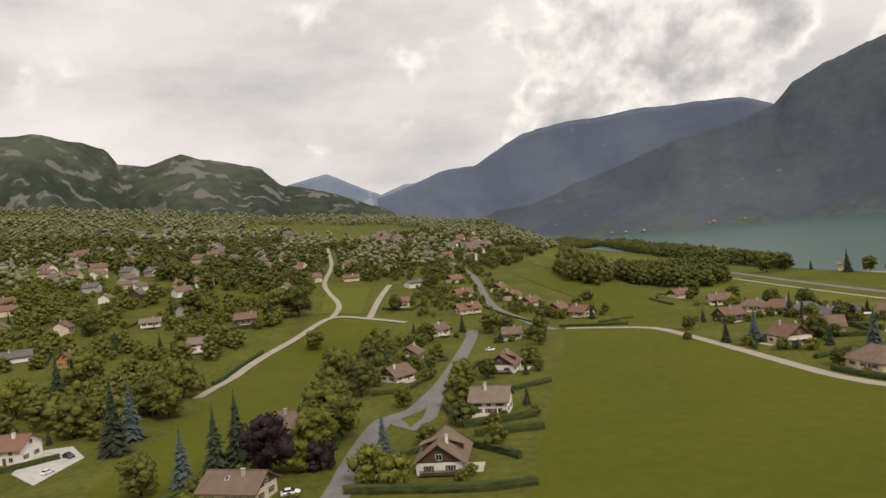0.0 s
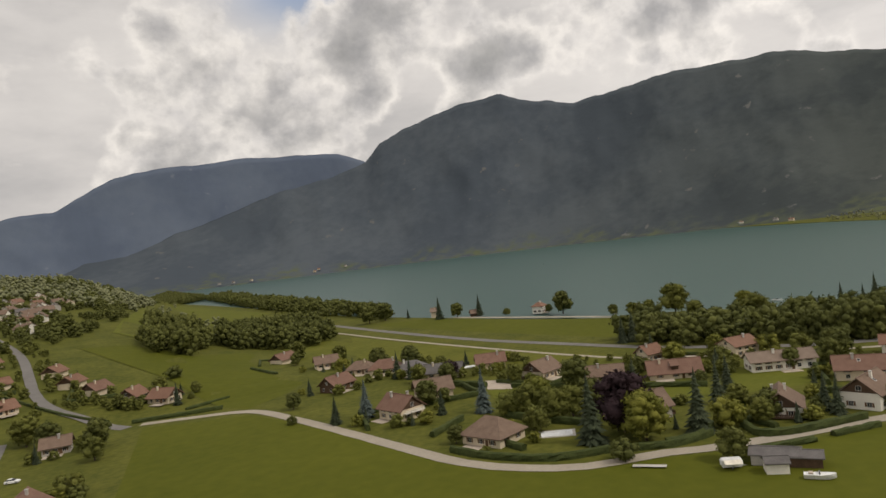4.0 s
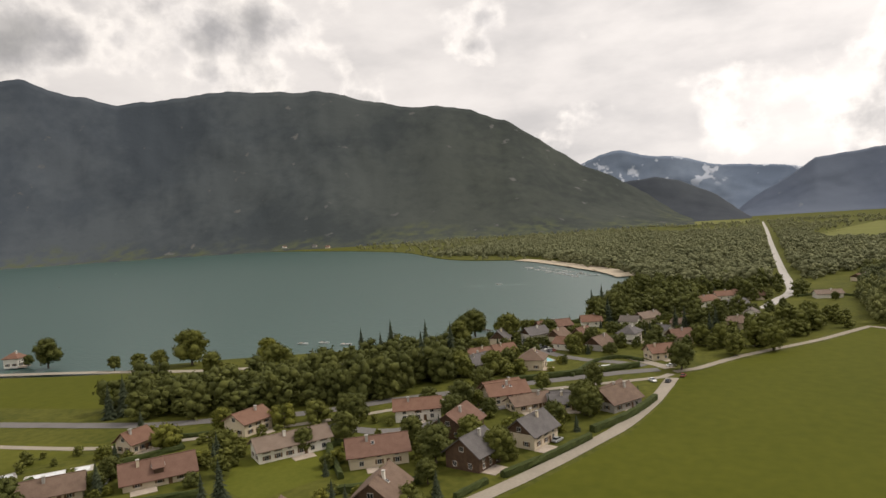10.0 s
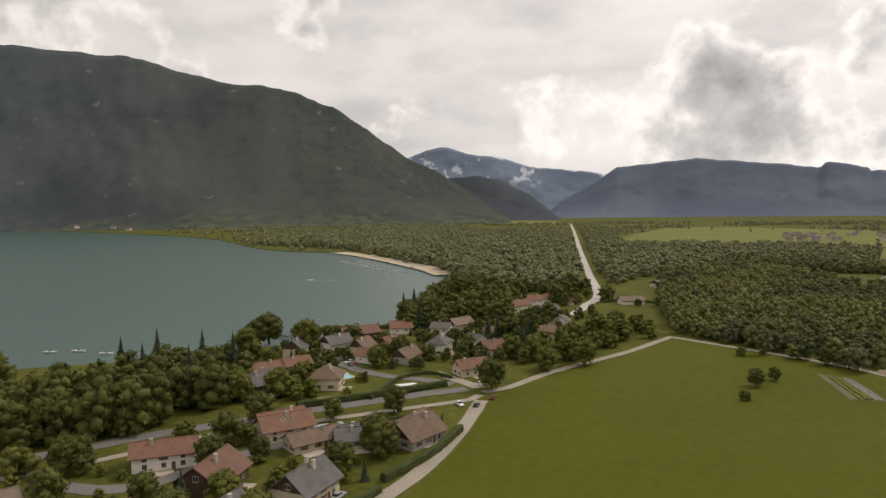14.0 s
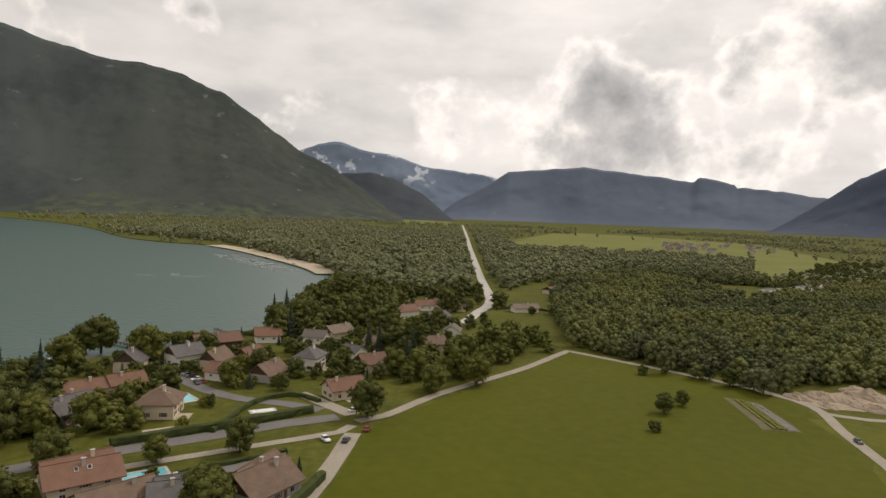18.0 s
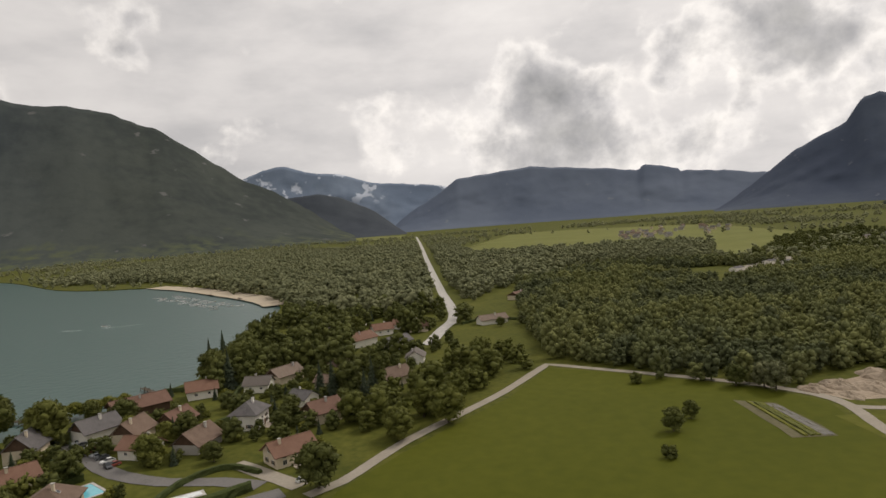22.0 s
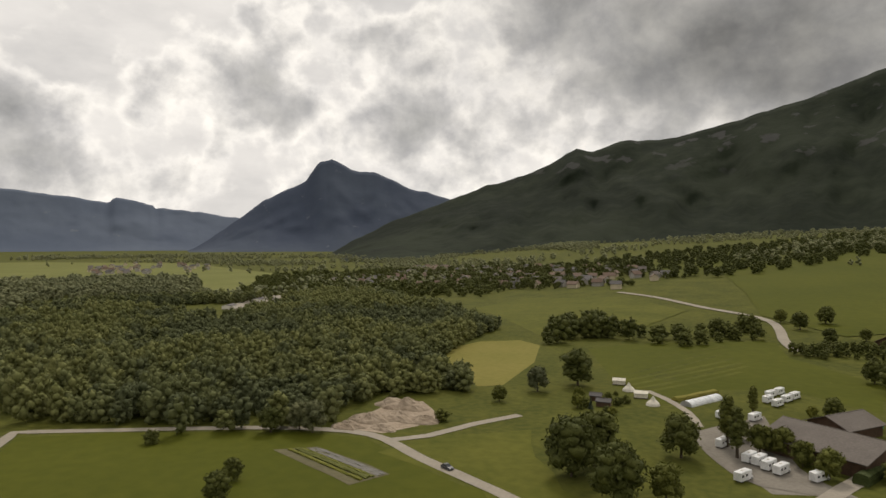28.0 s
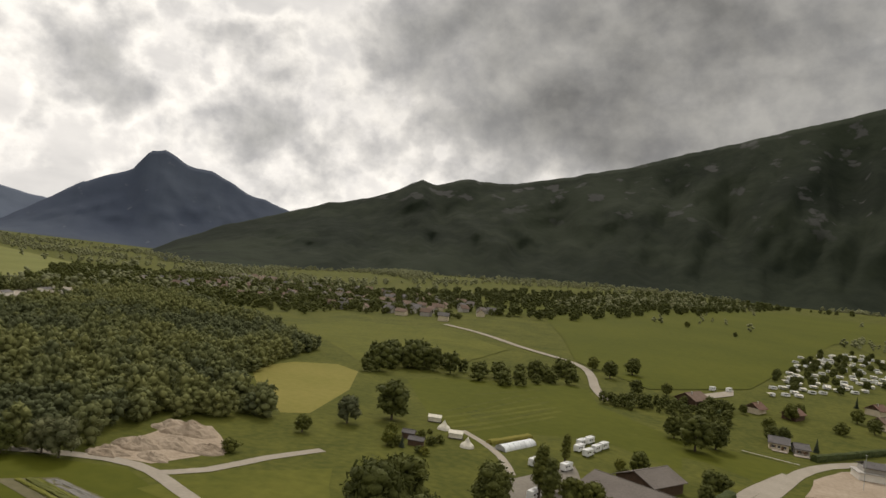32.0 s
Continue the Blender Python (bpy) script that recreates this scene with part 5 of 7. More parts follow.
patch("field", [(533.6, -357.3), (531.8, -427.4), (445.1, -440.4), (375.3, -376.0), (376.4, -310.0), (414.5, -255.1), (477.1, -312.1)], 0.02, M_MEADOW, "meadow between hedgerows", "field", ragged=1)
patch("field", [(344.8, -52.9), (329.0, -51.1), (310.5, -47.4), (281.6, -32.6), (266.3, -43.8), (295.4, -58.7), (310.9, -73.6), (325.3, -92.1), (340.5, -73.7)], 0.02, M_MEADOW, "rough flowering meadow beside the lane", "field", ragged=1)
patch("field", [(1460.6, -156.4), (1960.6, -433.5), (1363.9, -428.0), (1282.6, -549.1), (1517.2, -691.4), (1795.8, -607.2), (2026.1, -386.0)], 0.03, M_PASTURE, "flat green pasture in the valley floor", "field")
patch("field", [(1111.0, -480.9), (981.6, -506.9), (758.5, -347.1), (1002.4, -394.3)], 0.03, M_PASTURE, "flat green pasture in the valley floor", "field")
patch("garden_plot", [(366, -37), (359, -46), (331, -43), (333, -32)], 0.05, M_SOIL, "tilled vegetable plot in the field", "garden plot", ragged=.5)
for i, (t, h_, w_, mt, lb) in enumerate(((.30, .45, .9, M_LEAF[1], "row of leafy vegetables on tilled soil"), (.48, .5, 1.3, M_LEAF[0], "row of leafy vegetables on tilled soil"), (.62, .35, .8, M_LEAF[1], "row of leafy vegetables on tilled soil"),
                                         (.80, .16, 1.5, M_FLEECE, "long bed under a grey fleece sheet"), (.93, .16, 1.2, M_FLEECE, "long bed under a grey fleece sheet"))):
    o = hedge([(365 - 7 * t, -37.5 - 8 * t), (334 - 2 * t, -33 - 9.5 * t)], h_, w_, mt, lb, i)
    o.name = "vegetable_bed"
    tagged(o, category="vegetables", group="vegetable beds")

# ---- roads ----
ribbon("road", [(58.1, 335.2), (74.9, 325.6), (93.8, 311.3), (100.1, 282.2), (104.6, 244.7), (107.8, 215.0), (110.9, 192.0), (118.0, 176.6), (127.5, 165.8), (145.1, 157.7), (151.7, 152.6), (162.3, 147.0), (174.4, 141.1), (189.8, 134.9), (204.7, 127.0), (225.2, 115.6), (246.7, 105.4), (270.5, 95.1), (297.7, 88.0), (327.3, 83.0)], 4.5, 0.06, M_ROAD, "pale gravelled lane curving past the houses")
ribbon("road", [(336.9, 82.5), (342.6, 74.7), (364.4, 58.6), (384.7, 39.3), (401.8, 22.9), (430.5, 0.6), (434.6, -2.6)] + [(431.6, -5.8), (416, -20), (394, -40), (376, -54), (356, -62)] + [(332.2, -55.3), (313.5, -50.6), (299.4, -46.7), (287.2, -41.0)], 3.5, 0.065, M_ROAD, "narrow pale farm lane round the green field")
ribbon("road", [(-27.5, 121.7), (-25.9, 137.7), (-24.6, 165.2), (-21.1, 189.8), (-13.4, 197.7), (-6.1, 223.1), (0.3, 259.7), (7.4, 311.8), (11.8, 348.8)], 6.0, 0.06, M_ASPH, "grey estate road between gardens")
ribbon("road", [(-19.7, 192.4), (-12.6, 178.6), (-8.2, 188.4), (-6.0, 215.0)], 4.0, 0.064, M_ASPH, "grey turning loop of the estate road")
ribbon("road", [(-94.9, 245.3), (-94.4, 259.0), (-90.6, 295.5), (-79.9, 339.3), (-68.2, 388.9), (-44.1, 384.1), (-24.1, 373.0)], 4.0, 0.06, M_ROAD, "pale gravel track beside a green strip")
ribbon("road", [(-68.2, 388.9), (-69.9, 428.2), (-92.0, 506.4), (-105.1, 622.4), (-134.5, 779.3)], 3.5, 0.066, M_ROAD, "pale lane into the village")
ribbon("road", [(-46.0, 386.9), (-45.4, 445.6), (-42.6, 503.2)], 4.0, 0.068, M_ROAD, "pale gravel drive")
ribbon("road", [(7.0, 633.0), (22.0, 535.0), (26.6, 412.8), (41.0, 363.5), (52.8, 334.1)], 5.0, 0.07, M_ASPH, "grey estate road between terracotta roofs")
ribbon("road", [(242.6, 575.4), (237.4, 457.4), (237.1, 357.8), (243.6, 296.3), (249.6, 249.7), (256.5, 230.0), (264.0, 211.0), (272.7, 194.2), (288, 176), (299, 159), (312.3, 139.5), (324.5, 118.5), (334.5, 102), (340.5, 88)], 6.0, 0.05, M_ASPH, "grey main road along the old railway line")
ribbon("path", [(220.3, 518.7), (218.6, 423.1), (220.3, 334.9), (223.5, 275.0), (227.8, 243.1), (238.5, 222.5), (252.5, 202.0), (267.5, 181.5), (281.0, 166.5), (290, 158)], 3.0, 0.055, M_ROAD, "pale cycle path along the meadow", "path")
ribbon("road", [(299.2, 481.6), (310.5, 409.5), (320.3, 351.1), (327.5, 290.3), (336.8, 260.0)], 5.4, 0.05, M_ROAD, "pale lakeside road along the shore")
ribbon("road", [(290, 158), (302, 135), (310, 120.5), (319.5, 102.5), (328.2, 86.5), (333.5, 83.5)], 3.2, 0.08, M_ROAD, "pale cycle path beside the main road")
ribbon("road", [(342.7, 84.2), (354.3, 93.7), (363.9, 102.1)], 5, 0.085, M_ROAD, "pale side road into the lakeside hamlet")
ribbon("road", [(258.3, 183.8), (254.3, 167.0), (259.0, 155.3), (272.5, 146.6), (287.7, 131.0), (298.5, 117.5), (306.5, 104.5), (311.5, 97.5)], 5.0, 0.06, M_ASPH, "grey estate road between gardens")
ribbon("road", [(2633.8, -185.2), (1828.2, -110.1), (1139.5, -42.6), (740.0, -4.9), (591.8, 8.0), (536.6, 23.6), (498.9, 35.7)], 6.6, 0.09, M_CONC, "straight pale main road running down the valley")
ribbon("road", [(350.0, -60.0), (343.2, -70.8), (340.1, -87.8), (334.9, -104.1)], 3.2, 0.07, M_ROAD, "rough farm track past the earth heap")
ribbon("road", [(229.4, -148.9), (221.6, -178.5), (213.7, -207.6), (201.3, -231.9), (183.6, -249.0), (166.9, -261.2)], 5.0, 0.07, M_ROAD, "pale lane bending round a building site")
ribbon("road", [(464.9, -472.9), (422.3, -443.7), (369.3, -393.8), (320.8, -352.3), (299.1, -289.0), (289.1, -266.0)], 5.0, 0.06, M_ROAD, "pale country lane between pastures")
ribbon("road", [(288.8, -120.6), (273.3, -97.3), (263.6, -88.6), (253.6, -90.1)], 5.0, 0.06, M_YARD, "gravel drive of the camp ground")
ribbon("road", [(251.6, -84.1), (247.4, -103.0), (239.9, -128.0), (229.5, -166.9), (218.6, -199.2)], 4.0, 0.066, M_ROAD, "pale lane beside a hedge")
patch("car_park", [(-121.9, 190.9), (-111.8, 193.1), (-101.5, 180.2), (-102.8, 159.8), (-115.3, 170.8)], 0.05, M_CONC, "pale concrete forecourt with parked cars", "forecourt")
patch("yard", [(172.2, 265.5), (178.5, 258.0), (168.6, 244.3), (163.5, 252.4)], 0.06, M_PAVE, "paved turning place between hedges", "yard")
patch("yard", [(327.9, 136.9), (332.8, 127.8), (323.5, 123.0), (316.0, 132.0)], 0.05, M_PAVE, "paved forecourt of a house", "yard")
patch("building_site", [(215.9, -174.2), (210.9, -200.7), (200.4, -224.6), (185.2, -238.3), (172.7, -241.1), (182.1, -195.0)], 0.05, M_DIRT, "bare earth of a building site", "building site", ragged=.8)
patch("yard", [(287.5, -121.6), (276.8, -148.9), (267.3, -118.1), (254.7, -97.5), (246.2, -91.8), (261.1, -82.5), (280.4, -108.0)], 0.04, M_YARD, "gravel yard of the camp ground", "yard", ragged=.6)

# ---- houses seen first: the estate to the north ----
house(-4.0, 148.4, 82, 15, 12, 3.2, 4.6, "brown", "white", balcony=-1, dormer=2, label="brown-roofed white house with a wide timber gable")
house(9.8, 189.5, -15, 12, 10, 4.8, 3.6, "tan", "white", gable="", chimney=2)
house(18.4, 245.6, 71, 13, 12, 3.6, 4.4, "rust", "white", balcony=-1, dormer=True)
house(-17.8, 283.5, 79, 12, 10, 4.0, 3.6, "brown", "cream", balcony=-1)
house(-21.1, 245.9, 49, 11, 10, 2.8, 3.6, "brown", "white")
house(-44.5, 182.3, -20, 11, 9, 4.6, 3.6, "brown", "white", gable="wood", chimney=1)
house(-119.3, 322.3, 10, 15, 9, 4.8, 3.0, "tan", "white", gable="", balcony=1)
house(-114.5, 377.6, 10, 13, 10, 3.6, 3.6, "rust", "wood")
house(-165.0, 369.8, 17, 12, 8, 3.2, 2.4, "tan", "white", gable="")
house(-168.9, 294.9, 90, 10, 8, 4.2, 3.4, "rust", "orange", gable="orange", label="honey-coloured timber chalet among trees")
house(-124.4, 184.2, -3, 15, 11, 4.8, 3.4, "terracotta", "white", gable="", chimney=1)
house(-46.8, 139.0, -16, 15, 10, 3.6, 3.2, "brown", "cream", chimney=1, sky=1)
house(-29.0, 419.0, 1, 11, 9, 4.4, 3.0, "terracotta", "cream", gable="")
house(-6.5, 344.4, 56, 12, 9, 3.6, 3.4, "brown", "white")
house(29.4, 319.7, -11, 10, 8, 3.4, 3.0, "brown", "grey", gable="")
house(11.0, 394.3, 23, 16, 11, 3.0, 3.8, "terracotta", "cream", dormer=True)
house(10.4, 446.6, 20, 13, 10, 3.2, 3.4, "terracotta", "cream", far=True)
house(72.8, 367.7, -53, 13, 10, 3.2, 3.8, "terracotta", "cream")
house(61.8, 379.5, 52, 12, 10, 3.4, 3.8, "terracotta", "cream")
house(49.9, 404.4, 42, 12, 10, 3.4, 3.6, "rust", "cream", far=True)
house(41.6, 427.8, 57, 12, 10, 3.4, 3.6, "terracotta", "cream", far=True)
house(35.9, 460.4, 60, 12, 10, 3.4, 3.6, "terracotta", "cream", far=True)
house(6.4, 508.8, 37, 12, 10, 3.4, 3.4, "terracotta", "cream", far=True)
house(-23.2, 492.8, 31, 16, 10, 4.2, 1.6, "slate", "white", gable="", far=True)
house(-74.7, 528.0, 14, 14, 9, 3.4, 2.6, "rust", "cream", far=True)
house(-125.8, 565.8, 71, 13, 11, 4.6, 3.6, "brown", "wood", far=True)
house(-205.1, 444.2, 83, 10, 9, 4.4, 3.6, "slate", "wood", far=True)
house(-274.2, 413.8, 44, 12, 9, 4.0, 3.4, "rust", "orange", far=True)
house(-195.3, 299.8, 33, 13, 8, 3.0, 2.6, "slate", "white", gable="", far=True)

# ---- houses along the lane ----
house(124.7, 247.6, -81, 14, 11, 4.4, 4.4, "rust", "cream", chimney=2, balcony=2, label="timber-gabled house with a white terrace balcony")
house(147.3, 264.0, -20, 15, 11, 3.4, 4.2, "brown", "cream", chimney=0, sky=1)
house(127.0, 200.5, -75, 15, 13, 3.4, 4.4, "brown", "cream", hip=True, chimney=0, label="low cream house with a large hipped brown roof")
house(131.2, 314.4, 23, 14, 10, 3.6, 3.8, "rust", "wood")
house(144.3, 417.7, 30, 15, 10, 3.6, 3.6, "rust", "cream", far=True)
house(152.5, 376.7, -15, 13, 10, 3.4, 3.6, "brown", "cream")
house(154.7, 340.0, -39, 14, 11, 3.2, 3.4, "brown", "cream", hip=True)
house(161.0, 327.4, -34, 16, 12, 3.4, 3.8, "rust", "cream", hip=True)
house(165.9, 311.5, -36, 14, 11, 3.4, 3.4, "slate", "white", hip=True)
house(169.5, 290.6, -42, 18, 10, 3.2, 3.4, "slate", "cream")
house(191.1, 287.0, -31, 14, 10, 3.4, 3.6, "rust", "cream")
house(188.3, 250.4, 12, 14, 12, 3.6, 4.2, "brown", "cream", balcony=-1, label="brown-roofed house with a broad round-arched gable")
house(194.3, 224.8, -45, 17, 10, 2.8, 3.4, "brown", "cream")
house(209.4, 205.7, -43, 20, 10, 2.8, 4.2, "rust", "cream", sky=2, dormer=True)
house(228.2, 231.8, -7, 9, 8, 4.0, 3.2, "terracotta", "cream", gable="")
house(165.4, 181.5, -19, 14, 11, 4.2, 4.2, "brown", "grey", balcony=1)
house(186.9, 154.4, 30, 14, 12, 3.4, 4.4, "brown", "white", balcony=-1, chimney=2, label="brown-roofed chalet with a dark timber gable")
house(204.8, 140.9, 6, 15, 11, 5.2, 4.4, "brown", "white", balcony=1, sky=1)
house(231.9, 154.7, -58, 18, 11, 4.2, 3.8, "rust", "cream", sky=1)
house(233.9, 129.0, -17, 12, 12, 5.0, 4.6, "slate", "wood")
house(257.8, 141.2, -6, 16, 13, 4.0, 4.6, "rust", "wood")
house(252.4, 118.2, -21, 14, 11, 4.8, 4.4, "slate", "cream", balcony=1, chimney=2)
house(293.2, 101.1, -24, 15, 12, 3.4, 4.2, "brown", "grey", sky=1)
house(270.2, 158.7, -66, 17, 10, 4.6, 2.8, "terracotta", "white", gable="")
house(294.6, 137.8, -50, 15, 10, 4.4, 3.2, "terracotta", "cream", gable="", sky=2)
house(234.1, 182.2, -40, 24, 10, 4.2, 2.8, "tan", "white", gable="", wins=6)
house(249.6, 207.5, -13, 13, 11, 5.0, 3.0, "terracotta", "cream", gable="", balcony=2)
house(286.4, 114.5, -73, 13, 9, 3.0, 2.6, "slate", "cream", gable="")
house(284.5, 126.0, -48, 16, 9, 3.0, 2.4, "brown", "cream", gable="")

# ---- the lakeside hamlet ----
house(342.0, 137.0, 2, 13, 12, 5.4, 4.0, "brown", "cream", hip=True, chimney=1, sky=1, label="cream house with a steep hipped brown roof")
house(335.8, 158.7, -29, 14, 12, 4.6, 3.6, "slate", "wood", balcony=-1, chimney=2)
house(359.4, 165.5, -53, 20, 9, 3.0, 2.6, "terracotta", "cream", gable="", far=True)
house(366.4, 155.9, -50, 12, 9, 3.4, 2.8, "terracotta", "cream", gable="", far=True)
house(391.1, 163.5, 1, 13, 10, 4.6, 4.6, "slate", "cream", far=True)
house(402.8, 148.8, -41, 14, 10, 4.6, 3.8, "slate", "white", far=True)
house(393.9, 135.4, -15, 13, 9, 5.0, 4.0, "brown", "cream", far=True)
house(429.1, 144.4, -55, 22, 12, 4.0, 3.4, "rust", "wood", chimney=1, far=True, label="low lakeside restaurant with a dark timber front")
house(403.5, 125.6, -23, 12, 9, 4.2, 3.6, "rust", "cream", far=True)
house(381.6, 114.9, -23, 14, 10, 3.4, 4.0, "brown", "grey", far=True)
house(397.1, 102.7, -17, 12, 10, 6.4, 3.6, "slate", "white", hip=True, chimney=1, label="tall white house with a pale hipped roof")
house(362.0, 88.0, -59, 14, 10, 4.2, 3.2, "terracotta", "cream", gable="", chimney=1)
house(395.0, 80.6, -58, 12, 10, 4.6, 3.6, "rust", "cream", far=True)
house(514.7, 68.2, -51, 22, 13, 5.0, 3.4, "terracotta", "white", gable="", far=True)
house(455.6, 97.6, -42, 16, 10, 4.0, 3.4, "tan", "cream", far=True)
house(431.0, 56.9, -60, 15, 10, 4.4, 3.6, "brown", "cream", far=True)
house(500.2, 49.8, -50, 16, 10, 4.4, 3.2, "slate", "white", gable="", far=True)
house(544.1, -5.5, -78, 20, 10, 3.6, 2.8, "tan", "white", gable="", far=True)
house(635.4, -44.9, -46, 20, 12, 4.0, 3.2, "rust", "cream", far=True)
house(291.3, 135.5, -56, 16, 11, 4.4, 3.4, "terracotta", "cream", gable="", sky=2, chimney=1)
house(289.4, 99.7, -35, 16, 13, 3.6, 4.6, "brown", "grey", chimney=1)
house(288.9, 114.0, -66, 13, 10, 3.0, 3.0, "slate", "cream", gable="")
house(331.3, 415.0, 23, 9, 9, 6.0, 3.0, "terracotta", "white", hip=True, chimney=1, label="small white lakeside villa with a hipped roof")
house(298.0, 500.8, -36, 8, 7, 6.0, 3.0, "tan", "cream", gable="", far=True)
house(311.6, 465.8, -25, 9, 7, 2.8, 2.6, "brown", "wood", far=True)

# ---- trees of the gardens ----
for x, y, h, kind, hue in ((-41.5, 237.5, 12, "broad", "mid"), (-31.9, 225.1, 10, "broad", "dark"), (-33.2, 174.8, 13, "broad", "mid"), (-36.0, 166.3, 9, "broad", "light"), (-18.6, 161.3, 8, "fir", "blue"),
                           (-62.9, 150.0, 11, "fir", "blue"), (-57.9, 157.8, 13, "fir", "dark"), (-53.4, 160.5, 15, "fir", "dark"), (-43.7, 152.2, 11, "broad", "copper"), (-37.3, 152.4, 6, "broad", "light"),
                           (-93.1, 180.2, 17, "fir", "dark"), (-94.6, 193.4, 15, "fir", "blue"), (-101.2, 223.7, 11, "broad", "dark"), (-101.0, 247.6, 12, "broad", "mid"), (-93.9, 217.7, 9, "broad", "mid"),
                           (-144.9, 263.5, 13, "broad", "mid"), (-146.8, 247.0, 15, "fir", "dark"), (-152.8, 231.7, 11, "broad", "light"), (-118.2, 206.3, 10, "broad", "mid"), (-70.3, 145.1, 9, "broad", "mid")):
    tree(x, y, h, kind, hue)
for x, y, h, kind, hue in ((-88.5, 395.3, 15, "broad", "dark"), (-98.6, 395.6, 13, "broad", "mid"), (-99.9, 373.8, 13, "fir", "dark"), (-151.5, 394.5, 12, "broad", "dark"), (2.4, 219.7, 8, "broad", "light"),
                           (1.1, 179.6, 5, "bush", "dark"), (20.6, 340.7, 9, "broad", "mid"), (-65.3, 321.4, 8, "broad", "mid"), (-33.3, 264.1, 9, "broad", "dark"), (-138.1, 317.1, 8, "fir", "dark"), (-159.1, 316.3, 9, "fir", "dark"),
                           (29.8, 257.1, 5, "bush", "mid"), (38.4, 293.7, 6, "broad", "mid"), (-32.2, 152.9, 5, "bush", "copper"), (-16.3, 204.2, 5, "broad", "mid"), (-19.4, 142.5, 6, "bush", "light"), (-14.2, 138.0, 5, "bush", "light")):
    tree(x, y, h, kind, hue)
for x, y, h, kind, hue in ((116.9, 257.8, 11, "fir", "blue"), (106.5, 259.5, 8, "fir", "dark"), (143.4, 227.0, 12, "fir", "blue"), (152.8, 211.4, 9, "broad", "light"), (140.3, 176.6, 15, "fir", "dark"), (151.9, 176.2, 13, "broad", "copper"),
                           (149.5, 167.3, 10, "broad", "light"), (162.0, 161.0, 14, "fir", "dark"), (195.7, 175.6, 11, "fir", "dark"), (169.6, 158.1, 6, "bush", "light"), (183.4, 155.1, 6, "bush", "dark"), (194.6, 146.9, 9, "fir", "dark"),
                           (156.9, 308.3, 10, "fir", "dark"), (149.3, 143.2, 6, "broad", "dark"), (135.4, 162.0, 4, "bush", "dark"), (105.7, 297.4, 5, "broad", "dark"), (96.9, 274.5, 2.5, "bush", "dark"), (85.4, 411.5, 5, "bush", "dark"),
                           (149.3, 199.9, 8, "broad", "mid"), (154.0, 197.8, 8, "broad", "mid")):
    tree(x, y, h, kind, hue)
for x, y, h, kind, hue in ((180.5, 153.9, 6, "broad", "dark"), (192.4, 142.6, 9, "fir", "dark"), (232.6, 138.7, 9, "broad", "dark"), (205.0, 134.7, 5, "bush", "mid"), (235.7, 123.0, 8, "broad", "mid"), (266.0, 114.7, 7, "broad", "dark"),
                           (278.6, 107.6, 10, "broad", "dark"), (264.1, 177.0, 8, "broad", "dark"), (261.6, 189.8, 6, "bush", "mid"), (256.0, 198.8, 6, "bush", "light"), (186.5, 172.6, 11, "fir", "dark"), (184.5, 227.0, 7, "fir", "dark"),
                           (168.9, 284.4, 6, "broad", "copper"), (158.7, 300.9, 8, "fir", "dark"), (231.1, 222.1, 6, "bush", "light"), (148.9, 211.4, 8, "broad", "mid"), (145.8, 216.3, 6, "bush", "mid"), (143.0, 260.6, 5, "bush", "dark"),
                           (340.3, 79.9, 11, "broad", "dark"), (306.3, 125.9, 6, "broad", "mid")):
    tree(x, y, h, kind, hue)
for x, y, h, kind, hue in ((291.0, 484.5, 15, "fir", "dark"), (313.2, 463.1, 14, "fir", "dark"), (330.5, 390.2, 13, "broad", "dark"), (339.5, 305.7, 15, "broad", "mid"), (288.8, 528.8, 7, "fir", "dark"), (302.1, 476.5, 9, "broad", "dark"),
                           (326.2, 341.1, 6, "broad", "dark"), (327.1, 326.7, 7, "broad", "mid"), (330.4, 316.9, 8, "broad", "mid"), (349.6, 268.3, 10, "broad", "light"), (418.0, 185.0, 12, "broad", "mid"), (274.5, 541.7, 12, "broad", "dark"),
                           (259.0, 539.7, 12, "broad", "dark"), (258.8, 266.6, 13, "fir", "dark"), (254.4, 269.1, 11, "fir", "dark"), (318.7, 436.8, 4, "bush", "mid"), (332.8, 407.0, 5, "broad", "dark")):
    tree(x, y, h, kind, hue)
for x, y, h, kind, hue in ((322.4, 244.9, 12, "broad", "mid"), (365.6, 226.2, 12, "fir", "dark"), (354.2, 205.0, 17, "fir", "dark"), (348.7, 207.8, 13, "fir", "dark"), (325.3, 178.6, 17, "fir", "dark"), (384.5, 182.4, 12, "broad", "mid"),
                           (320.9, 278.7, 9, "broad", "mid"), (262.9, 179.0, 8, "broad", "dark"), (229.6, 201.5, 6, "bush", "mid"), (279.0, 107.0, 9, "broad", "mid"), (265.8, 113.7, 6, "broad", "mid"), (234.6, 178.6, 6, "broad", "dark"),
                           (451.3, 117.9, 16, "fir", "dark"), (469.8, 110.3, 14, "broad", "dark"), (461.3, 125.2, 14, "broad", "dark"), (408.4, 62.2, 17, "poplar", "dark"), (423.6, 78.3, 14, "fir", "dark"), 
                           (366.6, 59.6, 9, "broad", "mid"), (377.2, 44.5, 12, "broad", "mid")):
    tree(x, y, h, kind, hue)
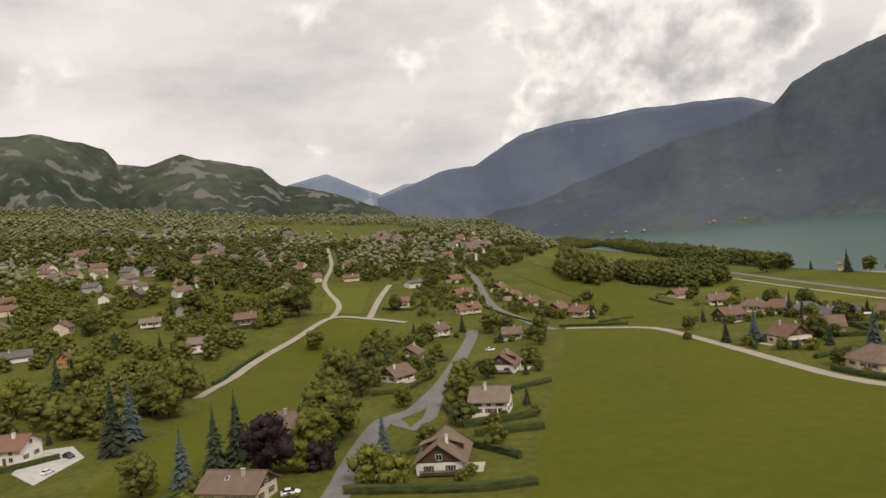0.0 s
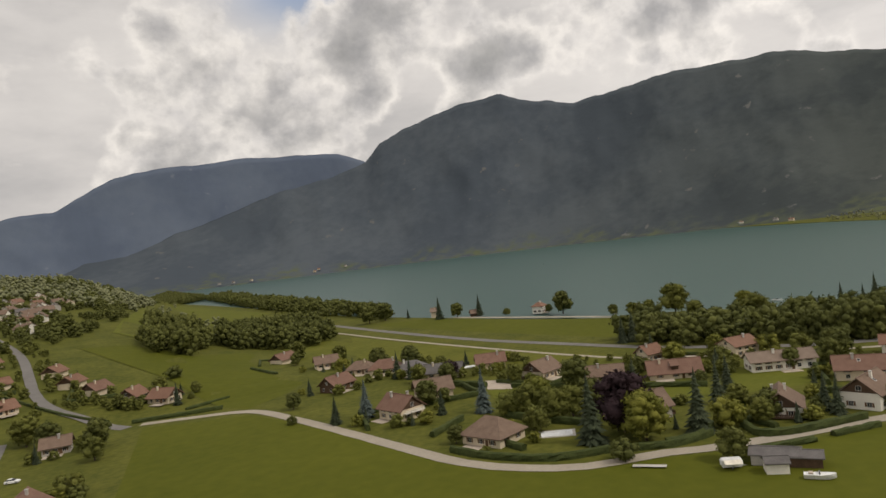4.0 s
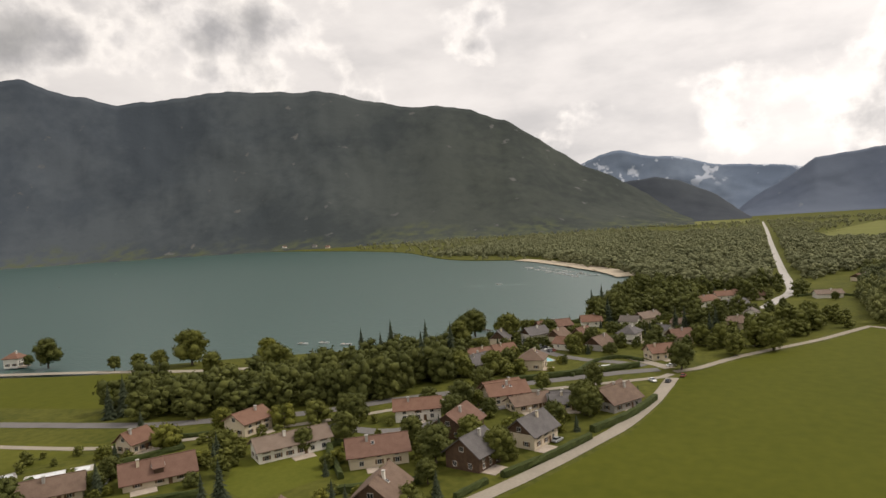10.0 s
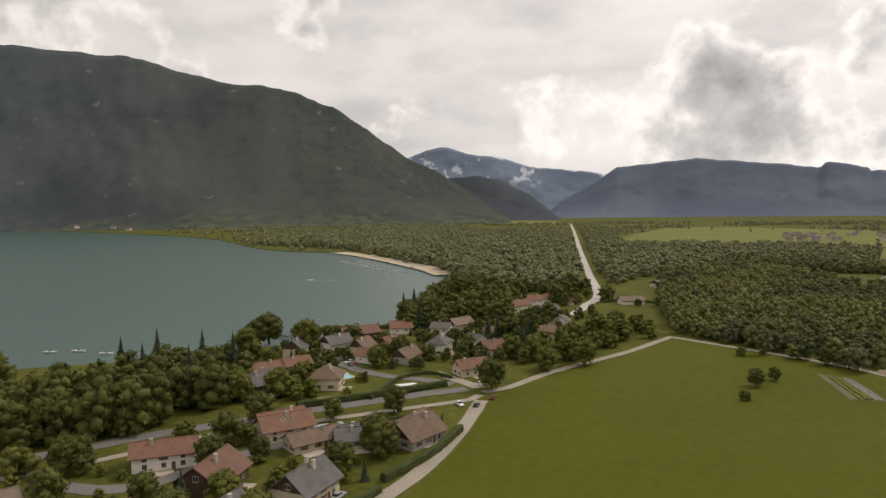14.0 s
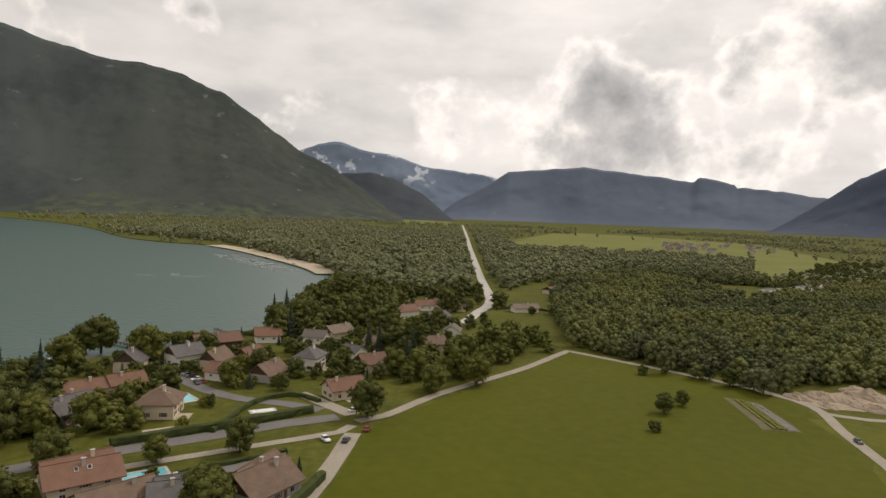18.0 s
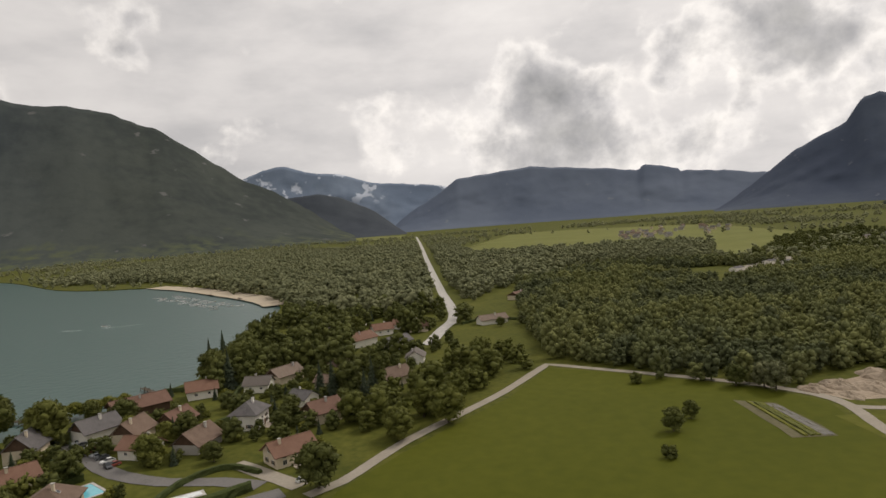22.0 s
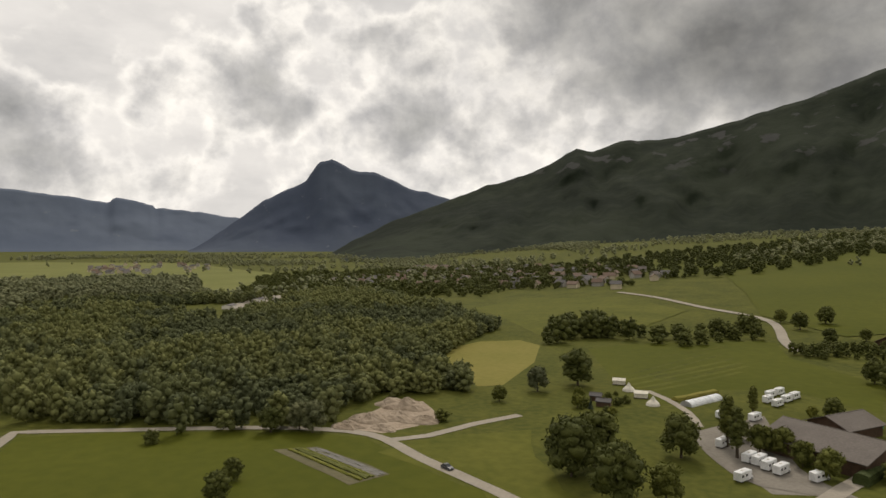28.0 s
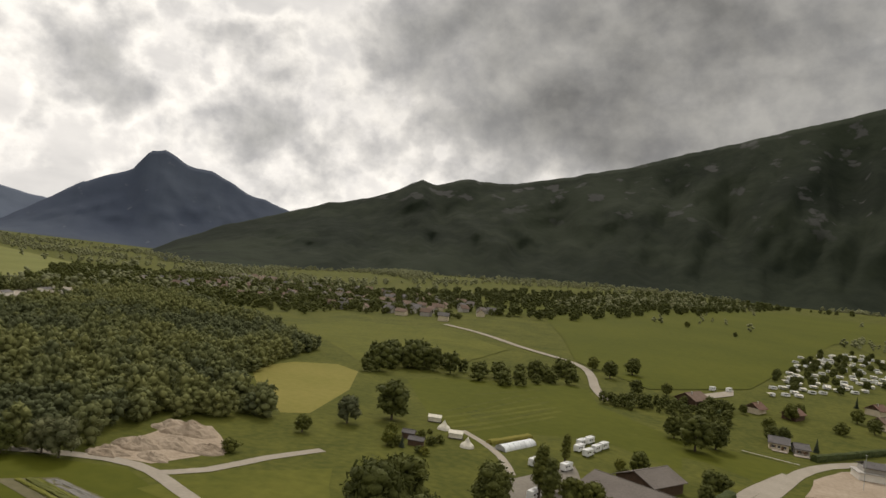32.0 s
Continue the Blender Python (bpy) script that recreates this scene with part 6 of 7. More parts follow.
for x, y, h, kind, hue in ((361.4, 178.7, 15, "fir", "dark"), (399.7, 161.8, 13, "broad", "mid"), (360.5, 190.4, 16, "fir", "dark"), (313.2, 108.9, 8, "broad", "dark"), (364.2, 142.4, 8, "broad", "dark"), (372.1, 125.4, 8, "broad", "mid"),
                           (414.7, 63.4, 19, "poplar", "dark"), (427.9, 82.7, 13, "fir", "dark"), (423.8, 72.3, 12, "broad", "dark"), (370.5, 59.5, 9, "broad", "mid"),
                           (385.7, 50.6, 10, "broad", "mid"), (399.0, 38.7, 10, "broad", "mid"), (347.8, -9.4, 7, "broad", "dark"), (355.8, -18.6, 5.5, "broad", "dark"), (331.3, 0.0, 3.4, "bush", "dark"), (447.0, 20.4, 12, "broad", "mid"),
                           (326.6, 163.3, 9, "broad", "mid"), (327.2, 149.9, 9, "broad", "mid")):
    tree(x, y, h, kind, hue)
for x, y, h, kind, hue in ((298.2, -66.8, 15, "broad", "dark"), (296.6, -74.8, 15, "broad", "dark"), (283.8, -58.3, 14, "broad", "dark"), (283.4, -94.7, 12, "broad", "dark"), (340.2, -152.1, 15, "broad", "dark"), (347.0, -135.2, 10, "broad", "grey"),
                           (277.1, -110.6, 16, "poplar", "mid"), (279.6, -146.6, 11, "poplar", "mid"), (272.7, -102.9, 15, "poplar", "dark"), (269.4, -110.8, 8, "broad", "mid"), (264.6, -111.7, 8, "broad", "mid"), (259.0, -105.7, 7, "broad", "mid"),
                           (252.7, -99.9, 8, "broad", "mid"), (247.4, -205.2, 15, "broad", "dark"), (241.0, -215.7, 12, "broad", "dark"), (255.7, -219.4, 10, "broad", "dark"), (370.3, -53.7, 10, "broad", "grey"), (375.2, -53.1, 9, "broad", "grey"),
                           (379.5, -46.5, 8, "broad", "dark"), (395.4, -21.1, 4, "bush", "dark")):
    tree(x, y, h, kind, hue)
for x, y, h, kind, hue in ((349.5, -114.8, 6, "broad", "mid"), (349.5, -84.7, 4, "bush", "mid"), (299.8, -329.5, 11, "broad", "dark"), (291.2, -352.4, 12, "broad", "dark"), (313.3, -348.7, 9, "broad", "mid"), (280.6, -293.5, 9, "broad", "dark"),
                           (288.3, -704.5, 8, "broad", "mid"), (241.1, -673.2, 6, "broad", "dark"), (289.0, -890.1, 9, "broad", "dark"), (350.4, -770.4, 8, "broad", "dark"), (193.0, -292.2, 6, "bush", "mid"), (178.3, -307.0, 8, "broad", "dark"),
                           (267.7, -309.2, 7, "broad", "mid"), (212.2, -302.7, 9, "broad", "mid"), (222.3, -268.1, 7, "broad", "mid"), (237.3, -160.2, 5, "bush", "dark"), (240.1, -158.6, 6, "bush", "dark"), (276.5, -65.5, 9, "broad", "mid")):
    tree(x, y, h, kind, hue)

# ---- woods and groves ----
NOISE_AT = lambda x, y, f, k: noise.noise(Vector((x * f, y * f, k)))
wood("woodland", [(441.4, -7.4), (419.3, -24.4), (400.2, -39.2), (384.6, -59.2), (370.2, -70.8), (401.4, -25.9), (384.3, -43.3), (376.2, -63.4), (381.4, -82.7), (379.3, -99.4), (365.5, -121.5), (414.2, -161.0), (437.1, -218.1), (448.0, -267.7), (648.1, -383.5), (704.8, -337.2), (598.3, -180.7), (748.4, -171.5), (699.5, -303.3), (763.2, -234.1), (789.6, -161.3), (714.4, -64.3), (534.5, -20.2)], 5.4, 10.5, M_WOODS, "dense mixed broad-leaved woodland in the valley floor", 3, cheap=False)
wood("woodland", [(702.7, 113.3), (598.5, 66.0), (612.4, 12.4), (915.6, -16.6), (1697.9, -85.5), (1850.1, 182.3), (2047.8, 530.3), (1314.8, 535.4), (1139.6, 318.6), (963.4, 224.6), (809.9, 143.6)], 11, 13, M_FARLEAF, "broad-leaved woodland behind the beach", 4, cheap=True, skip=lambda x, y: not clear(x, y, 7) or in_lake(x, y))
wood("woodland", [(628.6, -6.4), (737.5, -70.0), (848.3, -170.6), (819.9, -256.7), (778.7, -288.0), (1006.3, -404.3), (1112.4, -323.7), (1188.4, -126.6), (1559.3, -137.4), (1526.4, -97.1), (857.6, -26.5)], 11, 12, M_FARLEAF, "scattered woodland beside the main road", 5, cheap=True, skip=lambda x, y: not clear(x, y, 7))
wood("grove", [(260.6, 276.7), (261.4, 251.8), (267.8, 220.1), (278.1, 192.6), (296.9, 173.5), (319.0, 163.0), (365.9, 173.4), (376.6, 197.6), (351.1, 213.8), (314.3, 234.9), (296.3, 263.8), (285.7, 285.8)], 7.5, 11, M_LEAF[2], "dark grove of trees between road and lake", 6)
wood("grove", [(86.0, 537.5), (96.2, 480.2), (109.9, 469.6), (131.4, 532.7), (149.6, 648.0), (103.0, 600.6)], 8, 15, M_LEAF[2], "round dark grove in the meadow", 7)
wood("grove", [(134.4, 522.1), (151.6, 496.8), (184.4, 469.2), (204.9, 486.8), (243.4, 601.9), (207.6, 631.1), (178.6, 690.2)], 8, 13, M_LEAF[2], "dark grove beside the railway line", 8)
wood("grove", [(97.3, 1196.3), (599.5, 3219.3), (302.0, 990.0), (276.9, 654.4), (280.0, 544.6), (307.8, 596.4), (328.2, 824.2), (458.1, 1733.4), (178.8, 1443.4), (50.5, 1322.2)], 9, 12, M_LEAF[2], "belt of dark trees along the lake shore", 9)
wood("grove", [(250.9, 258.7), (260.2, 229.2), (277.2, 202.7), (291.4, 174.5), (314.8, 184.6), (314.4, 223.6), (292.7, 252.3), (267.7, 271.5)], 8, 12, M_LEAF[2], "belt of dark trees beside the road", 10)
wood("grove", [(397.4, -221.2), (383.7, -256.4), (357.5, -260.1), (367.4, -285.1), (409.2, -301.9), (413.0, -251.0)], 9, 12, M_LEAF[2], "dark hedgerow trees between two pastures", 11)
wood("grove", [(347.9, -246.5), (327.7, -263.1), (307.2, -295.2), (319.8, -326.6), (341.0, -297.2), (356.8, -269.7)], 9, 10, M_LEAF[2], "dark hedgerow trees between two pastures", 12)
wood("grove", [(291.0, -256.3), (261.8, -255.1), (237.4, -257.7), (238.8, -309.1), (265.7, -291.0), (293.7, -269.3)], 6, 6, M_LEAF[2], "belt of bushes behind the camp ground", 13)
wood("grove", [(445.1, 128.2), (488.1, 122.4), (594.3, 123.2), (680.1, 115.4), (676.4, 62.3), (622.6, 7.2), (558.0, 2.3), (519.6, 40.6), (454.7, 56.7), (438.6, 86.6)], 8, 11, M_LEAF[2], "tall dark trees along the lake shore and between houses", 34, skip=lambda x, y: NOISE_AT(x, y, .03, 6) > .02 or not clear(x, y, 3) or in_lake(x, y))
wood("grove", [(398.8, 84.8), (376.8, 68.7), (381.7, 52.9), (404.3, 29.2), (437.5, 2.2), (462.0, 2.9), (445.5, 32.1), (410.4, 59.2)], 8, 10, M_LEAF[0], "trees along the lane to the main road", 14)
wood("grove", [(314.7, 164.7), (322.5, 161.2), (323.4, 142.8), (337.2, 133.6), (357.7, 146.8), (354.0, 158.3), (339.9, 170.1), (334.8, 176.0)], 6, 6, M_LEAF[0], "garden trees and shrubs", 15)

# ---- the villages among the trees ----
far_village([(-427.3, 645.1), (-441.3, 765.9), (-401.3, 894.4), (-316.7, 983.3), (-176.4, 939.2), (-141.0, 779.2), (-236.6, 728.8), (-320.2, 648.4)], 70, 1, "far houses of the old village on the slope")
cottages([(-320.7, 481.0), (-373.3, 609.3), (-330.2, 669.0), (-236.6, 728.8), (-141.8, 747.0), (-107.4, 583.8), (-135.5, 518.5), (-165.3, 476.5), (-192.2, 463.6), (-261.7, 484.4)], 45, 1)
cottages([(-95.4, 602.6), (-95.2, 781.1), (-63.1, 898.6), (50.6, 1043.1), (85.8, 875.6), (54.2, 684.4), (1.4, 612.4), (-42.1, 562.8)], 26, 2)
cottages([(-105.0, 825.7), (-94.3, 1018.2), (-25.9, 962.1), (26.0, 926.0), (63.9, 812.9), (47.5, 654.2), (19.3, 617.4), (-35.6, 646.0), (-82.9, 700.0)], 40, 6, gap=15)
cottages([(-391.8, 590.4), (-347.7, 648.7), (-257.3, 754.5), (-130.5, 718.1), (-100.9, 520.1), (-108.5, 395.2), (-164.9, 394.7), (-173.0, 342.4), (-214.8, 318.0)], 22, 7, gap=20)
far_village([(841.6, -486.4), (1051.2, -897.3), (764.0, -765.1), (568.2, -725.3), (467.8, -625.5), (469.3, -494.6), (565.5, -508.8), (708.8, -477.6)], 150, 3, "distant village of small pale houses with red and brown roofs")
far_village([(1480.9, -462.9), (1734.7, -681.3), (1577.8, -717.8), (1382.9, -717.9), (1191.3, -493.3), (1257.9, -368.8)], 38, 8, "scattered pale houses far down the valley", 20)
cottages([(541.1, 103.6), (484.0, 68.6), (504.2, 35.8), (580.4, 20.3), (598.5, 66.0)], 8, 4, True)
cottages([(418.7, 160.0), (445.4, 125.9), (463.7, 87.8), (519.6, 40.6), (458.0, 33.0), (409.0, 72.3), (374.3, 98.5), (365.8, 122.1), (370.9, 141.0)], 7, 9, True, gap=20)
cottages([(855.1, -20.1), (1056.3, -101.1), (1251.3, -234.5), (889.4, -107.3), (701.2, -18.5)], 10, 10, gap=25)

wood("woodland", [(-371.1, 558.6), (-328.9, 593.7), (-209.7, 507.5), (-161.6, 465.5), (-123.4, 469.2), (-96.6, 520.4), (-121.5, 718.6), (-171.5, 833.8), (-325.8, 799.0), (-470.2, 711.1)], 10, 11, M_LEAF[2], "trees between the houses of the old village", 16, cheap=True, skip=lambda x, y: NOISE_AT(x, y, .02, 4) > .38 or not clear(x, y, 3))
wood("woodland", [(-83.3, 520.1), (-39.2, 516.1), (-4.2, 540.6), (55.4, 586.0), (108.0, 734.1), (162.6, 1230.6), (-69.6, 1001.8), (-128.0, 779.9)], 11, 8, M_LEAF[2], "trees between the houses of the village", 17, cheap=True, skip=lambda x, y: NOISE_AT(x, y, .02, 8) > .25 or not clear(x, y, 3))
wood("woodland", [(-191.7, 282.6), (-169.0, 293.1), (-143.9, 303.2), (-110.9, 304.0), (-95.1, 354.5), (-81.4, 411.3), (-100.9, 520.1), (-154.1, 466.4), (-269.8, 508.0), (-335.7, 504.1)], 8, 6.5, M_LEAF[0], "garden trees and shrubs between houses", 18, skip=lambda x, y: NOISE_AT(x, y, .03, 2) > .14 or not clear(x, y, 3.5))
wood("woodland", [(-45.7, 340.7), (-23.0, 349.5), (-10.9, 322.4), (-5.3, 274.6), (-20.1, 220.5), (-33.0, 234.0)], 6.5, 5, M_LEAF[0], "garden trees and shrubs between houses", 28, skip=lambda x, y: NOISE_AT(x, y, .04, 2) > .05 or not clear(x, y, 2.5))
wood("woodland", [(-18.2, 389.1), (73.1, 355.1), (55.3, 395.5), (41.0, 449.7), (34.4, 568.6), (-4.0, 574.8), (-28.2, 464.7)], 6.5, 4.5, M_LEAF[0], "garden shrubs between terracotta roofs", 29, skip=lambda x, y: NOISE_AT(x, y, .05, 2) > .1 or not clear(x, y, 1.5))
wood("woodland", [(146.8, 320.1), (177.6, 270.4), (223.9, 195.8), (244.4, 177.1), (257.3, 142.0), (276.7, 110.7), (300.6, 109.4), (270.0, 167.4), (226.3, 238.4), (198.6, 301.5), (168.1, 370.9)], 6.5, 4, M_LEAF[0], "garden shrubs between the houses along the lane", 30, skip=lambda x, y: NOISE_AT(x, y, .06, 2) > -.05 or not clear(x, y, 1.5))
wood("woodland", [(344.3, 181.3), (380.7, 191.0), (409.3, 157.0), (433.9, 123.8), (450.0, 92.2), (518.5, 47.0), (525.5, 8.0), (433.7, 33.8), (391.6, 72.4), (350.1, 89.2), (366.5, 111.8), (347.9, 124.5), (363.0, 158.8)], 6.5, 6, M_LEAF[2], "garden trees of the lakeside hamlet", 31, skip=lambda x, y: NOISE_AT(x, y, .05, 2) > -.08 or not clear(x, y, 1.5) or in_lake(x, y))
wood("grove", [(-141.7, 220.0), (-107.9, 192.0), (-99.5, 194.8), (-101.1, 235.1), (-95.7, 259.5), (-118.0, 295.3), (-133.9, 286.3), (-149.6, 270.3), (-161.1, 255.3)], 8, 9, M_LEAF[0], "garden trees beside the green strip", 19)
wood("woodland", [(757.3, -294.3), (648.1, -383.5), (587.3, -433.2), (537.0, -502.6), (472.2, -523.2), (550.5, -663.3), (809.9, -821.4), (1006.3, -769.6), (1025.7, -526.4)], 12, 10, M_LEAF[2], "trees round the houses of the far village", 20, cheap=True, skip=lambda x, y: NOISE_AT(x, y, .015, 3) > .34 or not clear(x, y, 1.5))
wood("woodland", [(658.5, -766.4), (471.1, -566.6), (397.5, -609.8), (339.7, -787.0), (163.7, -1297.7), (14.9, -1333.6), (17.0, -1333.4), (360.0, -1343.1), (569.6, -932.8)], 16, 10, M_LEAF[2], "edge of the forest at the foot of the mountain", 21, cheap=True)


patch("field", [(1156.6, -224.8), (1220.1, -366.1), (1178.0, -482.5), (1037.9, -556.0), (826.6, -396.6), (797.3, -302.6), (859.4, -297.2), (890.4, -226.5), (951.6, -159.7)], 0.03, M_PASTURE, "flat green pasture in the valley floor", "field")
patch("field", [(1383.3, -132.2), (2112.9, -476.2), (2014.8, -614.2), (1649.2, -779.4), (1081.3, -594.7), (778.2, -369.7), (803.1, -338.5), (998.4, -384.3), (1148.4, -329.7), (1149.3, -171.0)], 0.03, M_PASTURE, "flat green pasture in the valley floor", "field")
patch("field", [(4726.8, 1740.1), (4862.6, 769.3), (3155.3, -190.4), (2554.2, -137.7), (3215.2, 529.7), (3153.3, 1174.5)], 0.03, M_PASTURE, "pale hayfield beyond the woods", "field")
patch("field", [(547.6, -703.4), (561.0, -908.2), (480.3, -930.5), (421.3, -654.4), (459.4, -582.8)], 0.03, M_FIELD, "small pasture below the forest edge", "field")


def in_field(x, y):
    return any(inside(x, y, q) for q in FIELDS)


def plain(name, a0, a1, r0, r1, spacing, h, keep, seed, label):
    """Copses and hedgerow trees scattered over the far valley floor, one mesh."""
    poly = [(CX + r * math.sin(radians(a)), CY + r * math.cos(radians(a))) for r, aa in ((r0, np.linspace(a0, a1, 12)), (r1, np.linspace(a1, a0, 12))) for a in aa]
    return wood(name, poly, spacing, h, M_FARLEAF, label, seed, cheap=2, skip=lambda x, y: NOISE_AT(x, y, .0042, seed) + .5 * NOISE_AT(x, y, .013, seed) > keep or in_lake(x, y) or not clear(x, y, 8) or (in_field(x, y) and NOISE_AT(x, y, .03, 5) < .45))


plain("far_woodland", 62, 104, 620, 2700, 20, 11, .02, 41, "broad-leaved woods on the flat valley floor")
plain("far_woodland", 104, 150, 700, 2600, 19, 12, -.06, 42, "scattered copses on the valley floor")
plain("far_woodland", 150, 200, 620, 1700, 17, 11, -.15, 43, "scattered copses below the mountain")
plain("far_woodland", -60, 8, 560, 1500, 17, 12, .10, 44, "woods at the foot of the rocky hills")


# ---- the farm and camp ground ----
bx, by, brot, blen = 254.3, -117.8, 158, 25.1
house(bx, by, brot, blen / .9 / size_at(bx, by), 27, 5.0, 4.6, "weathered", "wood", "wood", 0, 1.0, 0, far=True, name="barn", group="farm buildings", label="long low farm barn with a wide weathered brown roof")
bx, by, brot, blen = 255.3, -142.5, -116, 15.1
house(bx, by, brot, 20, 16, 4.4, 3.4, "weathered", "wood", "wood", 0, 1.0, 0, far=True, name="barn", group="farm buildings", label="smaller barn with an open side behind the long barn")
o = link("tarpaulin", *slab([(-2.5, -1.6, 1.3), (2.5, -1.6, 1.4), (2.3, 1.6, 2.0), (-2.3, 1.6, 1.9)], 1.3), M_TEAL)
o.matrix_world = pose(249.9, -152.4, 0, 0, 0, 20)
tagged(o, "teal tarpaulin over stacked goods beside the barn", "tarpaulin")
house(244.8, -115.1, -125, 6, 5, 2.6, 1.2, "slate", "white", "", 0, .4, 0, far=True, name="shed", group="farm buildings", label="small pale shed at the corner of the barn")
for x, y, r in ((278.0, -110.4, -100), (269.6, -102.2, -102), (267.2, -101.5, -103), (264.7, -99.4, -103), (261.8, -97.9, -105),
                (267.4, -87.9, -107), (254.2, -97.9, -114), (280.9, -176.0, -103), (279.6, -182.3, -103), (279.9, -167.8, -103),
                (275.3, -172.4, -104), (276.3, -164.1, -104), (277.7, -141.8, -106), (286.2, -139.0, -102), (274.1, -178.4, -104)):
    camper(x, y, r)
tent(329.3, -163.5, 20, False)
tent(322.2, -155.4, 0, True)
tent(315.0, -148.5, 20, False)
tent(307.9, -140.7, 0, True)
house(319.9, -130.2, 15, 6, 4, 2.2, 1.0, "slate", "wood", "", 0, .3, 0, far=True, name="shed", group="farm buildings", label="small wooden hut with a grey roof by the tents")
house(325.4, -136.1, 15, 5, 4, 2.2, 1.0, "slate", "wood", "", 0, .3, 0, far=True, name="shed", group="farm buildings", label="small wooden hut with a grey roof by the tents")
tx, ty, tr, tl = 296.9, -154.4, -106, 17.3
tunnel(tx, ty, tr, tl / size_at(tx, ty))
tx, ty, tr, tl = 301.0, -160.9, -109, 21.5
o = hedge([(tx - tl / 2 * math.cos(radians(tr)), ty - tl / 2 * math.sin(radians(tr))), (tx + tl / 2 * math.cos(radians(tr)), ty + tl / 2 * math.sin(radians(tr)))], 1.2, 2.2, M_DRY, "long low row of straw bales in the field")
o.name = "straw_bale"
tagged(o, category="straw bale", group="farm stores")
ribbon("path", [(317.3, -159.4), (307.0, -150.9), (296.5, -139.1), (288.4, -124.4)], 2.6, 0.07, M_ROAD, "trodden pale track past the tents", "path")
for k in range(4):
    ribbon("mowing_line", ([(325.6, -164.1), (316.7, -194.0), (304.0, -230.0)], [(321.8, -160.2), (312.2, -187.4), (300.3, -224.6)], [(330.4, -170.1), (320.7, -199.1), (309.4, -232.3)], [(316.6, -157.7), (308.5, -182.6), (299.5, -212.2)])[k], 2.2, 0.06, M_MEADOW, "paler swath left by mowing", "swath", curved=True)

# ---- earth heaps by the lane ----
patch("earth_yard", [(367.8, -60.3), (371.2, -71.9), (375.3, -90.4), (369.6, -98.7), (353.6, -88.1), (351.0, -76.9), (354.7, -65.2)], 0.05, M_DIRT, "bare excavated ground beside the lane", "bare ground", ragged=.8)
heap(366.6, -63.2, 9, 6, 3.0, 20, 1)
heap(367.0, -72.2, 10, 7, 4.2, 10, 2)
heap(361.7, -79.4, 14, 9, 3.6, 0, 3)
heap(369.0, -90.0, 16, 9, 5.0, 10, 4)
heap(353.3, -80.8, 10, 6, 3.0, 30, 5)
heap(357.6, -68.2, 9, 4, 2.2, 0, 6)

# ---- the caravan site and the houses beside it ----
SITE = [(227.4, -344.5), (211.7, -448.1), (187.4, -592.6), (144.8, -658.4), (122.9, -637.9), (138.4, -474.9), (194.2, -382.6)]
rnd = random.Random(21)
spots = []
for k in range(2500):
    x, y = rnd.uniform(min(q[0] for q in SITE), max(q[0] for q in SITE)), rnd.uniform(min(q[1] for q in SITE), max(q[1] for q in SITE))
    if inside(x, y, SITE) and all((x - a) ** 2 + (y - c) ** 2 > 36 for a, c in spots) and len(spots) < 150:
        spots.append((x, y))
        if len(spots) % 3:
            caravan(x, y, rnd.choice((20, 110, 200)) + rnd.uniform(-12, 12))
        else:
            tree(x, y, rnd.uniform(4.5, 7.5), "broad", "dark", group="trees of the caravan site")
sx, sy, sr, sl = 219.6, -241.5, -180, 8.5
house(sx, sy, sr, sl * 1.1, 10, 3.4, 2.6, "slate", "cream", "", 0, .7, 3, label="low house with a grey roof at the lane")
sx, sy, sr, sl = 212.3, -240.3, -169, 5.6
house(sx, sy, sr, sl * 1.2, 9, 3.0, 2.2, "slate", "grey", "", 0, .6, 2, label="grey-roofed annexe beside a low house")
house(210.8, -307.7, -117, 13, 9, 3.8, 3.0, "rust", "wood", far=True)
house(226.8, -307.5, -114, 12, 9, 3.4, 3.2, "rust", "cream", far=True)
house(254.9, -298.9, -111, 22, 14, 4.0, 4.0, "brown", "wood", far=True, name="barn", group="farm buildings", label="dark-roofed old barn beyond a belt of trees")
house(169.3, -361.0, -123, 14, 10, 4.0, 3.4, "rust", "cream", far=True)
house(172.4, -324.5, -127, 13, 10, 4.0, 3.4, "brown", "cream", far=True)
# shell of a new building
sh = empty("building_shell", 191.7, -221.0, 10)
link("wall", *boxes((-7, -5, -.2, 7, 5, 3.0)), WALLS["white"], sh)
link("floor_slab", *boxes((-7.6, -5.6, 3.0, 7.6, 5.6, 3.3)), M_CONC, sh)
link("upper_wall", *boxes((-6, -4, 3.3, 5, 4, 5.4)), WALLS["grey"], sh)
link("roof", *slab([(-7, -5, 5.5), (6, -5, 5.5), (4, 0, 7.4), (-5, 0, 7.4)], .2), ROOFS["slate"], sh)
link("roof", *slab([(6, 5, 5.5), (-7, 5, 5.5), (-5, 0, 7.4), (4, 0, 7.4)], .2), ROOFS["slate"], sh)
for k in range(4):
    link("window_opening", *boxes((-5.4 + k * 3.2, -5.06, .9, -4.0 + k * 3.2, -4.9, 2.2)), M_GLASS, sh)
tagged(sh, "unfinished pale building shell on bare earth", "building")
mast = empty("site_mast", 197.3, -201.2, 0)
link("pole", *boxes((-.12, -.12, -.2, .12, .12, 13.5)), M_STEEL, mast)
link("lamp_head", *boxes((-.2, -.9, 13.3, .2, .3, 13.6)), M_STEEL, mast)
tagged(mast, "tall thin steel mast on the building site", "mast")
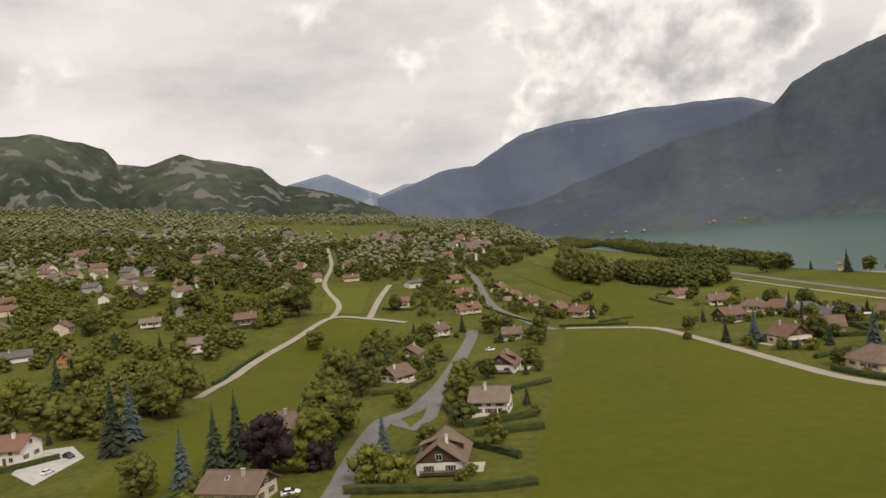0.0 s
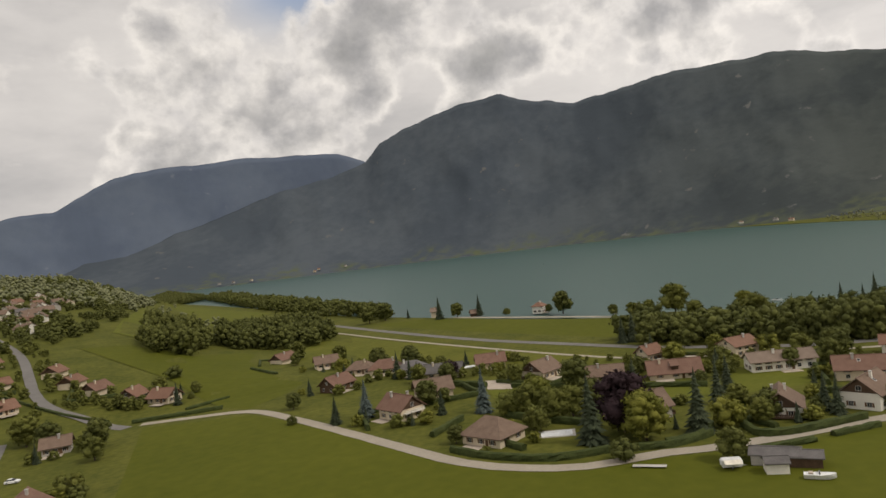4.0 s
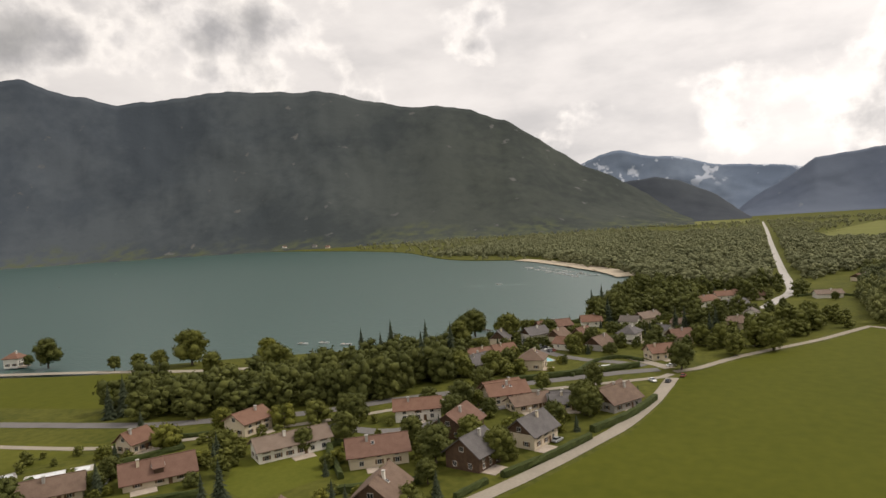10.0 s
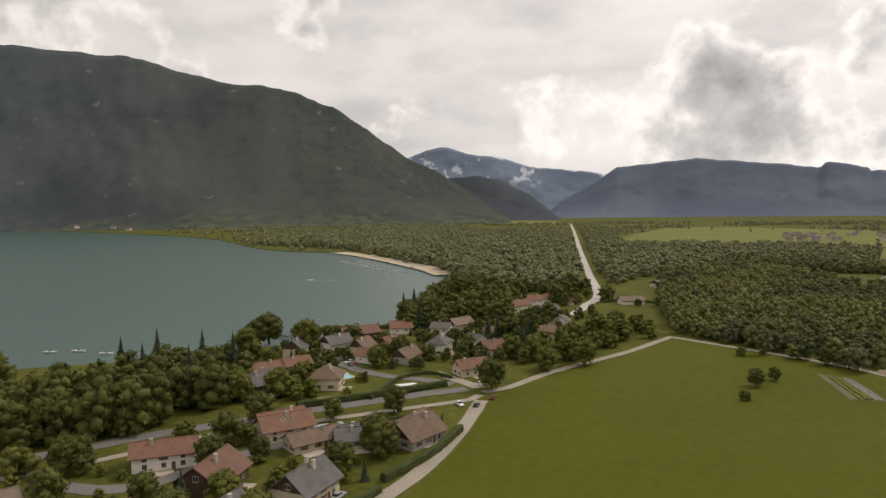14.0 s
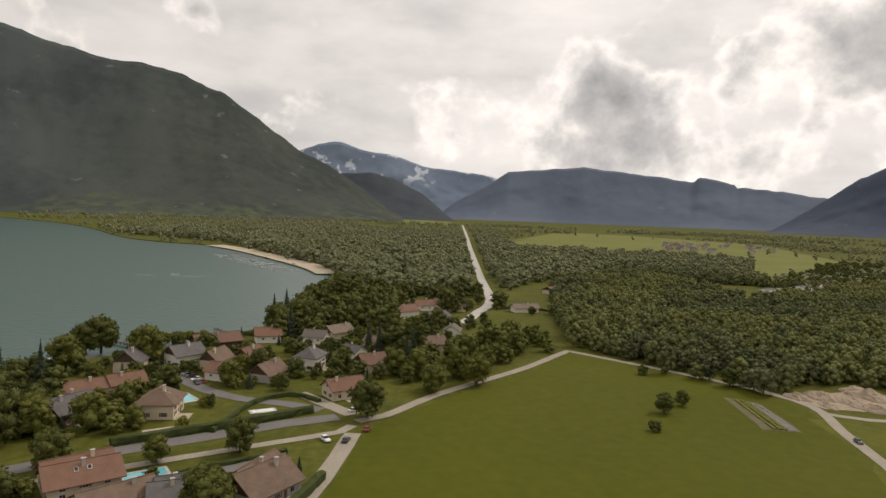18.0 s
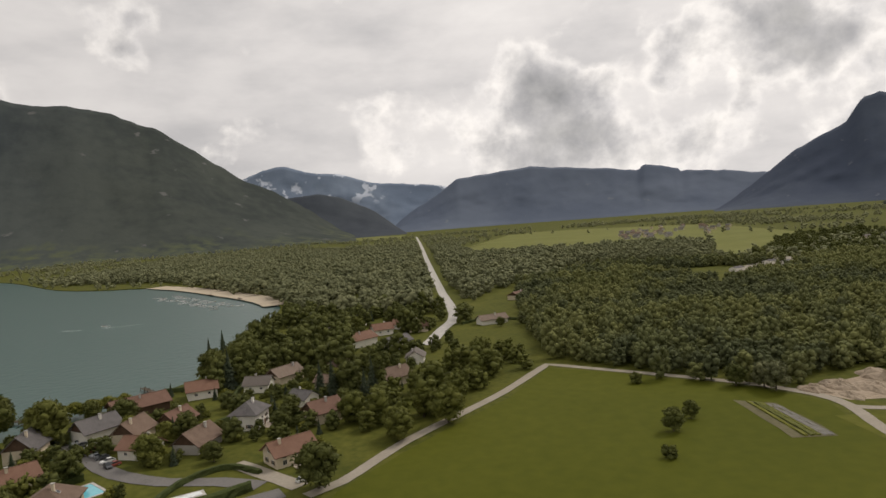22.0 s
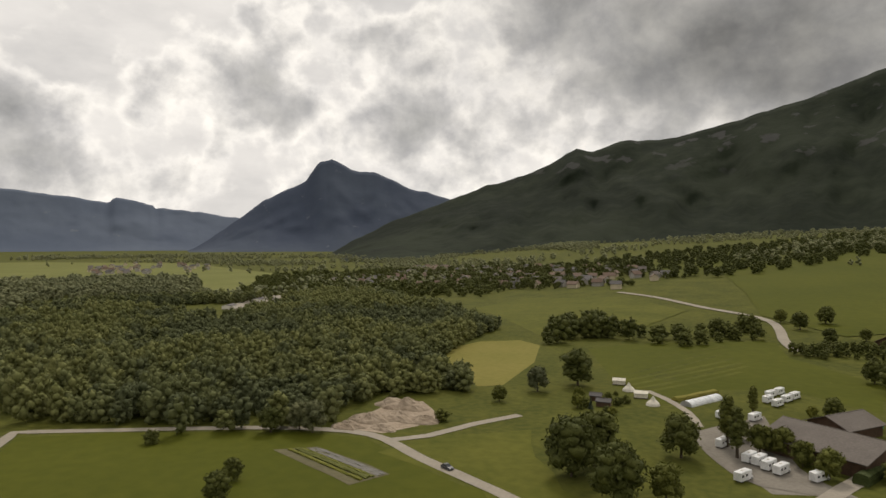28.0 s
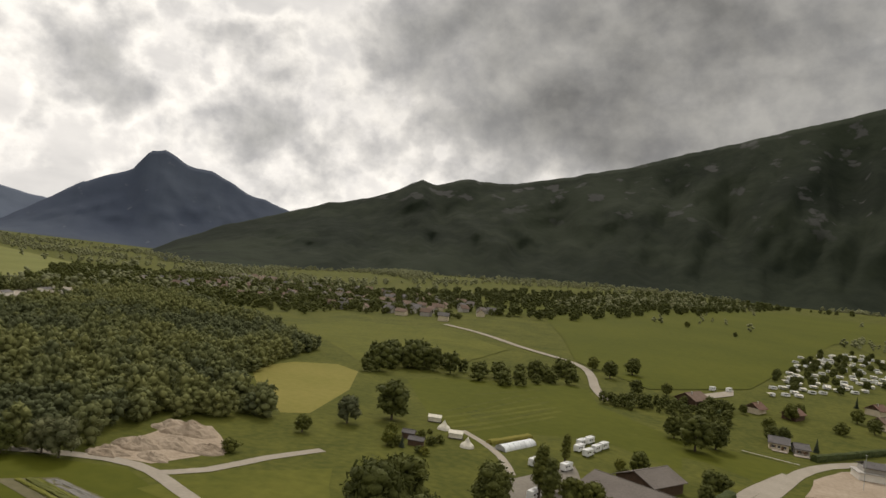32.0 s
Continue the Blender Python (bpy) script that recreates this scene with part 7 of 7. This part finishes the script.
ribbon("low_wall", [(232.5, -222.4), (223.4, -220.6), (213.8, -218.0)], .7, 0.5, M_CONC, "low pale stone wall along a lawn", "wall", kind="structure")
camper(247.5, -347.5, -116, "white trailer parked at the edge of the pasture")
camper(239.4, -352.7, -113, "white trailer parked at the edge of the pasture")
patch("yard", [(254.0, -324.9), (237.2, -358.8), (236.9, -341.1), (250.7, -314.9)], 0.05, M_ROAD, "pale gravel yard by the pasture", "yard")

# ---- sheds in the field corner by the lane ----
sx, sy, sr, sl = 153.5, 136.2, -61, 6.7
house(sx, sy, sr, 11, 7, 2.6, 1.0, "slate", "grey", "", 0, .5, 0, far=True, name="shed", group="garden sheds", label="grey garden shed with a low roof")
sx, sy, sr, sl = 155.5, 131.3, -60, 3.9
house(sx, sy, sr, 8, 6, 2.4, .9, "slate", "wood", "", 0, .5, 0, far=True, name="shed", group="garden sheds", label="dark garden shed with a low grey roof")
house(148.4, 133.1, -47, 5, 4, 2.6, 1.0, "slate", "white", "", 0, .4, 0, far=True, name="shed", group="garden sheds", label="small white playhouse on the grass")
caravan(145.2, 141.1, -42)
boat(149.5, 124.9, -60, 6)
bpy.data.objects["boat"].location.z = .3
tagged(bpy.data.objects["boat"], "white boat stored on a trailer on the grass")
ribbon("sheets", [(133.2, 157.6), (137.3, 151.6)], 1.5, .35, M_CONC, "stack of pale sheets lying beside the lane", "stack", kind="")

# ---- pools, cars, boats ----
for x, y, r, L_, W_, c in ((140.7, 190.5, -41, 9, 5, True), (208.2, 238.5, -45, 16, 4, True), (201.3, 252.8, -33, 8, 4, True), (185.4, 297.9, -27, 8, 4, True),
                           (299.8, 126.1, -60, 9.5, 4.2, False), (345.6, 109.7, -67, 7, 2.5, True), (357.4, 135.2, -141, 10, 5, False)):
    pool(x, y, r, L_, W_, c)
for (x, y, r), pt, lb in (((-104.7, 168.8, 75), M_WHITE, "white car on a concrete forecourt"), ((-106.6, 181.7, -31), M_DARKCAR, "dark car parked on a forecourt"), ((-36.0, 138.3, 10), M_WHITE, "white estate car beside a house"),
                          ((321.7, 89.6, -149), M_WHITE, "white car parked on a grass verge"), ((329.8, 79.4, -11), M_REDCAR, "dark red car on the lane"), ((346.1, 83.7, -59), M_WHITE, "white car parked at the crossing"),
                          ((291.9, 104.5, -115), M_DARKCAR, "dark car beside a brown-roofed house"), ((253.7, 111.5, -22), M_SILVER, "silver car in a driveway"), ((382.7, 141.8, -148), M_SILVER, "silver car parked along a side street"),
                          ((373.1, 135.9, -148), M_DARKCAR, "dark car parked along a side street"), ((390.3, 146.5, -148), M_SILVER, "silver car parked along a side street"), ((321.1, 84.4, -12), M_DARKCAR, "dark car at the crossing"),
                          ((16.4, 290.1, -23), M_WHITE, "white car on the estate road"), ((205.2, 219.1, 33), M_SILVER, "silver car in a drive"), ((155.1, 285.2, -74), M_DARKCAR, "dark car in front of a hedge"),
                          ((323, -53.3, 166), M_DARKCAR, "dark car driving on the farm lane")):
    car(x, y, r, pt, lb)
for x, y, r in ((397.4, 278.7, -91), (400.2, 267.0, -91), (395.3, 250.8, -91), (400.5, 219.3, -53), (404.8, 198.8, -42), (888.5, 1040.3, -112), (1077.8, 1043.1, -119),
                (701.6, 246.9, -94), (1228.5, 1270.0, -105), (457.5, 149.2, -35), (455.5, 144.5, -37), (454.1, 136.0, -39)):
    boat(x, y, r, 7)
M_SAND = mat("beach_sand", (0.38, 0.32, 0.23), 0.95, scale=0.1, tint=(0.48, 0.41, 0.31))
ribbon("beach", [(1071.3, 311.3), (989.5, 252.3), (876.2, 189.6), (797.2, 148.3), (734.9, 125.8)], 26, 0.06, M_SAND, "strip of sandy beach at the head of the lake", "beach")
rnd = random.Random(9)
for k in range(34):
    x0, y0, x1, y1 = (918, 257, 757, 164) if k % 2 else (911, 269, 750, 176)
    t = (k + .5) / 34
    boat(x0 + (x1 - x0) * t + rnd.uniform(-4, 4), y0 + (y1 - y0) * t + rnd.uniform(-4, 4), rnd.uniform(100, 140), 8.5)
M_FOAM = mat("wake_foam", (0.42, 0.50, 0.48), 0.6, scale=0.3)
ribbon("water_wake", [(696.0, 248.2), (695.0, 234.1), (699.6, 218.8)], 1.6, -.96, M_FOAM, "thin pale wake behind a boat", "wake", curved=False, kind="stuff")
ribbon("water_wake", [(698.5, 276.2), (694.0, 260.6)], 1.6, -.96, M_FOAM, "thin pale wake behind a boat", "wake", curved=False, kind="stuff")

# ---- hedges ----
for k, (pts, h_, w_) in enumerate((([(171.5, 155.3), (167.3, 148.0), (174.0, 142.4), (191.9, 135.9)], 1.8, 1.6), ([(149.2, 161.3), (156.9, 158.2), (166.3, 160.9)], 1.8, 1.6), ([(154.6, 143.4), (169.9, 136.6)], 1.3, 1.4), ([(175.3, 135.3), (187.4, 131.0)], 1.3, 1.4), ([(156.3, 283.3), (165.6, 256.1)], 2.2, 1.6),
                                   ([(170.2, 246.4), (181.0, 224.4), (191.1, 206.1), (202.6, 187.6)], 1.7, 1.4), ([(238.2, 172.7), (218.3, 158.2)], 1.8, 1.4), ([(212.6, 126.8), (222.6, 122.4)], 1.4, 1.3), ([(226.1, 119.6), (239.7, 111.6), (256.8, 103.3)], 1.8, 1.5), ([(262.4, 103.4), (278.6, 94.4), (297.7, 88.0)], 2.0, 1.8),
                                   ([(143.8, 217.9), (146.5, 201.8), (151.3, 189.3)], 2.0, 1.6), ([(127.8, 202.8), (126.2, 194.2), (126.3, 186.7)], 1.6, 1.5), ([(118.1, 218.1), (134.0, 225.9)], 1.8, 1.4))):
    hedge(pts, h_, w_, seed=k)
for k, (pts, h_, w_) in enumerate((([(-96.9, 268.1), (-94.5, 291.6), (-90.0, 317.2)], 1.7, 1.6), ([(3.9, 167.3), (12.2, 168.1), (21.2, 168.8)], 2.0, 1.6), ([(-24.5, 136.1), (-14.0, 134.2), (3.0, 131.3), (14.3, 132.2)], 1.8, 1.6), ([(14.7, 211.5), (31.4, 220.4)], 1.6, 1.4), ([(-40.1, 292.0), (-26.1, 272.3)], 1.6, 1.4), ([(-27.9, 223.5), (-16.7, 227.4), (-7.3, 252.2)], 1.6, 1.6),
                                   ([(55.9, 341.4), (70.6, 335.6), (87.7, 329.4)], 1.5, 1.5), ([(122.7, 406.7), (127.6, 380.8)], 1.5, 1.5), ([(114.2, 202.0), (117.3, 188.8), (125.7, 175.3), (138.0, 168.7)], 1.7, 1.6), ([(138.4, 168.2), (149.5, 159.7), (161.6, 157.4)], 1.6, 1.6), ([(316.5, 140.0), (324.5, 126.5), (334.5, 110.5), (344.8, 95.5)], 2.2, 2.0),
                                   ([(326.6, 118.9), (351.3, 114.0), (360.8, 103.9), (354.3, 94.6)], 1.4, 1.2), ([(455.8, 142.6), (458.6, 123.2), (482.1, 110.6)], 1.8, 1.6), ([(246.8, -100.0), (242.9, -118.0), (238.0, -140.7), (235.1, -152.3)], 2.4, 3.0), ([(233.3, 237.1), (240.3, 224.1), (248.5, 205.7)], 1.4, 1.2), ([(208.4, -231.7), (180.5, -268.7)], 2.4, 2.4),
                                   ([(13.9, 425.2), (33.3, 377.6), (48.3, 351.2)], 1.2, 1.0), ([(76.5, 344.2), (95.5, 349.3)], 1.2, 1.0), ([(299.5, 119.5), (306.0, 109.0), (313.5, 98.0)], 1.0, .8), ([(223.9, 164.6), (239.4, 172.4), (244.4, 165.2)], 1.6, 1.3))):
    hedge(pts, h_, w_, seed=40 + k)

# ---- far villages ----
for (x, y, r), L_ in (((679.8, -235.4, -61), 16), ((623.1, -218.6, -54), 16), ((709.7, -284.2, -56), 18), ((696.2, -289.8, -53), 14)):
    house(x, y, r, L_, 9, 3.4, 1.2, "slate", "white", "", 0, .3, 0, far=True, name="shed", group="farm buildings", label="long white farm shed beyond the wood")
patch("yard", [(682.5, -232.1), (764.4, -319.6), (748.0, -339.7), (677.1, -282.8), (611.3, -214.2)], .05, M_ROAD, "pale gravel yard of a distant farm", "yard")
ribbon("road", [(726.8, -289.9), (770.2, -340.7), (760.4, -354.2)], 5, .08, M_ROAD, "pale lane to a distant farm")

# ---- a hamlet on the far shore, and houses scattered along it ----
rnd = random.Random(4)
for k in range(40):
    a = rnd.gauss(50.0, 1.9) if k < 28 else rnd.uniform(8, 60)
    foot = max(1300, far_shore(a) or 2900) - 25
    d = rnd.uniform(35, 120) if k < 28 else rnd.uniform(30, 60)
    crest = max(3000, foot + 600)
    z = 640 * (d / (crest - foot)) ** (1.25 / .85)
    s = 1.25
    copy_thing(rnd.choice(SMALL), pose(CX + (foot + d) * math.sin(radians(a)), CY + (foot + d) * math.cos(radians(a)), max(.5, z + .5), 0, 0, rnd.uniform(0, 180)) @ Matrix.Diagonal((s, s, s, 1)))

# ---- shrubs and small trees in the gardens ----
FIELD_MAIN = [(40, -80), (0, 0), (57.5, 328.1), (116.3, 174.5), (317.2, 82.5), (330, 0), (330, -60), (235, -70)]
rnd = random.Random(77)
near = [q for q in HOMES if math.hypot(q[0] - 130, q[1] - 80) < 330]
made = 0
for hx, hy, hr in near:
    for k in range(7):
        a, d = rnd.uniform(0, 6.28), hr * .5 + rnd.uniform(3.0, 9.5)
        x, y = hx + d * math.cos(a), hy + d * math.sin(a)
        if any(math.hypot(x - q[0], y - q[1]) < q[2] * .62 + 1 for q in near) or any(math.hypot(x - q[0], y - q[1]) < q[2] + 2.2 for q in ROAD_PTS) or inside(x, y, FIELD_MAIN) or in_lake(x, y):
            continue
        kind = rnd.choice(("bush", "bush", "bush", "bush", "broad", "fir"))
        tree(x, y, rnd.uniform(1.6, 3.4) if kind == "bush" else rnd.uniform(3.5, 6.5), kind, "dark" if kind == "fir" else rnd.choice(("mid", "mid", "light", "dark")), group="garden shrubs" if kind == "bush" else "")
        made += 1

# ---- darker strips left by mowing ----
for k, pts in enumerate(([(325.9, -165.4), (309.5, -238.7)], [(329.7, -173.7), (316.1, -243.8)], [(319.3, -157.2), (303.6, -230.7)], [(333.8, -182.6), (321.2, -247.6)], [(337.8, -223.3), (319.5, -264.5)])):
    ribbon("mown_strip", pts, 1.6, .02 + .01 * k, M_GROUND, "darker strip of cut grass across a field", "field", kind="structure")

# ---- hedges and taller trees round the garden plots ----
rnd = random.Random(31)
plots = [q for q in HOMES if (q[0] - 130) ** 2 + (q[1] - 80) ** 2 < 480 ** 2 and q[2] > 5]
for hx, hy, hr in plots:
    if rnd.random() < .62:
        a, d = rnd.uniform(0, 6.28), hr * .5 + rnd.uniform(5, 8)
        u, w = Vector((math.cos(a), math.sin(a))), Vector((-math.sin(a), math.cos(a)))
        c = Vector((hx, hy))
        pts = [c + u * d - w * d * .9, c + u * d + w * d, c - u * d * .8 + w * d]
        mids = [pts[0].lerp(pts[1], t / 6) for t in range(7)] + [pts[1].lerp(pts[2], t / 6) for t in range(7)]
        if all(clear(q.x, q.y, 1.2) and not inside(q.x, q.y, FIELD_MAIN) and not in_lake(q.x, q.y) for q in mids):
            hedge([tuple(q) for q in pts[:2]], rnd.uniform(1.3, 2.0), 1.2, seed=int(hx) % 50)
            hedge([tuple(q) for q in pts[1:]], rnd.uniform(1.3, 2.0), 1.2, seed=int(hy) % 50)
    for k in range(2):
        a, d = rnd.uniform(0, 6.28), hr * .5 + rnd.uniform(5, 11)
        x, y = hx + d * math.cos(a), hy + d * math.sin(a)
        if made < 900 and rnd.random() < .55 and clear(x, y, 2.0) and not inside(x, y, FIELD_MAIN) and not in_lake(x, y):
            kind = rnd.choice(("broad", "broad", "broad", "fir"))
            tree(x, y, rnd.uniform(5, 9), kind, "dark" if kind == "fir" else rnd.choice(("mid", "dark", "dark")))

# ---- jetties ----
def jetty(x, y, rot, L=14.0):
    """A plank deck on posts, built out over the water."""
    ob = new("jetty")
    ob.matrix_world = pose(x, y, -1.0, 0, 0, rot)
    n = int(L / .5)
    for k in range(n):
        link("plank", *boxes((k * .5, -1.0, 1.15, k * .5 + .44, 1.0, 1.22)), M_BARK, ob)
    for s in (-1, 1):
        link("beam", *boxes((0, s * .8 - .08, 1.0, L, s * .8 + .08, 1.15)), M_BARK, ob)
        for k in range(4):
            q = k * (L - .4) / 3
            link("post", *boxes((q, s * .95 - .1, -1.5, q + .2, s * .95 + .1, 1.7)), M_BARK, ob)
    return tagged(ob, "weathered wooden jetty on posts in the lake", "jetty", "jetties")


for x, y, r in ((431.3, 179.2, 59), (457.8, 147.0, 34), (879.1, 206.8, 20), (813.4, 168.2, 19)):
    jetty(x, y, r)

# ---- the lakeside terrace: clipped plane trees, tall conifers, cars along the side street ----
for k in range(10):
    t = k / 9
    tree(432 + 9.5 * t + (1.6 if k % 2 else -1.6), 175.5 - 22 * t, 4.2, "broad", "light", wide=1.25, label="low clipped light-green plane tree on the lake terrace", group="plane trees of the terrace")
for x, y, h, kind in ((476.8, 129.6, 17, "fir"), (474.7, 123.5, 20, "fir"), (471, 117.5, 15, "broad"), (478, 115, 16, "broad"), (406.9, 64.7, 17, "fir"), (403.5, 67.5, 14, "fir"), (415.9, 184.0, 13, "broad"), (412, 188, 11, "broad")):
    tree(x, y, h, kind, "dark")
for k in range(8):
    t = k / 7
    car(399.1 - 25 * t, 153.0 - 18.1 * t, 126 + 6 * math.sin(k * 2.1), (M_SILVER, M_DARKCAR, M_WHITE, M_REDCAR)[k % 4], ("silver", "dark", "white", "dark red")[k % 4] + " car parked in a row along the side street")
ribbon("road", [(404.5, 161.5), (392.5, 152.0), (380.0, 142.8), (366.5, 131.5), (357.0, 118.0), (352.5, 104.0), (346.5, 93.5)], 5.0, 0.072, M_ASPH, "grey side street leading down to the lake")
